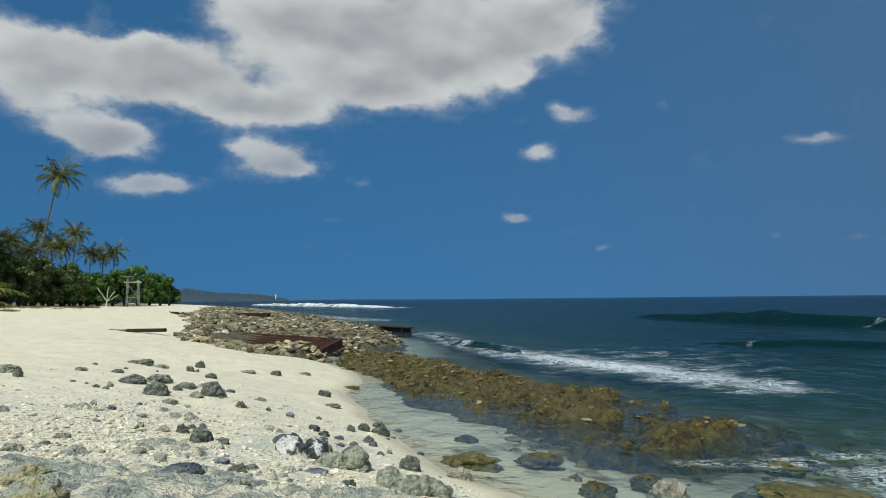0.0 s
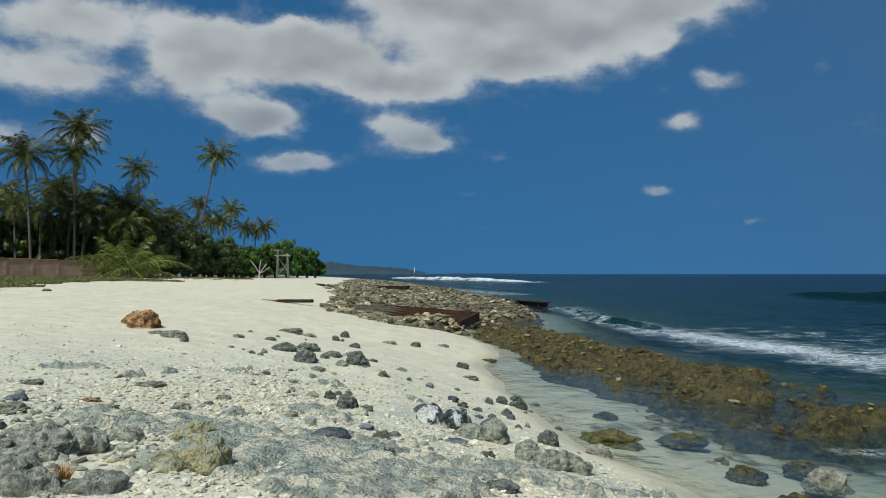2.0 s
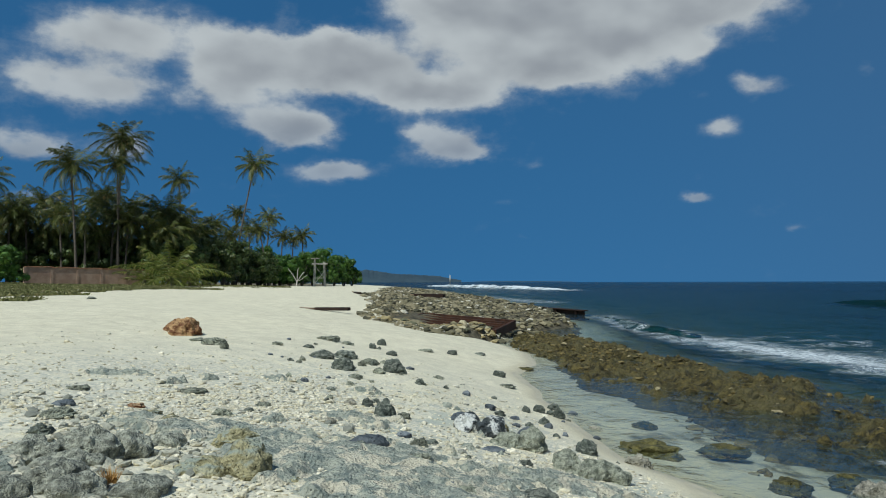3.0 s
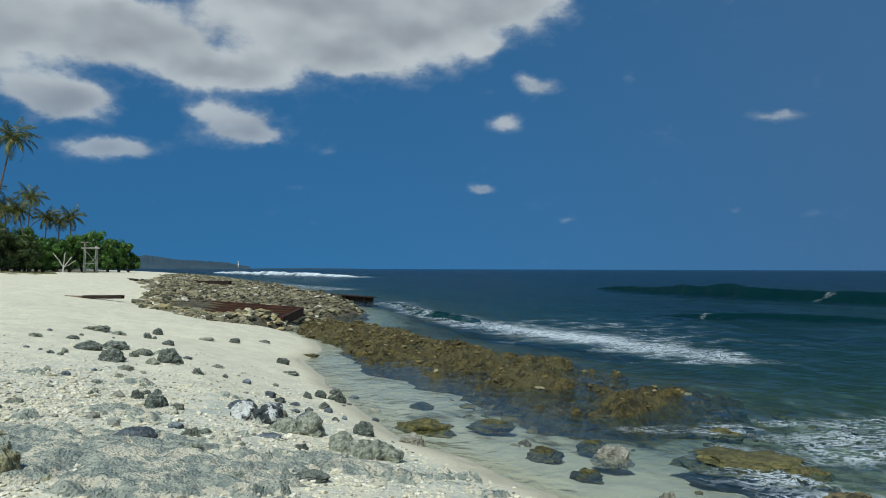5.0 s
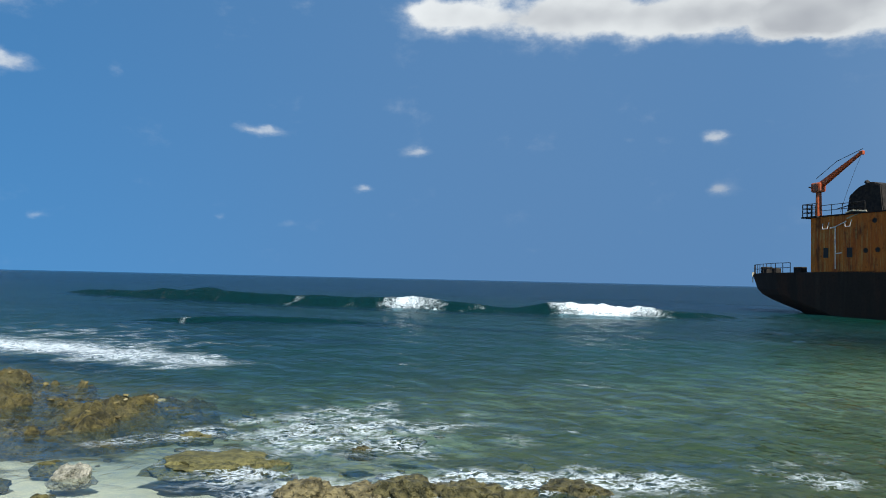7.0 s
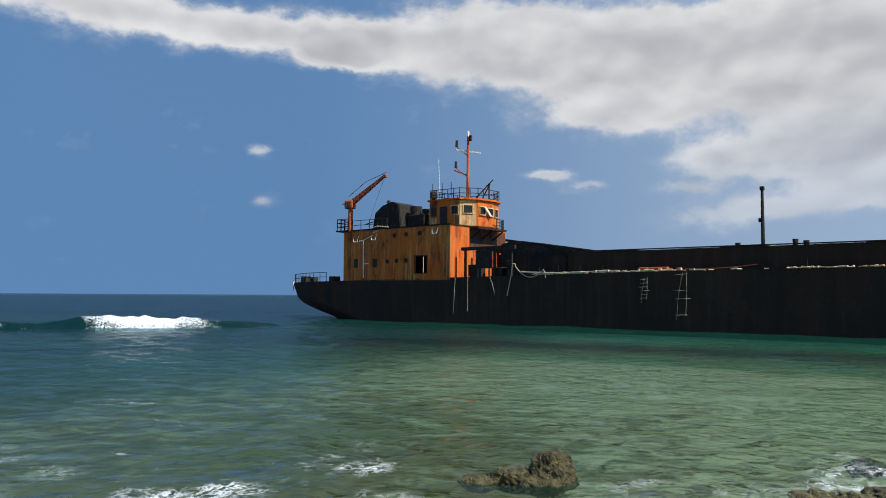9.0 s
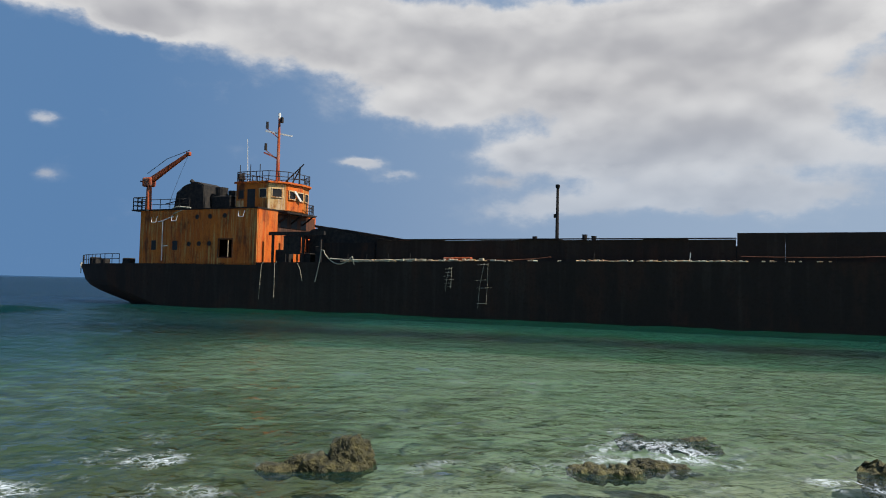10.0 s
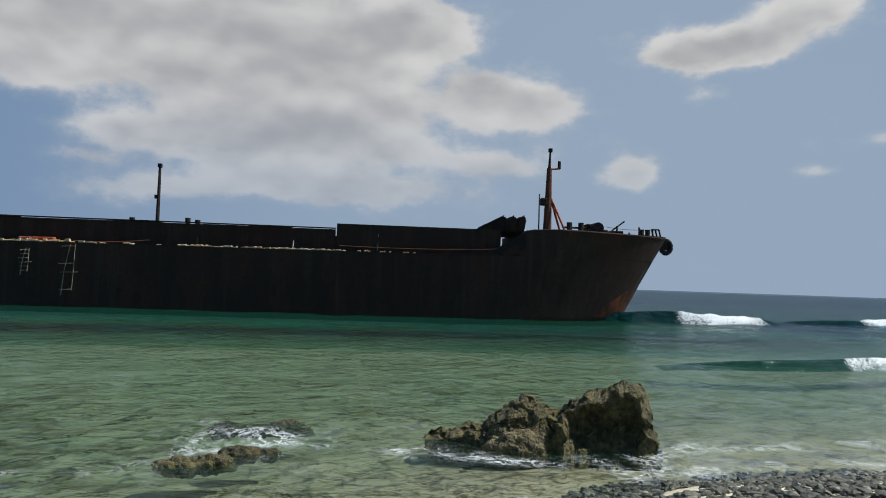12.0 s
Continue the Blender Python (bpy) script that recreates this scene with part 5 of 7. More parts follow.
def on_rubble(rng, n):
    x, y = rng.uniform(-42, 0, n * 8), 26 + rng.uniform(0, 1, n * 8) ** 1.7 * 108
    ok = (inside(x, y, RUBBLE) + 0.8 * fractal(x, y, 2, 2, 8) > 0.1) & ~((np.abs(x + 7.6) < 2.6) & (np.abs(y - 34.6 + (x + 7.6) * 0.17) < 2.5))
    x, y = x[ok][:n], y[ok][:n]
    return x, y, np.maximum(rubble_top(x, y), land(x, y))


def on_reef(rng, n):
    x, y = rng.uniform(-5, 7, n * 4), rng.uniform(12, 34, n * 4)
    ok = (inside(x, y, REEF) > 0.15) & (rng.uniform(0, 1, n * 4) < 0.15 + smooth(20, 27, y))
    x, y = x[ok][:n], y[ok][:n]
    return x, y, reef_top(x, y)


def south_beach(rng, n):
    x, y = rng.uniform(2.0, 8.6, n * 4), rng.uniform(-11, -4.0, n * 4)
    s = inland(x, y)
    ok = (s > -0.8) & (s < 3.5) & (fractal(x, y, 1.1, 4, 12) > -0.30)
    x, y = x[ok][:n], y[ok][:n]
    return x, y, land(x, y)


def pool_floor(rng, n):
    x, y = rng.uniform(-1, 14, n * 4), rng.uniform(-8, 16, n * 4)
    s = inland(x, y)
    ok = (y > 3.5) & (s < -0.8) & (s > -9) & (fractal(x, y, 2.0, 3, 19) > 0.15)
    x, y = x[ok][:n], y[ok][:n]
    return x, y, land(x, y)


scatter("coral_gravel", 52000, near_beach, lambda g, n: 0.009 + 0.027 * g.uniform(0, 1, n) ** 3, PEBBLES, "white and grey coral gravel strewn over the sand", "gravel", 1)
scatter("beach_cobbles", 1700, near_beach, lambda g, n: 0.026 + 0.040 * g.uniform(0, 1, n) ** 2, PEBBLES, "loose pale cobbles among the coral gravel", "pebbles", 2)
def broken_beach(rng, n):
    x, y = rng.uniform(-8, 1.5, n * 6), rng.uniform(3.4, 10.5, n * 6)
    w = np.clip(1.3 * blob(x, y, -3.9, 5.3, 1.6, 1.3) + 0.10 * blob(x, y, -3.0, 7.5, 3.4, 2.6), 0, 1) * smooth(-0.3, 0.6, fractal(x, y, 1.1, 3, 27)) * (inland(x, y) > 0.8)
    ok = rng.uniform(0, 1, n * 6) < w
    x, y = x[ok][:n], y[ok][:n]
    return x, y, land(x, y)


scatter("broken_rock", 2400, broken_beach, lambda g, n: 0.014 + 0.062 * g.uniform(0, 1, n) ** 2.6, BROKEN_ROCK, "broken grey-green limestone lumps on the upper beach", "rubble", 7, 0.3, 0.7)
scatter("coral_stones", 19000, on_rubble, lambda g, n: 0.045 + 0.20 * g.uniform(0, 1, n) ** 3.2, CORAL_BITS, "heaped tan and grey coral stones", "rubble", 3)
def round_hatch(rng, n):
    x, y = rng.uniform(-10.3, -4.8, n * 3), rng.uniform(29.4, 32.6, n * 3)
    ok = inside(x, y, RUBBLE) > -0.9
    x, y = x[ok][:n], y[ok][:n]
    return x, y, np.maximum(rubble_top(x, y), land(x, y))


scatter("tan_boulders", 230, round_hatch, lambda g, n: 0.10 + 0.22 * g.uniform(0, 1, n) ** 2, TAN_BITS, "yellow-tan boulders heaped before the rusted hatch", "rubble", 9)
scatter("reef_stones", 4200, on_reef, lambda g, n: 0.02 + 0.085 * g.uniform(0, 1, n) ** 2.5, REEF_BITS, "jagged brown lumps on the reef ledge", "rubble", 4, 0.35)
scatter("shore_stones", 10500, south_beach, lambda g, n: 0.014 + 0.075 * g.uniform(0, 1, n) ** 3, WET_BITS, "wet dark rubble at the water's edge", "rubble", 5)
scatter("seabed_stones", 420, pool_floor, lambda g, n: 0.05 + 0.16 * g.uniform(0, 1, n) ** 2, REEF_BITS, "algae-covered stones under the shallow water", "rubble", 6)

# ---- the stranded ship: x towards the bow, -y towards the beach ----
def sheer(u):
    return np.interp(u, [-46, -34, -20, 0, 25, 46], [3.8, 3.9, 4.1, 4.38, 4.5, 4.7])


def stern_end(z):
    return np.interp(z, [-1.2, 0.0, 0.7, 1.5, 2.2, 3.8], [-36.5, -38.2, -41.0, -43.9, -44.9, -45.7])


def bow_end(z):
    return np.interp(z, [-1.2, 0.0, 4.5, 6.6], [41.3, 42.1, 44.6, 45.8])


def half_beam(u, z):
    aft = np.clip((u - stern_end(z)) / 7.5, 0, 1) ** 0.5
    fore = np.clip((bow_end(z) - u) / np.interp(z, [-1.2, 0, 6.6], [11.5, 11, 9]), 0, 1) ** 0.62
    return 5.5 * np.minimum(np.minimum(0.18 + 0.82 * aft, 1), 0.02 + 0.98 * fore)


def loft(u0, u1, low, high, rows=9, cols=90, cap=True):
    """Plating of both sides between two heights, closed on top by a deck."""
    bm = bmesh.new()
    near, far = [], []
    for j in range(rows):
        w = j / (rows - 1)
        a, b = [], []
        for i in range(cols):
            k = i / (cols - 1)
            k = k + 0.35 * math.sin(2 * math.pi * k) / (2 * math.pi) * -1
            um = -45 + 90 * k if u0 is None else u0 + (u1 - u0) * k
            z = low(um) + (high(um) - low(um)) * w
            s, e = (stern_end(z), bow_end(z)) if u0 is None else (u0, bow_end(z))
            u = s + (e - s) * k
            h = float(half_beam(u, z))
            a.append(bm.verts.new((u, -h, z)))
            b.append(bm.verts.new((u, h, z)))
        near.append(a)
        far.append(b)
    for j in range(rows - 1):
        for i in range(cols - 1):
            bm.faces.new((near[j][i], near[j][i + 1], near[j + 1][i + 1], near[j + 1][i]))
            bm.faces.new((far[j][i + 1], far[j][i], far[j + 1][i], far[j + 1][i + 1]))
        bm.faces.new((near[j][0], near[j + 1][0], far[j + 1][0], far[j][0]))
        bm.faces.new((near[j][-1], far[j][-1], far[j + 1][-1], near[j + 1][-1]))
    if cap:
        for i in range(cols - 1):
            bm.faces.new((near[-1][i], near[-1][i + 1], far[-1][i + 1], far[-1][i]))
    return bm


def ring(outer, inner, depth, sides=16):
    """A flat ring of some depth, facing -y."""
    bm = bmesh.new()
    loops = []
    for r, y in ((outer, 0), (outer, -depth), (inner, -depth), (inner, 0)):
        loops.append([bm.verts.new((r * math.cos(2 * math.pi * i / sides), y, r * math.sin(2 * math.pi * i / sides))) for i in range(sides)])
    for a, b in zip(loops, loops[1:]):
        for i in range(sides):
            bm.faces.new((a[i], a[(i + 1) % sides], b[(i + 1) % sides], b[i]))
    return bm


def prism(plan, z0, z1):
    bm = bmesh.new()
    a, b = [bm.verts.new((x, y, z0)) for x, y in plan], [bm.verts.new((x, y, z1)) for x, y in plan]
    for i in range(len(plan)):
        k = (i + 1) % len(plan)
        bm.faces.new((a[i], a[k], b[k], b[i]))
    bm.faces.new(b)
    bm.faces.new(a[::-1])
    bmesh.ops.recalc_face_normals(bm, faces=bm.faces[:])
    return bm


def railing(ship, pts, high, gap, mat, levels=2, r=0.035):
    """Bars along a line, with each post a part of its own."""
    pts = [Vector(p) for p in pts]
    bm = bmesh.new()
    for k in range(levels):
        bm_path(bm, [p + Vector((0, 0, high * (k + 1) / levels)) for p in pts], r)
    bars = part("handrail", bm, mat, ship)
    me = from_bm("post", rod((0, 0, 0), (0, 0, high), r * 1.15, None, 6), mat)
    for a, b in zip(pts, pts[1:]):
        steps = max(1, round((b - a).length / gap))
        for i in range(steps + (b == pts[-1])):
            p = new("post", me)
            p.parent = bars
            p.location = a + (b - a) * i / steps


def window(ship, at, turn, w, h, rim, label="", thick=0.06):
    """A window with a proud frame and a dark pane, on a wall that faces -y before it is turned."""
    bm = bmesh.new()
    for x0, x1, z0, z1 in ((-w / 2 - 0.09, -w / 2, -h / 2 - 0.09, h / 2 + 0.09), (w / 2, w / 2 + 0.09, -h / 2 - 0.09, h / 2 + 0.09), (-w / 2, w / 2, h / 2, h / 2 + 0.09), (-w / 2, w / 2, -h / 2 - 0.09, -h / 2)):
        bm_box(bm, x0, x1, -thick, 0.02, z0, z1)
    fr = part("window_frame", bm, rim, ship, label)
    fr.matrix_local = pose(*at, 0, 0, turn)
    pane = part("pane", box(-w / 2, w / 2, -0.012, 0.01, -h / 2, h / 2), DARK_INSIDE, fr)
    return fr


def sagging(a, b, drop, n=9):
    a, b = Vector(a), Vector(b)
    return [a + (b - a) * (i / n) - Vector((0, 0, drop * 4 * (i / n) * (1 - i / n))) for i in range(n + 1)]


def wreck():
    t = thing("shipwreck", Matrix.Translation((63.36, -2.14, 0)) @ pose(0, 0, 0, 0, 0, -112.95),
              "black rust-streaked coaster stranded in the shallows, orange deckhouse aft", "ship")
    hull = part("hull", loft(None, None, lambda u: -0.4, sheer), HULL_STEEL, t, "black fire-scorched steel plating")
    part("forecastle", loft(33.4, 45.8, lambda u: float(sheer(u)) + 0.004, lambda u: 6.45 + 0.02 * (u - 33), 6, 40), HULL_STEEL, t, "raised black bow plating")
    # stem rust: a thin doubling plate on the lower bow
    bm = bmesh.new()
    grid = []
    for j in range(9):
        z = 0.25 + 2.1 * j / 8
        grid.append([bm.verts.new((u, -float(half_beam(u, z)) - 0.012, z)) for u in [bow_end(z) - 0.02 - (3.2 - 0.25 * j) * (1 - i / 10) for i in range(11)]])
    for a, b in zip(grid, grid[1:]):
        for i in range(10):
            bm.faces.new((a[i], a[i + 1], b[i + 1], b[i]))
    part("stem_plate", bm, BOW_RUST, hull, "red rusted plate at the foot of the bow")
    part("skeg", box(-38.9, -38.2, -0.25, 0.25, -0.8, 0.75), HULL_STEEL, hull)
    part("shoulder_plate", prism([(0, 0), (3.1, 0), (3.1, 2.0), (0.0, 0.05)], -5.49, -5.36), DECK_STEEL, t).matrix_local = Matrix.Translation((30.4, 0, 4.5)) @ pose(0, 0, 0, 90, 0, 0) @ Matrix.Translation((0, 0, 10.85))
    # broken pale edge of the gunwale
    rng, u = random.Random(4), -11.0
    while u < 26.0:
        w = rng.uniform(0.10, 0.45) if u < 8 else rng.uniform(0.07, 0.26)
        if (u < 3.0 or 9.0 < u < 20.5 or rng.random() < 0.35) and rng.random() < 0.92:
            high = rng.uniform(0.03, 0.20) if u < 3 else rng.uniform(0.03, 0.11)
            out = rng.uniform(0.0, 0.12)
            flake = part("edge_flake", box(0, w, -0.10, 0.10, 0, high, 0.012), PALE_STEEL if rng.random() < 0.6 else ROPE, hull)
            flake.matrix_local = pose(u, -5.50 + out, float(sheer(u)) + 0.012, rng.uniform(-14, 14), rng.uniform(-7, 7), rng.uniform(-12, 12))
        u += w
    bm = bmesh.new()
    for u in (-1.2, -0.3, 0.35):
        bm_box(bm, u - 0.45, u + 0.3, -5.4, -4.9, float(sheer(u)) + 0.02, float(sheer(u)) + 0.32, 0.05)
    part("deck_debris", bm, MAST_RUST, t, "orange rusted lumps on the deck edge")
    # hatch coaming, in plates
    for i in range(9):
        u0 = -8.4 + i * 3.12
        part("coaming_plate", box(u0, u0 + 3.114, -4.05, -3.95, 4.0, 6.10 + 0.02 * math.sin(i * 2.1)), HULL_STEEL, t)
    part("coaming_plate", box(-8.4, 19.7, 3.95, 4.05, 4.0, 6.08), DECK_STEEL, t)
    for i in range(4):
        u0 = 19.75 + i * 3.0
        part("coaming_plate", box(u0, u0 + 2.994, -4.07, -3.97, 4.0, 6.52), HULL_STEEL, t)
    part("hatch_cover", box(19.8, 31.7, -3.95, 4.0, 6.40, 6.50), DECK_STEEL, t)
    part("coaming_rail", box(-8.4, 19.7, -4.2, -3.9, 6.125, 6.20), DECK_STEEL, t)
    # folded hatch lids, standing slanted before the forecastle
    for i, u in enumerate((32.0, 32.75, 33.5)):
        outline = [(u - 2.3 + 0.75 * i, 6.42), (u - 0.35, 7.50 + 0.04 * i), (u + 0.08, 7.62 + 0.04 * i), (u + 0.30, 7.40 + 0.04 * i), (u + 0.10, 6.42)]
        lid = part("folded_lid", prism_side(outline, -3.5 + 0.1 * i, 3.2), DECK_STEEL, t)
        part("edge_bar", beam((u - 1.9 + 0.75 * i, -3.62, 6.62), (u + 0.02, -3.62, 7.62 + 0.04 * i), 0.10, 0.10), DECK_STEEL, lid)
    # light mast amidships and fittings on the coaming
    pole = part("light_mast", rod((5.95, 0, 6.0), (5.95, 0, 10.6), 0.15, 0.10, 10), SOOT, t, "thin blackened mast")
    part("lamp_head", box(5.80, 6.10, -0.16, 0.16, 10.55, 10.85, 0.04), SOOT, pole)
    part("lamp_head", box(5.66, 5.86, -0.12, 0.12, 8.15, 8.45, 0.03), SOOT, pole)
    part("foot", box(5.5, 6.4, -0.4, 0.4, 6.08, 6.38, 0.05), SOOT, pole)
    for u in (5.1, 9.0, 9.7):
        part("bollard", rod((u, -3.2, 6.0), (u, -3.2, 6.42 + 0.12 * (u == 9.0)), 0.16, 0.2, 10), SOOT, t)
    # deckhouse, with an open doorway in its side
    ytop = 8.92
    side = bmesh.new()
    bm_box(side, -33.5, -23.9, -5.5, -5.38, 3.9, ytop)
    bm_box(side, -22.4, -19.7, -5.5, -5.38, 3.9, ytop)
    bm_box(side, -23.9, -22.4, -5.5, -5.38, 6.15, ytop)
    bm_box(side, -23.9, -22.4, -5.5, -5.38, 3.9, 4.6)
    house = part("deckhouse_side", side, ORANGE_STEEL, t, "orange-brown rusted side wall with dark streaks")
    part("deckhouse_front", box(-19.82, -19.66, -5.38, 3.5, 3.9, ytop), LIT_ORANGE_STEEL, t, "orange rusted front wall with sunlight in its colour")
    part("deckhouse_side", box(-33.5, -19.83, 3.38, 3.5, 3.9, ytop), ORANGE_STEEL, t)
    part("deckhouse_back", box(-33.5, -33.38, -5.38, 3.38, 3.9, ytop), ORANGE_STEEL, t)
    part("deckhouse_roof", box(-33.6, -19.6, -5.6, 3.6, ytop + 0.004, ytop + 0.12), DECK_STEEL, t)
    part("inner_bulkhead", box(-33.3, -19.9, -2.6, -2.5, 3.9, ytop - 0.01), SOOT, t)
    part("door_frame", ring_frame(-23.9, -22.4, 4.6, 6.15), RED_RUST, house)
    bm = bm_box(bmesh.new(), -0.30, 0.30, -0.03, 0.03, 0.0, 1.45, 0.02)
    part("door", bm, PALE_STEEL, house, "pale bent door hanging half open").matrix_local = pose(-22.75, -5.60, 4.62, 0, 7, -50)
    porthole, hole = from_bm("porthole", ring(0.23, 0.17, 0.06), RED_RUST), from_bm("pane", rod((0, 0.0, 0), (0, -0.02, 0), 0.18, None, 16), DARK_INSIDE)
    for u, z in ((-26.5, 8.25), (-25.0, 8.28), (-23.3, 8.32), (-27.4, 5.75), (-26.2, 5.78), (-25.0, 5.8)):
        o = new("porthole", porthole)
        o.parent, o.location = house, (u, -5.50, z)
        g = new("porthole_glass", hole)
        g.parent, g.location = house, (u, -5.505, z)
    # dark plates on the wall stand in for the shade inside two vents
    for u, w, h in ((-32.0, 0.55, 0.9), (-29.4, 0.6, 0.85)):
        part("vent_opening", box(u, u + w, -5.53, -5.49, 5.2, 5.2 + h, 0.01), DARK_INSIDE, house)
    for u, z in ((-21.4, 8.4), (-31.7, 8.0), (-29.2, 8.1)):
        bm = bmesh.new()
        bm_path(bm, [(u - 0.35, -5.55, z + 0.3), (u - 0.3, -5.62, z - 0.2), (u + 0.22, -5.62, z - 0.2), (u + 0.36, -5.55, z + 0.38)], 0.034)
        part("pipe_hook", bm, WHITE_PAINT, house, "white bent pipe")
    bm = bmesh.new()
    bm_path(bm, [(-29.4, -5.56, 8.35), (-30.6, -5.58, 7.95), (-30.62, -5.57, 6.6), (-30.6, -5.57, 4.2)], 0.045)
    bm_path(bm, [(-30.6, -5.58, 7.92), (-31.2, -5.58, 7.85)], 0.05)
    bm_path(bm, [(-30.6, -5.58, 5.55), (-29.9, -5.58, 5.6)], 0.04)
    part("hanging_pipe", bm, WHITE_PAINT, house, "pale pipe down the wall")
    # gallery and dark framing before the deckhouse
    part("wing_deck", box(-19.6, -18.6, -2.6, 1.9, 8.72, 8.90), DECK_STEEL, t)
    for y in (-2.4, -0.6, 1.2):
        part("deck_bracket", beam((-19.6, y, 7.9), (-18.4, y, 8.7), 0.08, 0.14), DECK_STEEL, t)
    for y, w in ((-1.7, 1.0), (-0.1, 0.9), (1.4, 0.9)):
        part("front_window", box(-19.655, -19.62, y - w / 2, y + w / 2, 7.5, 8.35), DARK_INSIDE, t)
    part("soot_panel", box(-19.65, -19.63, -2.6, 3.3, 6.9, 8.7), RED_RUST, t, "scorched brown panel")
    railing(t, [(-19.6, 2.6, 8.95), (-18.8, 1.8, 8.95), (-18.8, 0.6, 8.95)], 0.9, 0.5, SOOT, 3)
    for u in (-18.6, -17.0, -15.4, -13.6):
        for y in (-4.6, -2.2, 0.6):
            part("gantry_post", box(u - 0.09, u + 0.09, y - 0.09, y + 0.09, 4.1, 6.55), SOOT, t)
    for y in (-4.6, -2.2, 0.6):
        part("gantry_beam", box(-19.0, -13.2, y - 0.14, y + 0.14, 6.56, 6.86), SOOT, t)
    for u, z in ((-18.6, 5.3), (-16.0, 5.0), (-14.4, 5.6)):
        part("dark_locker", box(u, u + 1.1, -4.2, -3.0, 4.1, z, 0.04), SOOT, t)
    part("gantry_back", box(-19.3, -13.3, 1.4, 1.5, 4.1, 6.5), SOOT, t)
    part("gantry_panel", box(-17.4, -15.6, -4.66, -4.60, 4.9, 6.5), SOOT, t)
    part("gantry_panel", box(-13.5, -8.5, -4.2, -4.1, 4.1, 5.9), DECK_STEEL, t)
    part("gantry_panel", box(-13.5, -8.5, 0.2, 0.3, 4.1, 6.3), DECK_STEEL, t)
    part("collapsed_hatch", prism_side([(-15.6, 4.1), (-15.6, 7.1), (-14.2, 7.35), (-7.6, 6.15), (-7.2, 4.1)], -3.4, 2.4), SOOT, t, "blackened collapsed hatch structure")
    for y in (-3.1, -0.6, 2.0):
        part("fallen_beam", beam((-15.2, y, 7.45), (-6.9, y - 0.4, 6.2), 0.20, 0.22), DECK_STEEL, t)
    part("broken_tip", beam((-7.6, -1.2, 6.32), (-6.0, -2.2, 6.2), 0.5, 0.18), MAST_RUST, t, "orange rusted beam end")
    # wheelhouse
    plan = [(-24.2, -3.0), (-20.6, -3.0), (-19.45, -1.7), (-19.2, 0.6), (-19.45, 1.9), (-20.6, 3.0), (-24.2, 3.0)]
    wh = part("wheelhouse", prism(plan, ytop + 0.125, 11.55), ORANGE_STEEL, t, "rusted orange wheelhouse")
    roof = [(x * 1.0 + (0.22 if x > -22 else -0.15), y * 1.06) for x, y in plan]
    part("wheelhouse_roof", prism(roof, 11.554, 11.72), LIT_ORANGE_STEEL, t)
    facet = math.degrees(math.atan2(1.3, 1.15))
    f1 = part("pale_facet", box(-0.80, 0.80, -0.03, 0.0, 9.1, 11.5), PALE_STEEL, wh, "corner panel of peeling pale paint")
    f1.matrix_local = pose(-20.03, -2.36, 0, 0, 0, facet)
    window(t, (-20.03 + 0.030, -2.36 - 0.03, 10.65), facet, 0.85, 0.72, PALE_STEEL, "pale window frame")
    front = part("front_panel", box(-1.08, 1.08, -0.03, 0.0, 9.1, 11.5), LIT_ORANGE_STEEL, wh)
    turn = math.degrees(math.atan2(2.3, 0.25))
    front.matrix_local = pose(-19.32, -0.55, 0, 0, 0, turn)
    window(t, (-19.27, -1.05, 10.55), turn, 0.75, 0.7, PALE_STEEL)
    window(t, (-19.18, 0.10, 10.5), turn, 0.75, 0.7, PALE_STEEL)
    part("hanging_panel", beam((-19.05, -0.9, 10.9), (-19.0, 0.0, 10.1), 0.06, 0.22), WHITE_PAINT, wh, "broken pale panel hanging across the window")
    window(t, (-19.30, 1.25, 10.5), math.degrees(math.atan2(1.3, -0.25)), 0.7, 0.7, PALE_STEEL)
    window(t, (-21.1, -3.0, 10.6), 0, 0.75, 0.75, PALE_STEEL)
    window(t, (-23.6, -3.0, 10.55), 0, 0.5, 0.7, RED_RUST)
    # dark plate on the solid wheelhouse stands in for a shaded door opening
    part("doorway", box(-22.9, -22.0, -3.03, -2.99, 9.1, 11.0, 0.01), DARK_INSIDE, wh)
    for x0, x1 in ((-24.1, -23.3),):
        part("peeling_panel", box(x0, x1, -3.04, -3.002, 9.1, 9.95), PALE_STEEL, wh)
    top = [(-24.2, -2.9, 11.72), (-20.6, -2.9, 11.72), (-19.4, -1.6, 11.72), (-19.2, 1.6, 11.72), (-20.6, 2.9, 11.72), (-24.2, 2.9, 11.72), (-24.2, -2.9, 11.72)]
    railing(t, top, 0.95, 0.75, SOOT, 2, 0.035)
    for x, y in ((-24.0, -2.8), (-22.8, -2.8), (-21.7, -2.8), (-23.4, 2.5)):
        part("tall_stanchion", rod((x, y, 11.72), (x, y, 13.35), 0.035, None, 6), SOOT, t)
    # main mast with crosstrees and lamps
    mast = part("mast", rod((-21.8, 0, 11.7), (-21.8, 0, 18.2), 0.20, 0.11, 10), MAST_RUST, t, "orange-red rusted mast")
    part("mast_head", rod((-21.8, 0, 18.2), (-21.8, 0, 18.75), 0.13, 0.12, 10), WHITE_PAINT, mast)
    part("lamp", box(-21.62, -21.38, -0.12, 0.12, 17.75, 18.3, 0.03), SOOT, mast)
    part("crosstree", beam((-23.1, -0.4, 17.0), (-20.6, 0.5, 16.5), 0.12, 0.14), WHITE_PAINT, mast, "pale crosstree")
    part("crosstree", beam((-23.2, -0.4, 14.9), (-21.8, 0, 14.3), 0.12, 0.14), MAST_RUST, mast)
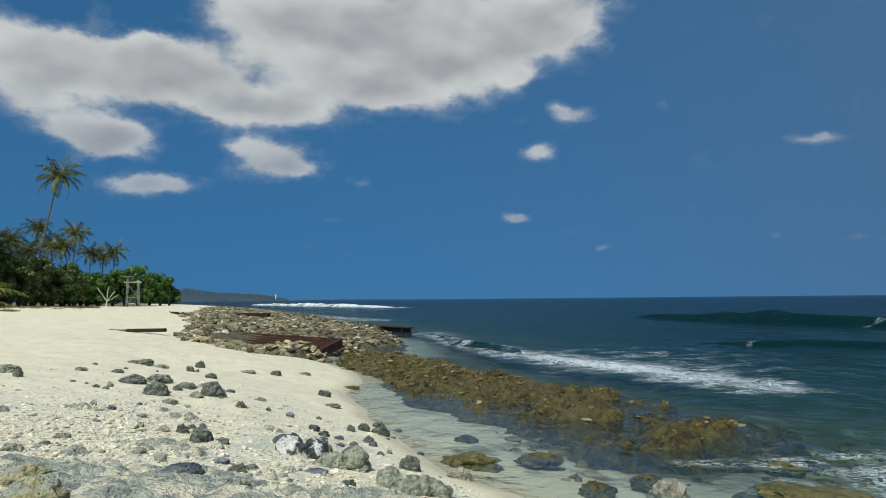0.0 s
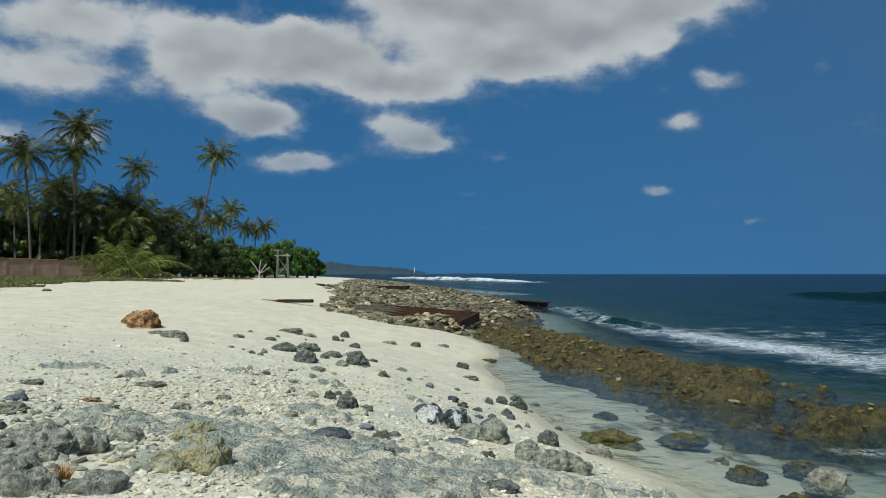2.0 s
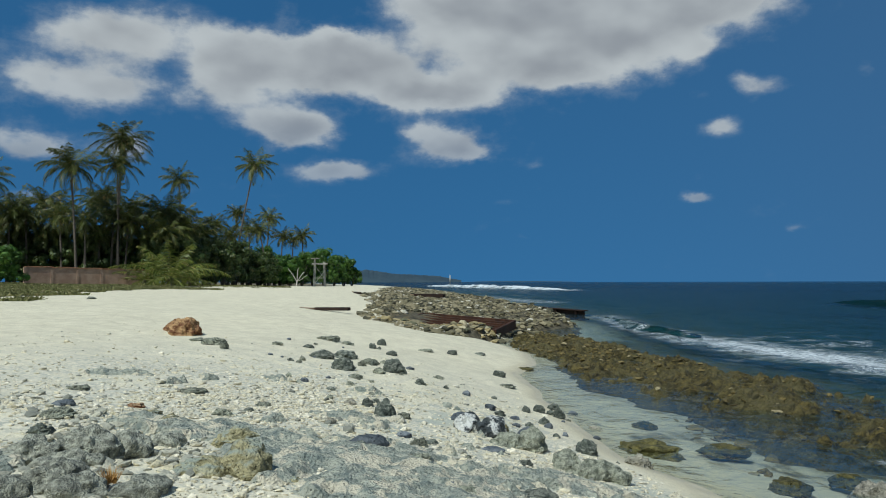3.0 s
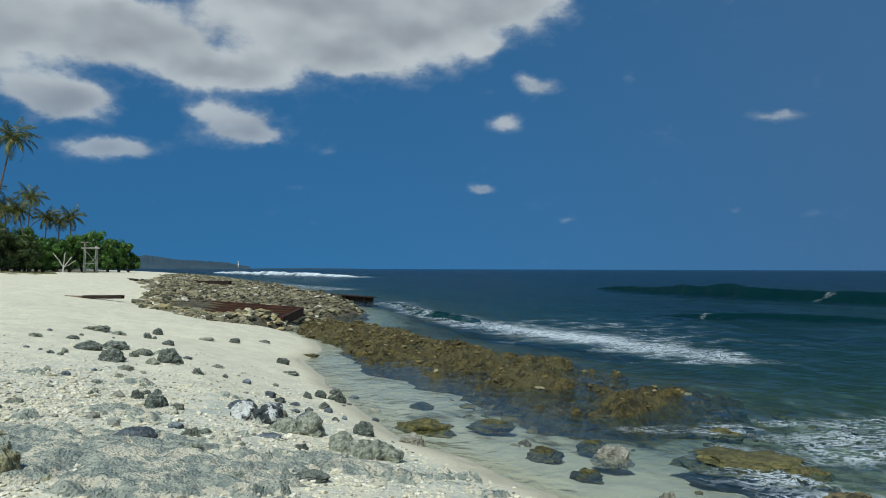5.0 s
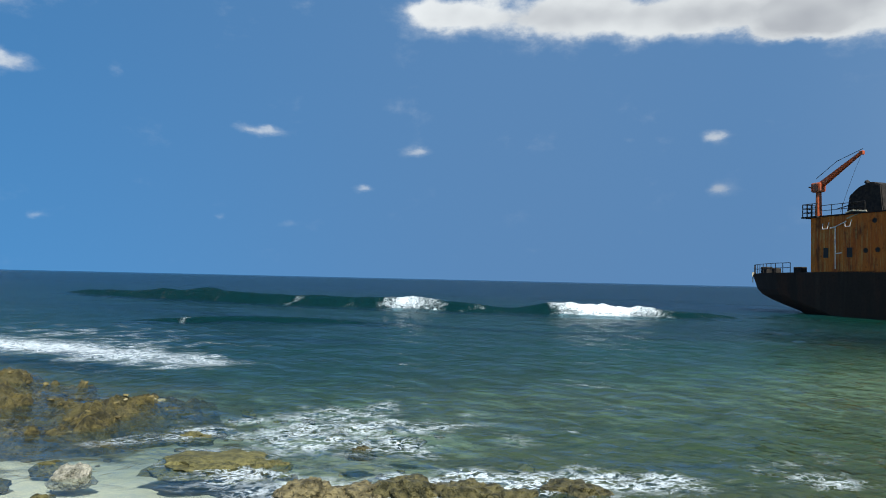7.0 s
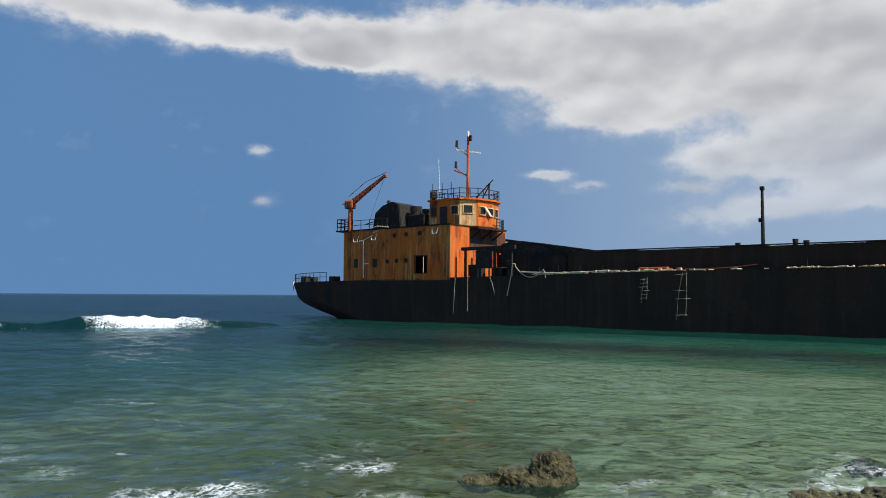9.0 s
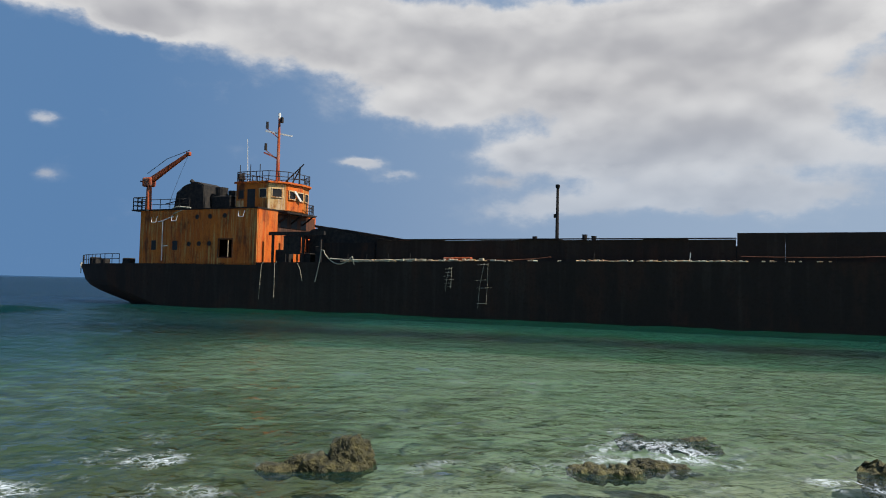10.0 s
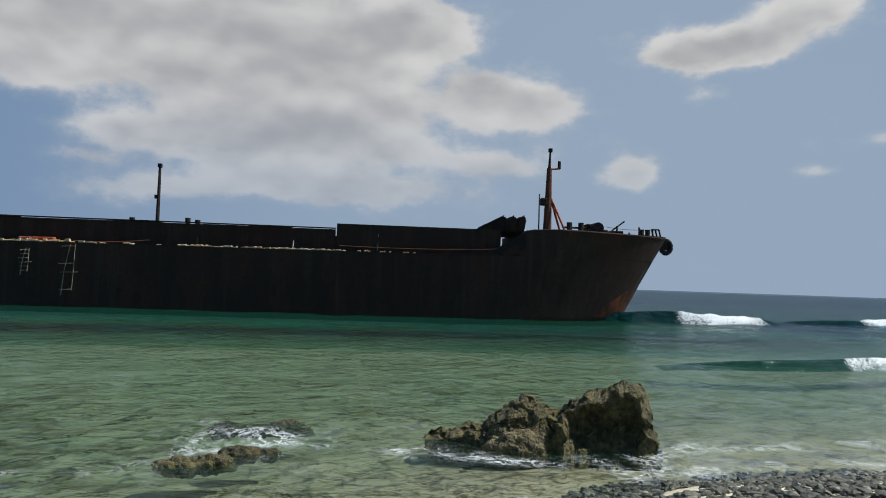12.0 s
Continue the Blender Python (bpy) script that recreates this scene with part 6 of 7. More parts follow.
    for x, z in ((-22.95, 17.25), (-23.05, 15.15)):
        part("lamp", rod((x, -0.35, z), (x, -0.35, z + 0.65), 0.15, 0.13, 10), SOOT, mast)
        part("bracket", beam((x, -0.35, z), (-21.8, 0, z - 1.0), 0.07, 0.07), MAST_RUST, mast)
    part("aerial", rod((-26.9, 2.0, 11.0), (-27.2, 2.0, 16.9), 0.05, 0.025, 6), WHITE_PAINT, t, "thin white whip aerial")
    a_frame = part("derrick_post", rod((-20.6, 1.9, 11.7), (-20.6, 1.9, 13.7), 0.09, 0.07, 8), SOOT, t)
    part("strut", rod((-22.6, 1.6, 11.8), (-20.2, 2.0, 14.0), 0.08, 0.06, 8), SOOT, a_frame)
    part("strut", rod((-21.6, 1.8, 11.8), (-20.5, 1.9, 13.6), 0.07, 0.06, 8), SOOT, a_frame)
    vent = part("vent_pipe", rod((-25.0, -1.4, 9.0), (-25.0, -1.4, 12.2), 0.28, 0.28, 12), SOOT, t)
    part("cowl", rod((-25.0, -1.4, 12.2), (-25.0, -1.4, 12.75), 0.42, 0.30, 12), SOOT, vent)
    # funnel and machinery casing
    fun = part("funnel", prism_side([(-32.4, 9.0), (-32.0, 11.0), (-31.0, 11.7), (-29.6, 12.05), (-28.6, 11.7), (-28.3, 9.0)], -2.6, 0.4), SOOT, t, "soot-black funnel casing")
    part("exhaust", rod((-30.6, -1.2, 11.6), (-31.4, -1.2, 12.35), 0.22, 0.2, 10), SOOT, fun)
    part("funnel_rail", beam((-33.3, -2.62, 9.9), (-31.0, -2.62, 10.3), 0.05, 0.08), SOOT, fun)
    part("casing", box(-28.2, -25.9, -1.8, 1.4, 9.0, 10.7, 0.15), SOOT, t)
    part("air_intake", rod((-27.5, -1.2, 10.6), (-27.5, -1.2, 11.5), 0.55, 0.62, 14), SOOT, t)
    part("air_intake", rod((-26.4, -0.9, 10.6), (-26.4, -0.9, 11.2), 0.42, 0.42, 14), SOOT, t)
    # stores crane on the aft corner
    crane = part("crane_post", rod((-33.1, -5.0, 8.9), (-33.1, -5.0, 11.6), 0.30, 0.24, 12), MAST_RUST, t, "red rusted crane post")
    part("turntable", box(-33.7, -32.6, -5.4, -4.6, 11.3, 12.2, 0.15), MAST_RUST, crane)
    part("jib", jib_beam((-33.2, -5.0, 11.75), (-28.4, -5.0, 14.25), 0.52, 0.24), MAST_RUST, crane, "orange-red crane jib")
    part("jib_head", box(-28.55, -28.1, -5.14, -4.86, 14.08, 14.42, 0.05), MAST_RUST, crane)
    bm = bmesh.new()
    bm_path(bm, [(-33.4, -5.0, 12.6), (-31.0, -5.0, 13.9), (-28.2, -5.0, 14.6)], 0.03)
    bm_path(bm, [(-33.8, -5.0, 11.8), (-34.3, -5.0, 11.9)], 0.06)
    part("jib_stay", bm, SOOT, crane)
    bm = bmesh.new()
    bm_path(bm, sagging((-28.4, -5.0, 14.0), (-30.6, -5.0, 9.3), -0.2, 6), 0.018, 4)
    part("hoist_wire", bm, SOOT, crane)
    part("platform", box(-34.3, -32.4, -5.9, -4.2, 8.90, 9.03), SOOT, crane)
    railing(t, [(-34.2, -5.8, 9.03), (-32.5, -5.8, 9.03)], 1.15, 0.55, SOOT, 3, 0.04)
    railing(t, [(-34.2, -5.8, 9.03), (-34.2, -4.3, 9.03)], 1.15, 0.5, SOOT, 3, 0.04)
    railing(t, [(-32.4, -5.4, 9.03), (-27.6, -5.4, 9.03)], 0.95, 1.1, SOOT, 2, 0.03)
    bm = bmesh.new()
    bm_path(bm, [(-29.6, -5.45, 9.1), (-28.9, -5.5, 9.25), (-27.4, -5.45, 9.12), (-28.6, -5.45, 8.85), (-29.4, -5.5, 8.6)], 0.06)
    part("coiled_rope", bm, ROPE, t, "pale rope draped over the roof edge")
    # stern deck
    curve = [(u, -float(half_beam(u, 3.5)) + 0.12, float(sheer(u))) for u in (-36.2, -38.2, -40.2, -42.0, -43.6, -44.8)]
    railing(t, curve, 0.95, 0.9, SOOT, 2, 0.03)
    for u, w, h in ((-42.8, 0.9, 0.75), (-41.2, 0.5, 0.6), (-38.2, 1.0, 0.7)):
        part("stern_bollard", box(u, u + w, -3.2, -2.4, 3.8, 3.8 + h, 0.08), SOOT, t)
    bm = bmesh.new()
    bm_path(bm, [(-43.9, -3.3, 3.95), (-43.6, -3.5, 3.4), (-43.5, -3.6, 2.9)], 0.05)
    bm_path(bm, [(-44.8, -2.4, 4.0), (-44.7, -2.6, 3.3)], 0.05)
    part("hanging_rope", bm, ROPE, t, "pale rope ends over the stern")
    # ropes and ladders on the ship's side
    y = -5.58
    for u0, u1, z0, z1 in ((-19.0, -19.2, 4.1, 0.9), (-17.6, -17.6, 4.15, 1.1), (-15.2, -14.7, 4.15, 2.6)):
        bm = bmesh.new()
        bm_path(bm, [(u0, -5.3, z0 + 0.05), (u0, y, z0 - 0.1), ((u0 + u1) / 2, y, (z0 + z1) / 2 + 0.2), (u1, y, z1)], 0.018, 5)
        part("hanging_rope", bm, ROPE, t, "frayed rope hanging down the hull")
    bm = bmesh.new()
    bm_path(bm, [(-13.4, y, 2.5), (-13.0, y, 4.2), (-12.85, y, 5.2), (-12.6, y, 5.2)] + sagging((-12.5, y, 4.9), (-9.8, y, 4.7), 0.75) + [(-9.6, y, 4.0)], 0.038, 6)
    part("draped_rope", bm, ROPE, t, "thick pale mooring rope draped over the side")
    bm = bmesh.new()
    bm_path(bm, sagging((-12.0, y, 4.5), (-4.0, -5.5, 4.5), 0.12), 0.05, 6)
    part("draped_rope", bm, ROPE, t)
    for u, z0, z1, w in ((1.75, 0.8, 4.25, 0.34), (-1.1, 2.0, 3.9, 0.22)):
        bm = bmesh.new()
        bm_path(bm, [(u - w, y, z0), (u - w * 0.6, y, (z0 + z1) / 2), (u + w * 0.4, y, z1)], 0.012, 5)
        bm_path(bm, [(u + w, y, z0 + 0.3), (u + w * 1.2, y, (z0 + z1) / 2), (u + w * 1.3, y, z1)], 0.012, 5)
        lad = part("rope_ladder", bm, ROPE, t, "torn rope ladder hanging down the hull")
        for i in range(6):
            z = z0 + 0.35 + (z1 - z0 - 0.5) * i / 5.0
            if i in (0, 2, 3, 5) or w < 0.3:
                part("rung", rod((u - w * (1.3 + 0.5 * (i == 3)), y - 0.01, z), (u + w * (1.3 + 0.8 * (i == 2)), y - 0.01, z + 0.05), 0.012, None, 5), ROPE, lad)
    bm = bmesh.new()
    bm_path(bm, sagging((2.0, -5.45, 4.5), (7.0, -5.2, 4.75), 0.1), 0.035, 5)
    part("deck_pipe", bm, RED_RUST, t, "thin rusted pipe along the deck edge")
    bm = bmesh.new()
    bm_path(bm, sagging((20, -4.3, 4.9), (33.0, -4.6, 5.15), 0.15), 0.035, 5)
    part("deck_pipe", bm, RED_RUST, t, "thin rusted pipe along the deck edge")
    for u in (-10.4, -8.6, -6.6, -4.6, 10.2, 16.8):
        part("stanchion", rod((u, -5.35, float(sheer(u))), (u + 0.05, -5.35, float(sheer(u)) + 0.65), 0.03, None, 5), SOOT if u < 16 else WHITE_PAINT, t)
    # foremast and gear on the forecastle
    z = 6.5
    fm = part("foremast", rod((36.1, 0, z), (36.15, 0, 11.9), 0.36, 0.20, 12), RED_RUST, t, "tapered red-brown rusted foremast")
    part("topmast", rod((36.15, 0, 11.9), (36.2, 0, 13.4), 0.12, 0.07, 8), SOOT, fm)
    part("masthead_lamp", box(36.05, 36.35, -0.15, 0.15, 13.2, 13.5, 0.03), SOOT, fm)
    part("crosstree", beam((36.1, 0, 11.8), (37.0, 0, 11.9), 0.12, 0.12), MAST_RUST, fm)
    part("lamp", rod((36.95, 0, 11.9), (36.95, 0, 12.5), 0.14, 0.12, 8), SOOT, fm)
    part("mast_collar", box(35.5, 36.0, -0.3, 0.3, 8.9, 9.5, 0.08), SOOT, fm)
    for y1 in (-0.9, 0.9):
        part("mast_leg", rod((36.3, 0, 9.6), (37.5, y1, z), 0.09, 0.09, 8), MAST_RUST, fm)
    part("thin_pole", rod((35.2, -1.0, z), (35.2, -1.0, 9.7), 0.06, 0.05, 6), SOOT, t)
    part("mast_house", box(34.4, 36.9, -1.6, 1.6, z - 0.05, z + 0.32, 0.1), SOOT, t)
    for u in (37.5, 38.4):
        part("mooring_bitt", rod((u, -1.6, z), (u, -1.6, z + 1.0), 0.20, 0.22, 10), SOOT, t)
    part("bitt_bar", rod((37.1, -1.6, z + 0.6), (38.8, -1.6, z + 0.6), 0.08, None, 8), SOOT, t)
    wl = part("windlass", box(38.9, 40.6, -1.6, 1.6, z, z + 0.55, 0.08), SOOT, t, "blackened anchor windlass")
    for y1 in (-1.9, -0.6, 0.7):
        part("drum", rod((39.7, y1, z + 0.62), (39.7, y1 + 0.9, z + 0.62), 0.46, None, 14), SOOT, wl)
    part("gear_case", box(39.0, 39.6, -1.1, -0.2, z + 0.5, z + 1.0, 0.1), SOOT, wl)
    part("hatch_box", box(41.0, 42.0, -1.0, 0.2, z, z + 0.55, 0.05), SOOT, t)
    part("davit_arm", rod((41.1, -0.6, z + 0.5), (42.2, -0.6, z + 1.35), 0.06, None, 6), SOOT, t)
    part("davit_post", rod((41.6, -0.6, z), (41.6, -0.6, z + 0.95), 0.07, None, 6), SOOT, t)
    for u, h in ((42.5, 0.45), (43.3, 0.9), (44.4, 0.8)):
        part("fairlead_post", rod((u, -0.9, z), (u, -0.9, z + h), 0.07, None, 6), SOOT, t)
    for u in (43.6, 44.1):
        part("mooring_bitt", rod((u, -0.6, z), (u, -0.6, z + 0.75), 0.18, 0.2, 10), SOOT, t)
    for u in (44.7, 45.0, 45.3):
        part("bow_rail_post", rod((u, -0.4, z), (u - 0.2, -0.4, z + 0.8), 0.07, None, 6), SOOT, t)
    part("bow_rail", rod((44.5, -0.4, z + 0.8), (45.1, -0.4, z + 0.8), 0.06, None, 6), SOOT, t)
    bm = bmesh.new()
    bm_path(bm, sagging((40.5, -1.2, z + 0.8), (44.3, -0.9, z + 0.75), 0.12), 0.02, 5)
    part("bow_wire", bm, SOOT, t)
    bm = bmesh.new()
    bm_path(bm, [(34.0, -4.6, z + 0.02)] + [(u, -float(half_beam(u, 6.5)) + 0.02, z + 0.05) for u in (36, 38, 40, 42, 43.5, 44.8, 45.6)], 0.09, 8)
    part("bow_rim", bm, HULL_STEEL, t)
    bm = bmesh.new()
    bm_path(bm, [(45.75 + 0.42 * math.sin(a), -0.25, 5.95 + 0.5 * math.cos(a)) for a in [k * math.pi / 6 for k in range(13)]], 0.20, 10)
    part("bow_fender", bm, RUBBER, t, "black rubber fender hung at the bow")
    part("fender_block", box(45.3, 46.0, -0.3, 0.3, 5.7, 6.45, 0.1), SOOT, t)
    return t


def ring_frame(x0, x1, z0, z1):
    bm = bmesh.new()
    for a, b, c, d in ((x0 - 0.1, x0, z0 - 0.1, z1 + 0.1), (x1, x1 + 0.1, z0 - 0.1, z1 + 0.1), (x0, x1, z1, z1 + 0.1), (x0, x1, z0 - 0.1, z0)):
        bm_box(bm, a, b, -5.54, -5.503, c, d)
    return bm


def prism_side(outline, y0, y1):
    """A solid with its outline seen from the side."""
    bm = bmesh.new()
    a, b = [bm.verts.new((x, y0, z)) for x, z in outline], [bm.verts.new((x, y1, z)) for x, z in outline]
    for i in range(len(outline)):
        k = (i + 1) % len(outline)
        bm.faces.new((a[i], b[i], b[k], a[k]))
    bm.faces.new(a)
    bm.faces.new(b[::-1])
    bmesh.ops.recalc_face_normals(bm, faces=bm.faces[:])
    bmesh.ops.bevel(bm, geom=bm.edges[:], offset=0.08, segments=2, affect="EDGES")
    return bm


def jib_beam(a, b, big, small):
    """A tapered box beam."""
    bm = beam(a, b, big * 0.8, big)
    mid, far = Vector(a), Vector(b)
    for v in bm.verts:
        if (v.co - far).length < (v.co - mid).length:
            v.co = far + (v.co - far) * (small / big)
    return bm


wreck()

# ---- trees, wall and distance ----
def spot(bearing, away):
    a = radians(bearing)
    return -away * math.sin(a), away * math.cos(a)


def floor_z(x, y):
    return float(land(np.array([x]), np.array([y]), False)[0])


def frond(rng, length, rise, droop, turn, curl, width=0.80):
    """Triangles of one palm frond: an arched rib with two rows of hanging leaflets."""
    verts, faces = [], []
    n = 24
    pts, a = [], rise
    p = Vector((0.12, 0, 0))
    step = length / n
    for i in range(n + 1):
        pts.append(p.copy())
        p = p + Vector((math.cos(a), 0, math.sin(a))) * step
        a -= droop / n * (0.5 + 1.3 * i / n)
    side = Vector((0, 1, 0))
    for i in range(n):
        r = 0.045 * (1 - i / n) + 0.008
        k = len(verts)
        for q in (pts[i], pts[i + 1]):
            verts += [q + side * r, q - side * r, q + Vector((0, 0, r * 1.5))]
        faces += [(k, k + 3, k + 5, k + 2), (k + 1, k + 2, k + 5, k + 4), (k, k + 1, k + 4, k + 3)]
    for i in range(2, n):
        t = i / n
        ll = width * (math.sin(math.pi * min(1, 0.12 + t * 0.86)) ** 0.7) * rng.uniform(0.8, 1.1)
        fwd = (pts[i] - pts[i - 1]).normalized()
        for s in (-1, 1):
            hang = rng.uniform(0.3, 1.0) + 0.35 * t
            d = (side * s * 0.8 + fwd * (0.45 + 0.5 * t) + Vector((0, 0, -hang + 0.25))).normalized()
            w = fwd * 0.05
            k = len(verts)
            q = pts[i] + d * ll * 0.55 + Vector((0, 0, 0.02))
            e = pts[i] + d * ll + Vector((0, 0, -0.25 * ll * hang))
            verts += [pts[i] - w * 0.5, pts[i] + w * 0.5, q + w * 0.75, e, q - w * 0.75]
            faces.append((k, k + 1, k + 2, k + 3, k + 4))
    m = Matrix.Rotation(turn, 3, "Z") @ Matrix.Rotation(curl, 3, "X")
    return [m @ v for v in verts], faces


def crown_mesh(seed, count_, length, spread=(0.2, 1.35), mat=None):
    rng = random.Random(seed)
    verts, faces = [], []
    for i in range(count_):
        k = i / count_
        rise = spread[1] - (spread[1] - spread[0] + 1.15) * k + rng.uniform(-0.12, 0.12)
        v, f = frond(rng, length * rng.uniform(0.82, 1.1) * (0.85 + 0.2 * math.sin(math.pi * k)), rise, rng.uniform(0.7, 1.35) * (0.8 + 0.5 * k), i * 2.399 + rng.uniform(-0.25, 0.25), rng.uniform(-0.3, 0.3))
        o = len(verts)
        verts += v
        faces += [tuple(j + o for j in q) for q in f]
    me = bpy.data.meshes.new("crown")
    me.from_pydata([tuple(v) for v in verts], [], faces)
    me.materials.append(mat or FROND)
    return me


CROWNS = [crown_mesh(s, n, 3.5) for s, n in ((1, 30), (2, 26), (3, 33), (4, 24))]
YOUNG = [crown_mesh(s, n, 4.6, (0.35, 1.45), YOUNG_FROND) for s, n in ((11, 22), (12, 18))]


def trunk_bm(high, lean, r0=0.17, r1=0.10, bow=0.5):
    """A palm stem: ringed, swollen at its foot, leaning and then curving up."""
    bm = bmesh.new()
    rows, n = 22, 9
    loops = []
    for i in range(rows + 1):
        k = i / rows
        x = lean * (k ** 1.5 * (1 - bow) + k * bow)
        r = (r1 + (r0 - r1) * (1 - k) + 0.16 * math.exp(-k * 16)) * (1.05 if i % 2 else 0.96)
        loops.append([bm.verts.new((x + r * math.cos(2 * math.pi * j / n), r * math.sin(2 * math.pi * j / n), high * k)) for j in range(n)])
    for a, b in zip(loops, loops[1:]):
        for j in range(n):
            bm.faces.new((a[j], a[(j + 1) % n], b[(j + 1) % n], b[j]))
    bm.faces.new(loops[-1])
    return bm


palm_count = 0


def palm(bearing, away, top, lean=1.0, lean_to=0.0, size=1.0, label="tall coconut palm with a ragged green crown", nuts=True):
    """A palm whose crown stands at the height top over the sea."""
    global palm_count
    palm_count += 1
    x, y = spot(bearing, away)
    z = floor_z(x, y)
    t = thing("palm_tree", pose(x, y, z - 0.1, 0, 0, lean_to), label, "palm tree", "palms behind the beach")
    part("trunk", trunk_bm(top - z, lean), BARK, t, "", True)
    c = new("crown", CROWNS[palm_count % 4])
    c.parent = t
    c.matrix_local = Matrix.Translation((lean, 0, top - z)) @ pose(0, 0, 0, 0, 0, palm_count * 77) @ Matrix.Scale(size, 4)
    if nuts:
        bm = bmesh.new()
        rng = random.Random(palm_count)
        for i in range(9):
            a = rng.uniform(0, 6.28)
            s = bmesh.ops.create_icosphere(bm, subdivisions=1, radius=0.17)
            bmesh.ops.translate(bm, verts=s["verts"], vec=(lean + 0.32 * math.cos(a), 0.32 * math.sin(a), top - z - rng.uniform(0.15, 0.55)))
        part("coconuts", bm, COCONUT, t, "cluster of yellow-brown coconuts", True)
    return t


def young_palm(bearing, away, size, label):
    x, y = spot(bearing, away)
    t = thing("young_palm", pose(x, y, floor_z(x, y) - 0.05, 0, 0, bearing * 31), label, "palm tree")
    part("trunk", trunk_bm(0.9 * size, 0.1, 0.3, 0.24), BARK, t, "", True)
    c = new("crown", YOUNG[int(bearing) % 2])
    c.parent = t
    c.matrix_local = Matrix.Translation((0.1, 0, 0.8 * size)) @ Matrix.Scale(size, 4)


def leafy(seed, wide, tall, n, leaf, mat, gaps=0.35):
    """A crown of many small leaves gathered in clumps round a few limbs."""
    rng = np.random.default_rng(seed)
    clumps = 64
    a, k = rng.uniform(0, 2 * np.pi, clumps), rng.uniform(0.05, 1, clumps)
    rad = wide / 2 * np.sqrt(rng.uniform(0.02, 1, clumps)) * np.sqrt(1 - (k * 0.93) ** 2.2)
    cx, cy, cz = rad * np.cos(a), rad * np.sin(a), tall * (0.12 + 0.80 * k)
    cr = rng.uniform(0.35, 1.0, clumps) * wide * 0.125
    which = rng.integers(0, clumps, n)
    d = rng.normal(0, 1, (n, 3))
    d /= np.linalg.norm(d, axis=1)[:, None]
    r = cr[which] * rng.uniform(0.72, 1.06, n)
    p = np.stack([cx[which], cy[which], cz[which]], 1) + d * r[:, None] * np.array([1.0, 1.0, 0.72])
    p[:, 2] = np.maximum(p[:, 2], 0.06)
    u = np.cross(d, rng.normal(0, 1, (n, 3)))
    u /= np.linalg.norm(u, axis=1)[:, None] + 1e-9
    w = np.cross(d, u) + d * rng.uniform(-0.6, 0.6, (n, 1))
    s = leaf * rng.uniform(0.6, 1.3, (n, 1))
    v = np.stack([p - u * s * 0.5, p + w * s * 0.32, p + u * s * 0.5, p - w * s * 0.32], 1).reshape(-1, 3)
    me = bpy.data.meshes.new("crown")
    me.from_pydata(v.tolist(), [], (np.arange(n * 4).reshape(-1, 4)).tolist())
    me.materials.append(mat)
    return me


BUSHES = [leafy(21, 7.0, 5.0, 9000, 0.26, LEAF), leafy(22, 6.0, 4.2, 8000, 0.26, LEAF), leafy(23, 7.5, 5.6, 9000, 0.27, DARK_LEAF), leafy(24, 6.4, 4.8, 8000, 0.27, DARK_LEAF)]
bush_count = 0


def bush(bearing, away, size, kind_, high=1.0, label=""):
    global bush_count
    bush_count += 1
    x, y = spot(bearing, away)
    t = thing("shrub", pose(x, y, floor_z(x, y) - 0.1, 0, 0, bush_count * 53), label or ("bright green leafy shoreline tree" if kind_ < 2 else "dense dark green undergrowth behind the beach"), "tree")
    bm = bmesh.new()
    rng = random.Random(bush_count)
    for i in range(5):
        a = i * 1.25 + rng.uniform(-0.3, 0.3)
        m1 = (0.5 * size * math.cos(a), 0.5 * size * math.sin(a), 1.2 * size * high)
        bm_rod(bm, (0.1 * math.cos(a), 0.1 * math.sin(a), 0), m1, 0.11 * size, 0.07 * size, 6)
        bm_rod(bm, m1, (1.7 * size * math.cos(a + 0.3), 1.7 * size * math.sin(a + 0.3), 3.0 * size * high), 0.07 * size, 0.03 * size, 6)
    part("trunk", bm, BARK, t)
    c = new("crown", BUSHES[kind_])
    c.parent = t
    c.matrix_local = Matrix.Diagonal((size, size, size * high, 1))


def far_top(bearing, away, el):
    return 2.5 + away * math.tan(radians(el))


# the palms that stand clear of the woods, then those among them
palm(28.6, 122, far_top(27.2, 122, 8.6), 3.2, 27, 1.12, "tall leaning coconut palm standing clear of the woods")
palm(36.4, 104, far_top(36.3, 104, 9.9), 0.4, 0, 1.2, "tallest coconut palm with a drooping double crown")
palm(36.3, 103, far_top(36.4, 103, 8.3), 0.3, 200, 1.15)
palm(38.9, 101, far_top(38.8, 101, 8.0), 1.0, 190, 1.25)
palm(32.0, 112, far_top(31.9, 112, 7.4), -0.8, 10, 0.95)
palm(28.5, 150, far_top(28.5, 150, 5.1), 0.6, 60, 0.8, "smaller coconut palm rising over the treetops")
palm(26.3, 140, far_top(26.2, 140, 4.8), 0.8, 30, 0.92)
palm(26.0, 128, far_top(27.0, 128, 3.9), -1.8, 0, 0.85, "leaning young coconut palm at the edge of the sand", False)
palm(23.6, 158, far_top(23.5, 158, 3.5), 0.5, 100, 0.95)
palm(25.2, 150, far_top(25.2, 150, 3.4), 0.5, 10, 0.85)
palm(24.4, 160, far_top(24.4, 160, 3.2), 0.5, 10, 0.8)
palm(41.3, 112, far_top(41.3, 112, 5.4), 0.7, 50, 1.0)
palm(42.6, 110, far_top(42.6, 110, 5.2), 0.7, 140, 1.0)
palm(44.6, 104, far_top(44.3, 104, 6.9), 0.7, 140, 1.1)
palm(40.0, 114, far_top(40.0, 114, 5.3), 0.7, 250, 0.95)
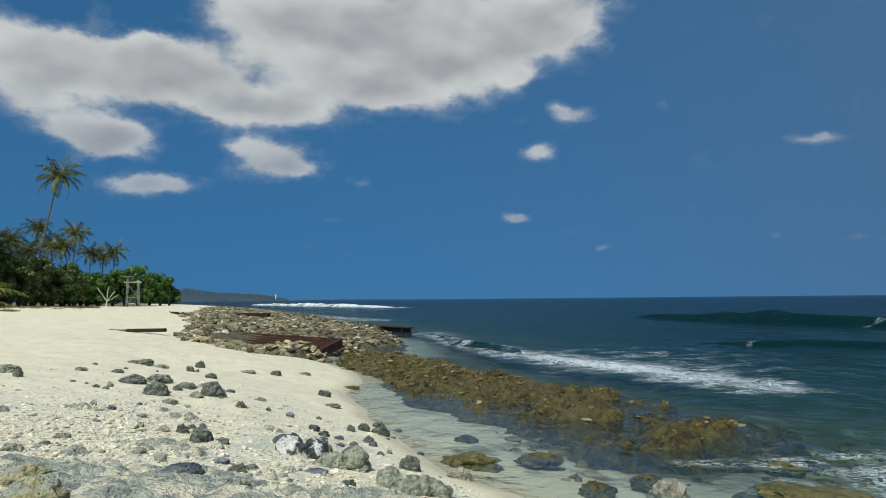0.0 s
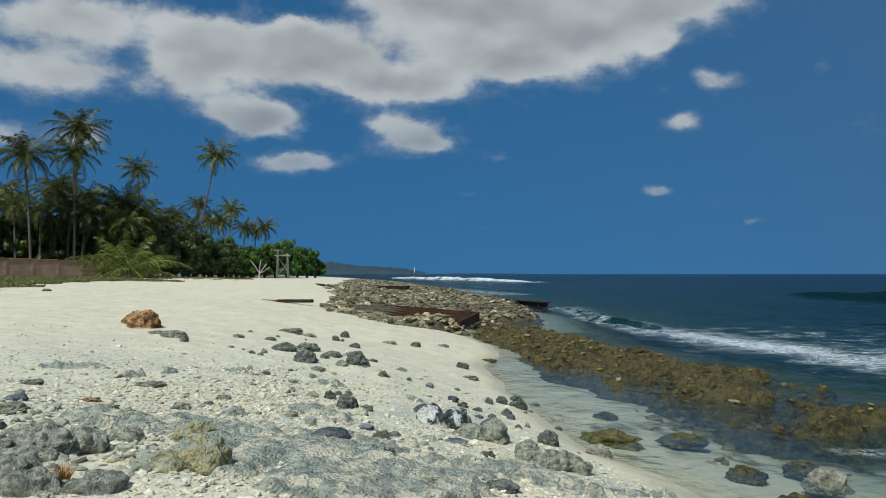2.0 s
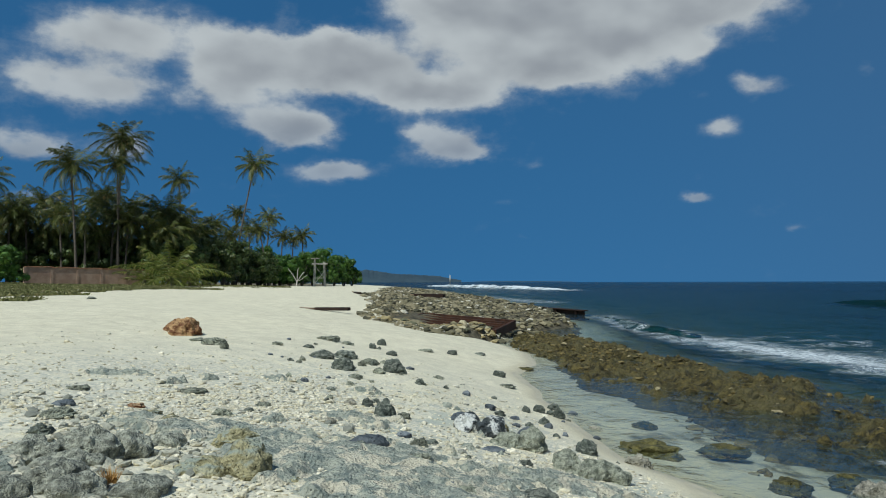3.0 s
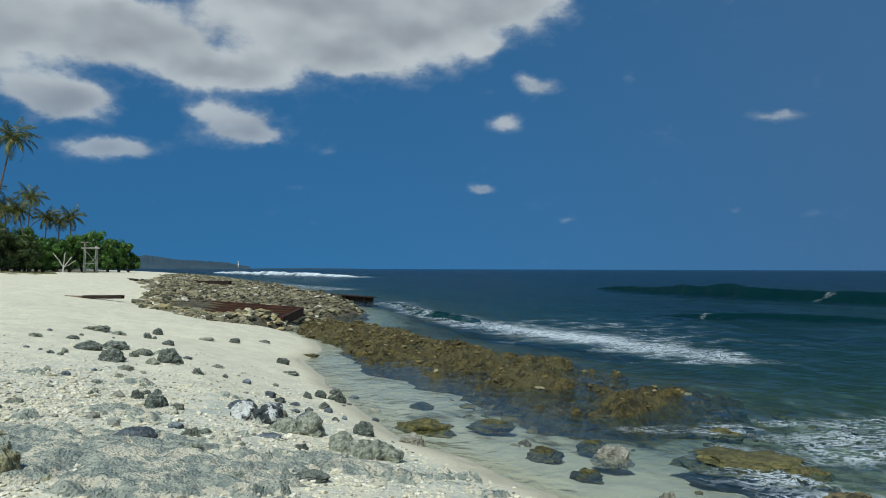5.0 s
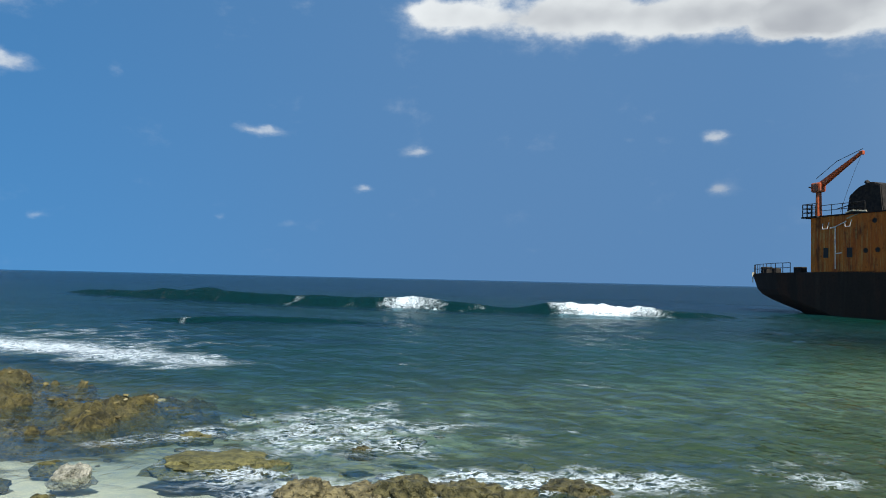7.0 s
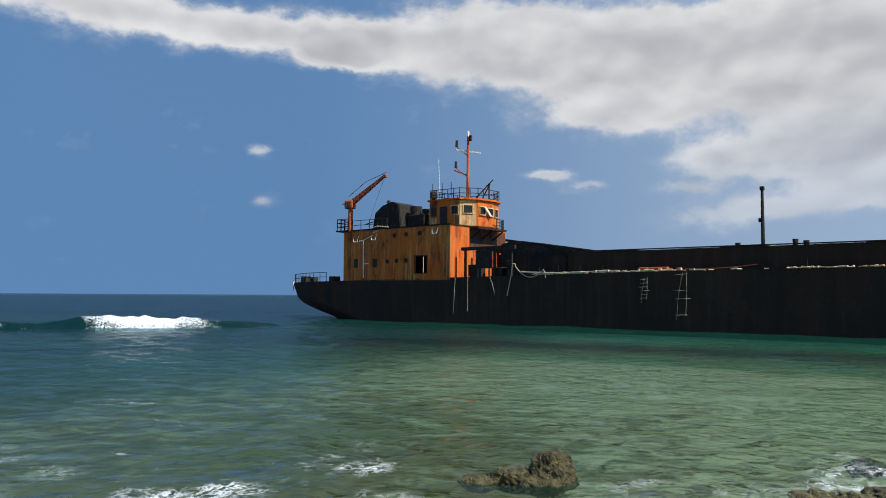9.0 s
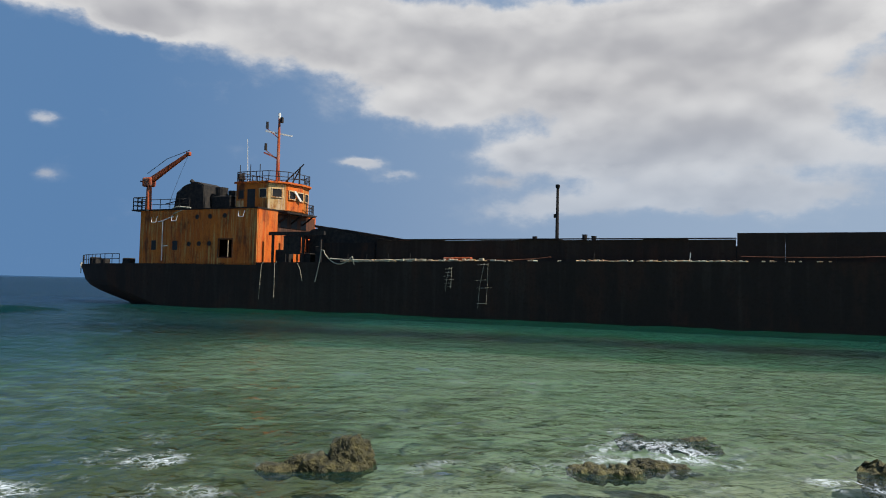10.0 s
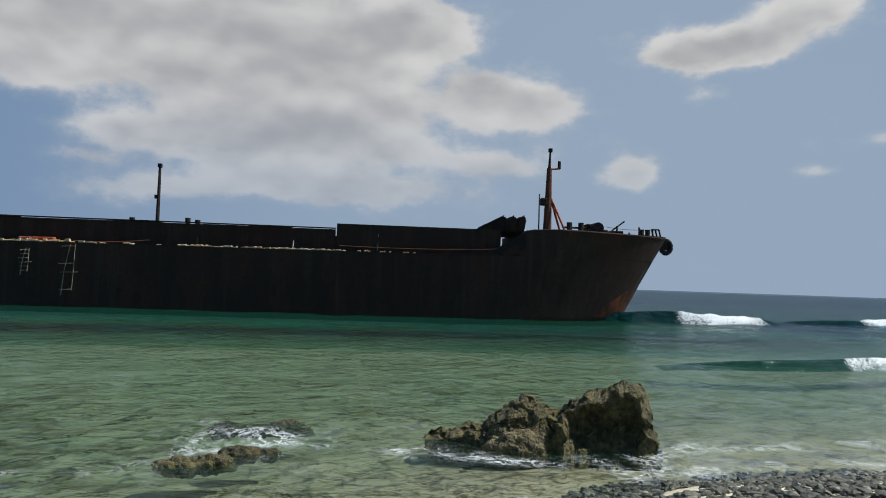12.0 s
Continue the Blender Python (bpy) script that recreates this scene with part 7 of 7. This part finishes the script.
palm(38.0, 112, far_top(38.0, 112, 5.5), 0.6, 20, 1.05)
palm(37.3, 108, far_top(37.3, 108, 6.0), 0.9, 330, 0.95)
palm(35.5, 110, far_top(35.5, 110, 5.2), 0.5, 120, 1.0)
palm(34.6, 113, far_top(34.6, 113, 4.6), 0.5, 300, 0.95)
palm(33.4, 108, far_top(33.2, 108, 5.0), 0.4, 300, 1.3, "broad dark coconut palm above the wall's end")
palm(32.4, 110, far_top(32.4, 110, 4.4), 0.4, 80, 1.2)
palm(29.8, 130, far_top(29.6, 130, 4.3), 0.4, 120, 0.7)
palm(27.3, 132, far_top(27.3, 132, 3.9), 0.4, 200, 0.95)
palm(47.0, 104, far_top(47.0, 104, 7.5), 1.0, 100, 1.1)
palm(49.5, 108, far_top(49.5, 108, 6.0), 1.0, 220, 1.1)
palm(45.8, 112, far_top(45.8, 112, 5.6), 0.6, 40, 1.0)
for b, d, e in ((38.4, 103, 4.4), (39.8, 104, 4.5), (41.9, 105, 4.4), (36.8, 104, 4.7), (33.0, 105, 3.7), (31.9, 108, 3.9), (35.9, 104, 4.2), (43.0, 105, 4.6), (30.6, 115, 3.9), (28.9, 122, 3.4), (39.4, 108, 3.6), (40.8, 106, 3.4), (42.2, 107, 3.6), (36.2, 106, 3.8), (37.6, 105, 3.3), (34.2, 107, 3.4), (35.0, 105, 3.0), (43.6, 106, 3.7), (45.2, 104, 3.6), (31.0, 114, 3.3), (30.2, 116, 3.0)):
    palm(b, d, far_top(b, d, e), 0.4, b * 41, 1.0, "short coconut palm among the undergrowth", False)
young_palm(32.8, 96, 1.45, "young palm with long arching yellow-green fronds")
young_palm(34.6, 99, 0.85, "young palm with arching green fronds by the wall")
young_palm(31.6, 100, 0.8, "young palm with arching green fronds by the sand")
for b, d, s, k, h in ((45.5, 96, 1.1, 0, 0.75), (43.6, 92, 0.9, 0, 0.95), (42.9, 108, 1.1, 2, 1.2), (41.5, 107, 1.1, 3, 1.1), (40.2, 108, 1.1, 2, 1.15), (38.9, 106, 1.1, 3, 1.2), (37.6, 107, 1.15, 2, 1.2),
                      (36.3, 107, 1.1, 3, 1.15), (35.0, 108, 1.1, 2, 1.1), (33.8, 106, 1.1, 3, 1.2), (32.6, 107, 1.1, 2, 1.2), (31.4, 110, 1.1, 3, 1.15), (30.3, 113, 1.15, 2, 1.1), (29.3, 117, 1.1, 3, 1.2),
                      (28.4, 121, 1.1, 2, 1.15), (27.5, 124, 1.1, 3, 1.1), (26.8, 127, 1.05, 2, 1.0), (26.0, 130, 0.9, 1, 0.9), (25.2, 132, 0.95, 0, 0.95), (24.4, 135, 0.9, 1, 1.05), (23.6, 140, 1.0, 0, 1.25),
                      (22.8, 143, 1.1, 1, 1.45), (22.0, 148, 1.0, 0, 1.5), (21.2, 152, 0.95, 1, 1.25), (20.5, 156, 1.05, 0, 1.2), (19.9, 157, 0.85, 1, 1.15), (29.0, 128, 1.1, 0, 1.3), (27.9, 132, 1.1, 1, 1.3), (26.6, 136, 1.05, 0, 1.35),
                      (25.6, 140, 1.05, 1, 1.3), (24.6, 146, 1.0, 0, 1.2), (47.5, 98, 1.2, 2, 1.2), (50, 100, 1.2, 3, 1.2), (53, 100, 1.2, 2, 1.2)):
    bush(b, d, s, k, h)


def beach_wall():
    (ax, ay), (bx, by) = spot(42.0, 96), spot(34.4, 101)
    long_ = math.hypot(bx - ax, by - ay)
    t = thing("wall_boundary", pose(ax, ay, 2.25, 0, 0, math.degrees(math.atan2(by - ay, bx - ax))), "stained pinkish-brown boundary wall with an orange coping", "wall", kind="structure")
    n = 5
    for i in range(n):
        part("wall_panel", box(i * long_ / n + 0.12, (i + 1) * long_ / n - 0.12, -0.09, 0.09, -0.3, 1.95 - 0.06 * i), PLASTER, t)
        part("coping", box(i * long_ / n, (i + 1) * long_ / n - 0.004, -0.16, 0.16, 1.954 - 0.06 * i, 2.06 - 0.06 * i, 0.02), COPING, t)
    for i in range(n + 1):
        part("pillar", box(i * long_ / n - 0.13, i * long_ / n + 0.13, -0.13, 0.13, -0.3, 1.95 - 0.06 * min(i, n - 1)), PLASTER, t)


beach_wall()


def lookout():
    """A bleached timber frame with two decks, on the crest of the beach."""
    x, y = spot(22.3, 132)
    t = thing("timber_tower", pose(x, y, floor_z(x, y) - 0.05, 0, 0, 15), "bleached timber lookout frame on the crest of the beach", "tower")
    for u in (-0.9, 0.9):
        for v in (-0.8, 0.8):
            part("post", rod((u, v, 0), (u * 0.9, v * 0.9, 4.3 + 0.5 * (u < 0)), 0.09, 0.07, 7), BARE_WOOD, t)
    for z, w in ((1.5, 1.0), (3.9, 1.25)):
        for v in (-0.85, 0.85):
            part("cross_bar", beam((-w, v, z), (w, v, z), 0.10, 0.12), BARE_WOOD, t)
    part("deck", box(-1.2, 1.3, -0.95, 0.95, 3.97, 4.06), BARE_WOOD, t)
    part("roof_board", box(-1.35, -0.1, -0.9, 0.9, 4.82, 4.9), BARE_WOOD, t)
    part("brace", beam((-0.9, -0.82, 0.3), (0.9, -0.82, 2.6), 0.08, 0.08), BARE_WOOD, t)
    part("brace", beam((0.9, -0.84, 1.5), (-0.85, -0.84, 3.8), 0.08, 0.08), BARE_WOOD, t)
    x, y = spot(24.0, 128)
    t = thing("bare_tree", pose(x, y, floor_z(x, y) - 0.05), "leafless bleached tree with forked branches", "tree")
    bm = bmesh.new()
    bm_rod(bm, (0, 0, 0), (0.1, 0, 0.9), 0.14, 0.10, 8)
    part("trunk", bm, BARE_WOOD, t)
    for dx, dz, r in ((-1.5, 3.0, 0.06), (1.3, 2.4, 0.06), (0.3, 3.1, 0.06), (-0.7, 2.2, 0.05), (1.9, 1.9, 0.04)):
        bm = bmesh.new()
        bm_path(bm, [(0.1, 0, 0.85), (dx * 0.4, 0.1, dz * 0.6), (dx * 0.75, 0.0, dz * 0.85), (dx, 0.1, dz)], r)
        part("branch", bm, BARE_WOOD, t)


lookout()


def grass_strip():
    rng = np.random.default_rng(8)
    n = 190000
    b, d = rng.uniform(24, 52, n), rng.uniform(30, 110, n)
    x, y = -d * np.sin(np.radians(b)), d * np.cos(np.radians(b))
    s = inland(x, y)
    keep = (fractal(x, y, 5.0, 3, 71) + (d - np.interp(b, [24, 30, 36, 44, 52], [110, 92, 64, 40, 34])) * 0.07 > 0.2) & (s > 14)
    x, y = x[keep], y[keep]
    n = len(x)
    z = land(x, y)
    h, w, a = rng.uniform(0.05, 0.20, n), rng.uniform(0.015, 0.055, n), rng.uniform(0, np.pi, n)
    dx, dy = np.cos(a) * w, np.sin(a) * w
    lean = rng.normal(0, 0.15, (n, 2))
    v = np.stack([np.stack([x - dx, y - dy, z - 0.03], 1), np.stack([x + dx, y + dy, z - 0.03], 1), np.stack([x + dx * 1.3 + lean[:, 0], y + dy * 1.3 + lean[:, 1], z + h * 0.8], 1),
                  np.stack([x + lean[:, 0], y + lean[:, 1], z + h], 1), np.stack([x - dx * 1.2 + lean[:, 0], y - dy * 1.2 + lean[:, 1], z + h * 0.7], 1)], 1).reshape(-1, 3)
    me = bpy.data.meshes.new("beach_grass")
    me.from_pydata(v.tolist(), [], np.arange(n * 5).reshape(-1, 5).tolist())
    me.materials.append(GRASS)
    tagged(new("beach_grass", me), "low dry green creeper and grass on the crest of the sand", "grass", kind="stuff")


grass_strip()


def headland(b0, b1, away, peak, name, label, seed):
    """A wooded coast far away: a long low ridge with an uneven skyline."""
    n, rows = 220, 6
    verts, faces = [], []
    for i in range(n + 1):
        k = i / n
        b = b0 + (b1 - b0) * k
        h = peak(k) * (1 + 0.07 * float(fractal(i * 0.5, seed, 4.0, 3, seed)) + 0.03 * float(fractal(i * 0.9, seed, 1.6, 2, seed)))
        for j in range(rows):
            x, y = spot(b, away + 160 * j / (rows - 1))
            verts.append((x, y, -2 + (h + 2) * min(1, j / 2.2)))
    for i in range(n):
        for j in range(rows - 1):
            a = i * rows + j
            faces.append((a, a + rows, a + rows + 1, a + 1))
    return tagged(mesh_object(name, verts, faces, HAZY_WOODS), label, "headland", kind="structure")


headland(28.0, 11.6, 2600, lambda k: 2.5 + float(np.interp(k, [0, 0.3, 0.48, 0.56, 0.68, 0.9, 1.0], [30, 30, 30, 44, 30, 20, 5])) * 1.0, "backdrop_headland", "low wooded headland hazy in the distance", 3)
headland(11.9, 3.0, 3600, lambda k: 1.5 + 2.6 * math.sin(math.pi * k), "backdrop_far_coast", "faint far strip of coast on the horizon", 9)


def lighthouse():
    x, y = spot(12.46, 2580)
    t = thing("lighthouse", pose(x, y, 0), "small white lighthouse on the far headland", "lighthouse")
    part("tower", rod((0, 0, 0), (0, 0, 21), 1.9, 1.4, 16), WHITE_PAINT, t, "", True)
    part("gallery", rod((0, 0, 21), (0, 0, 22), 2.2, 2.2, 16), WHITE_PAINT, t)
    part("lantern", rod((0, 0, 22), (0, 0, 24.5), 1.3, 1.1, 12), WHITE_PAINT, t)
    part("cap", rod((0, 0, 24.5), (0, 0, 25.6), 1.4, 0.2, 12), WHITE_PAINT, t)


lighthouse()
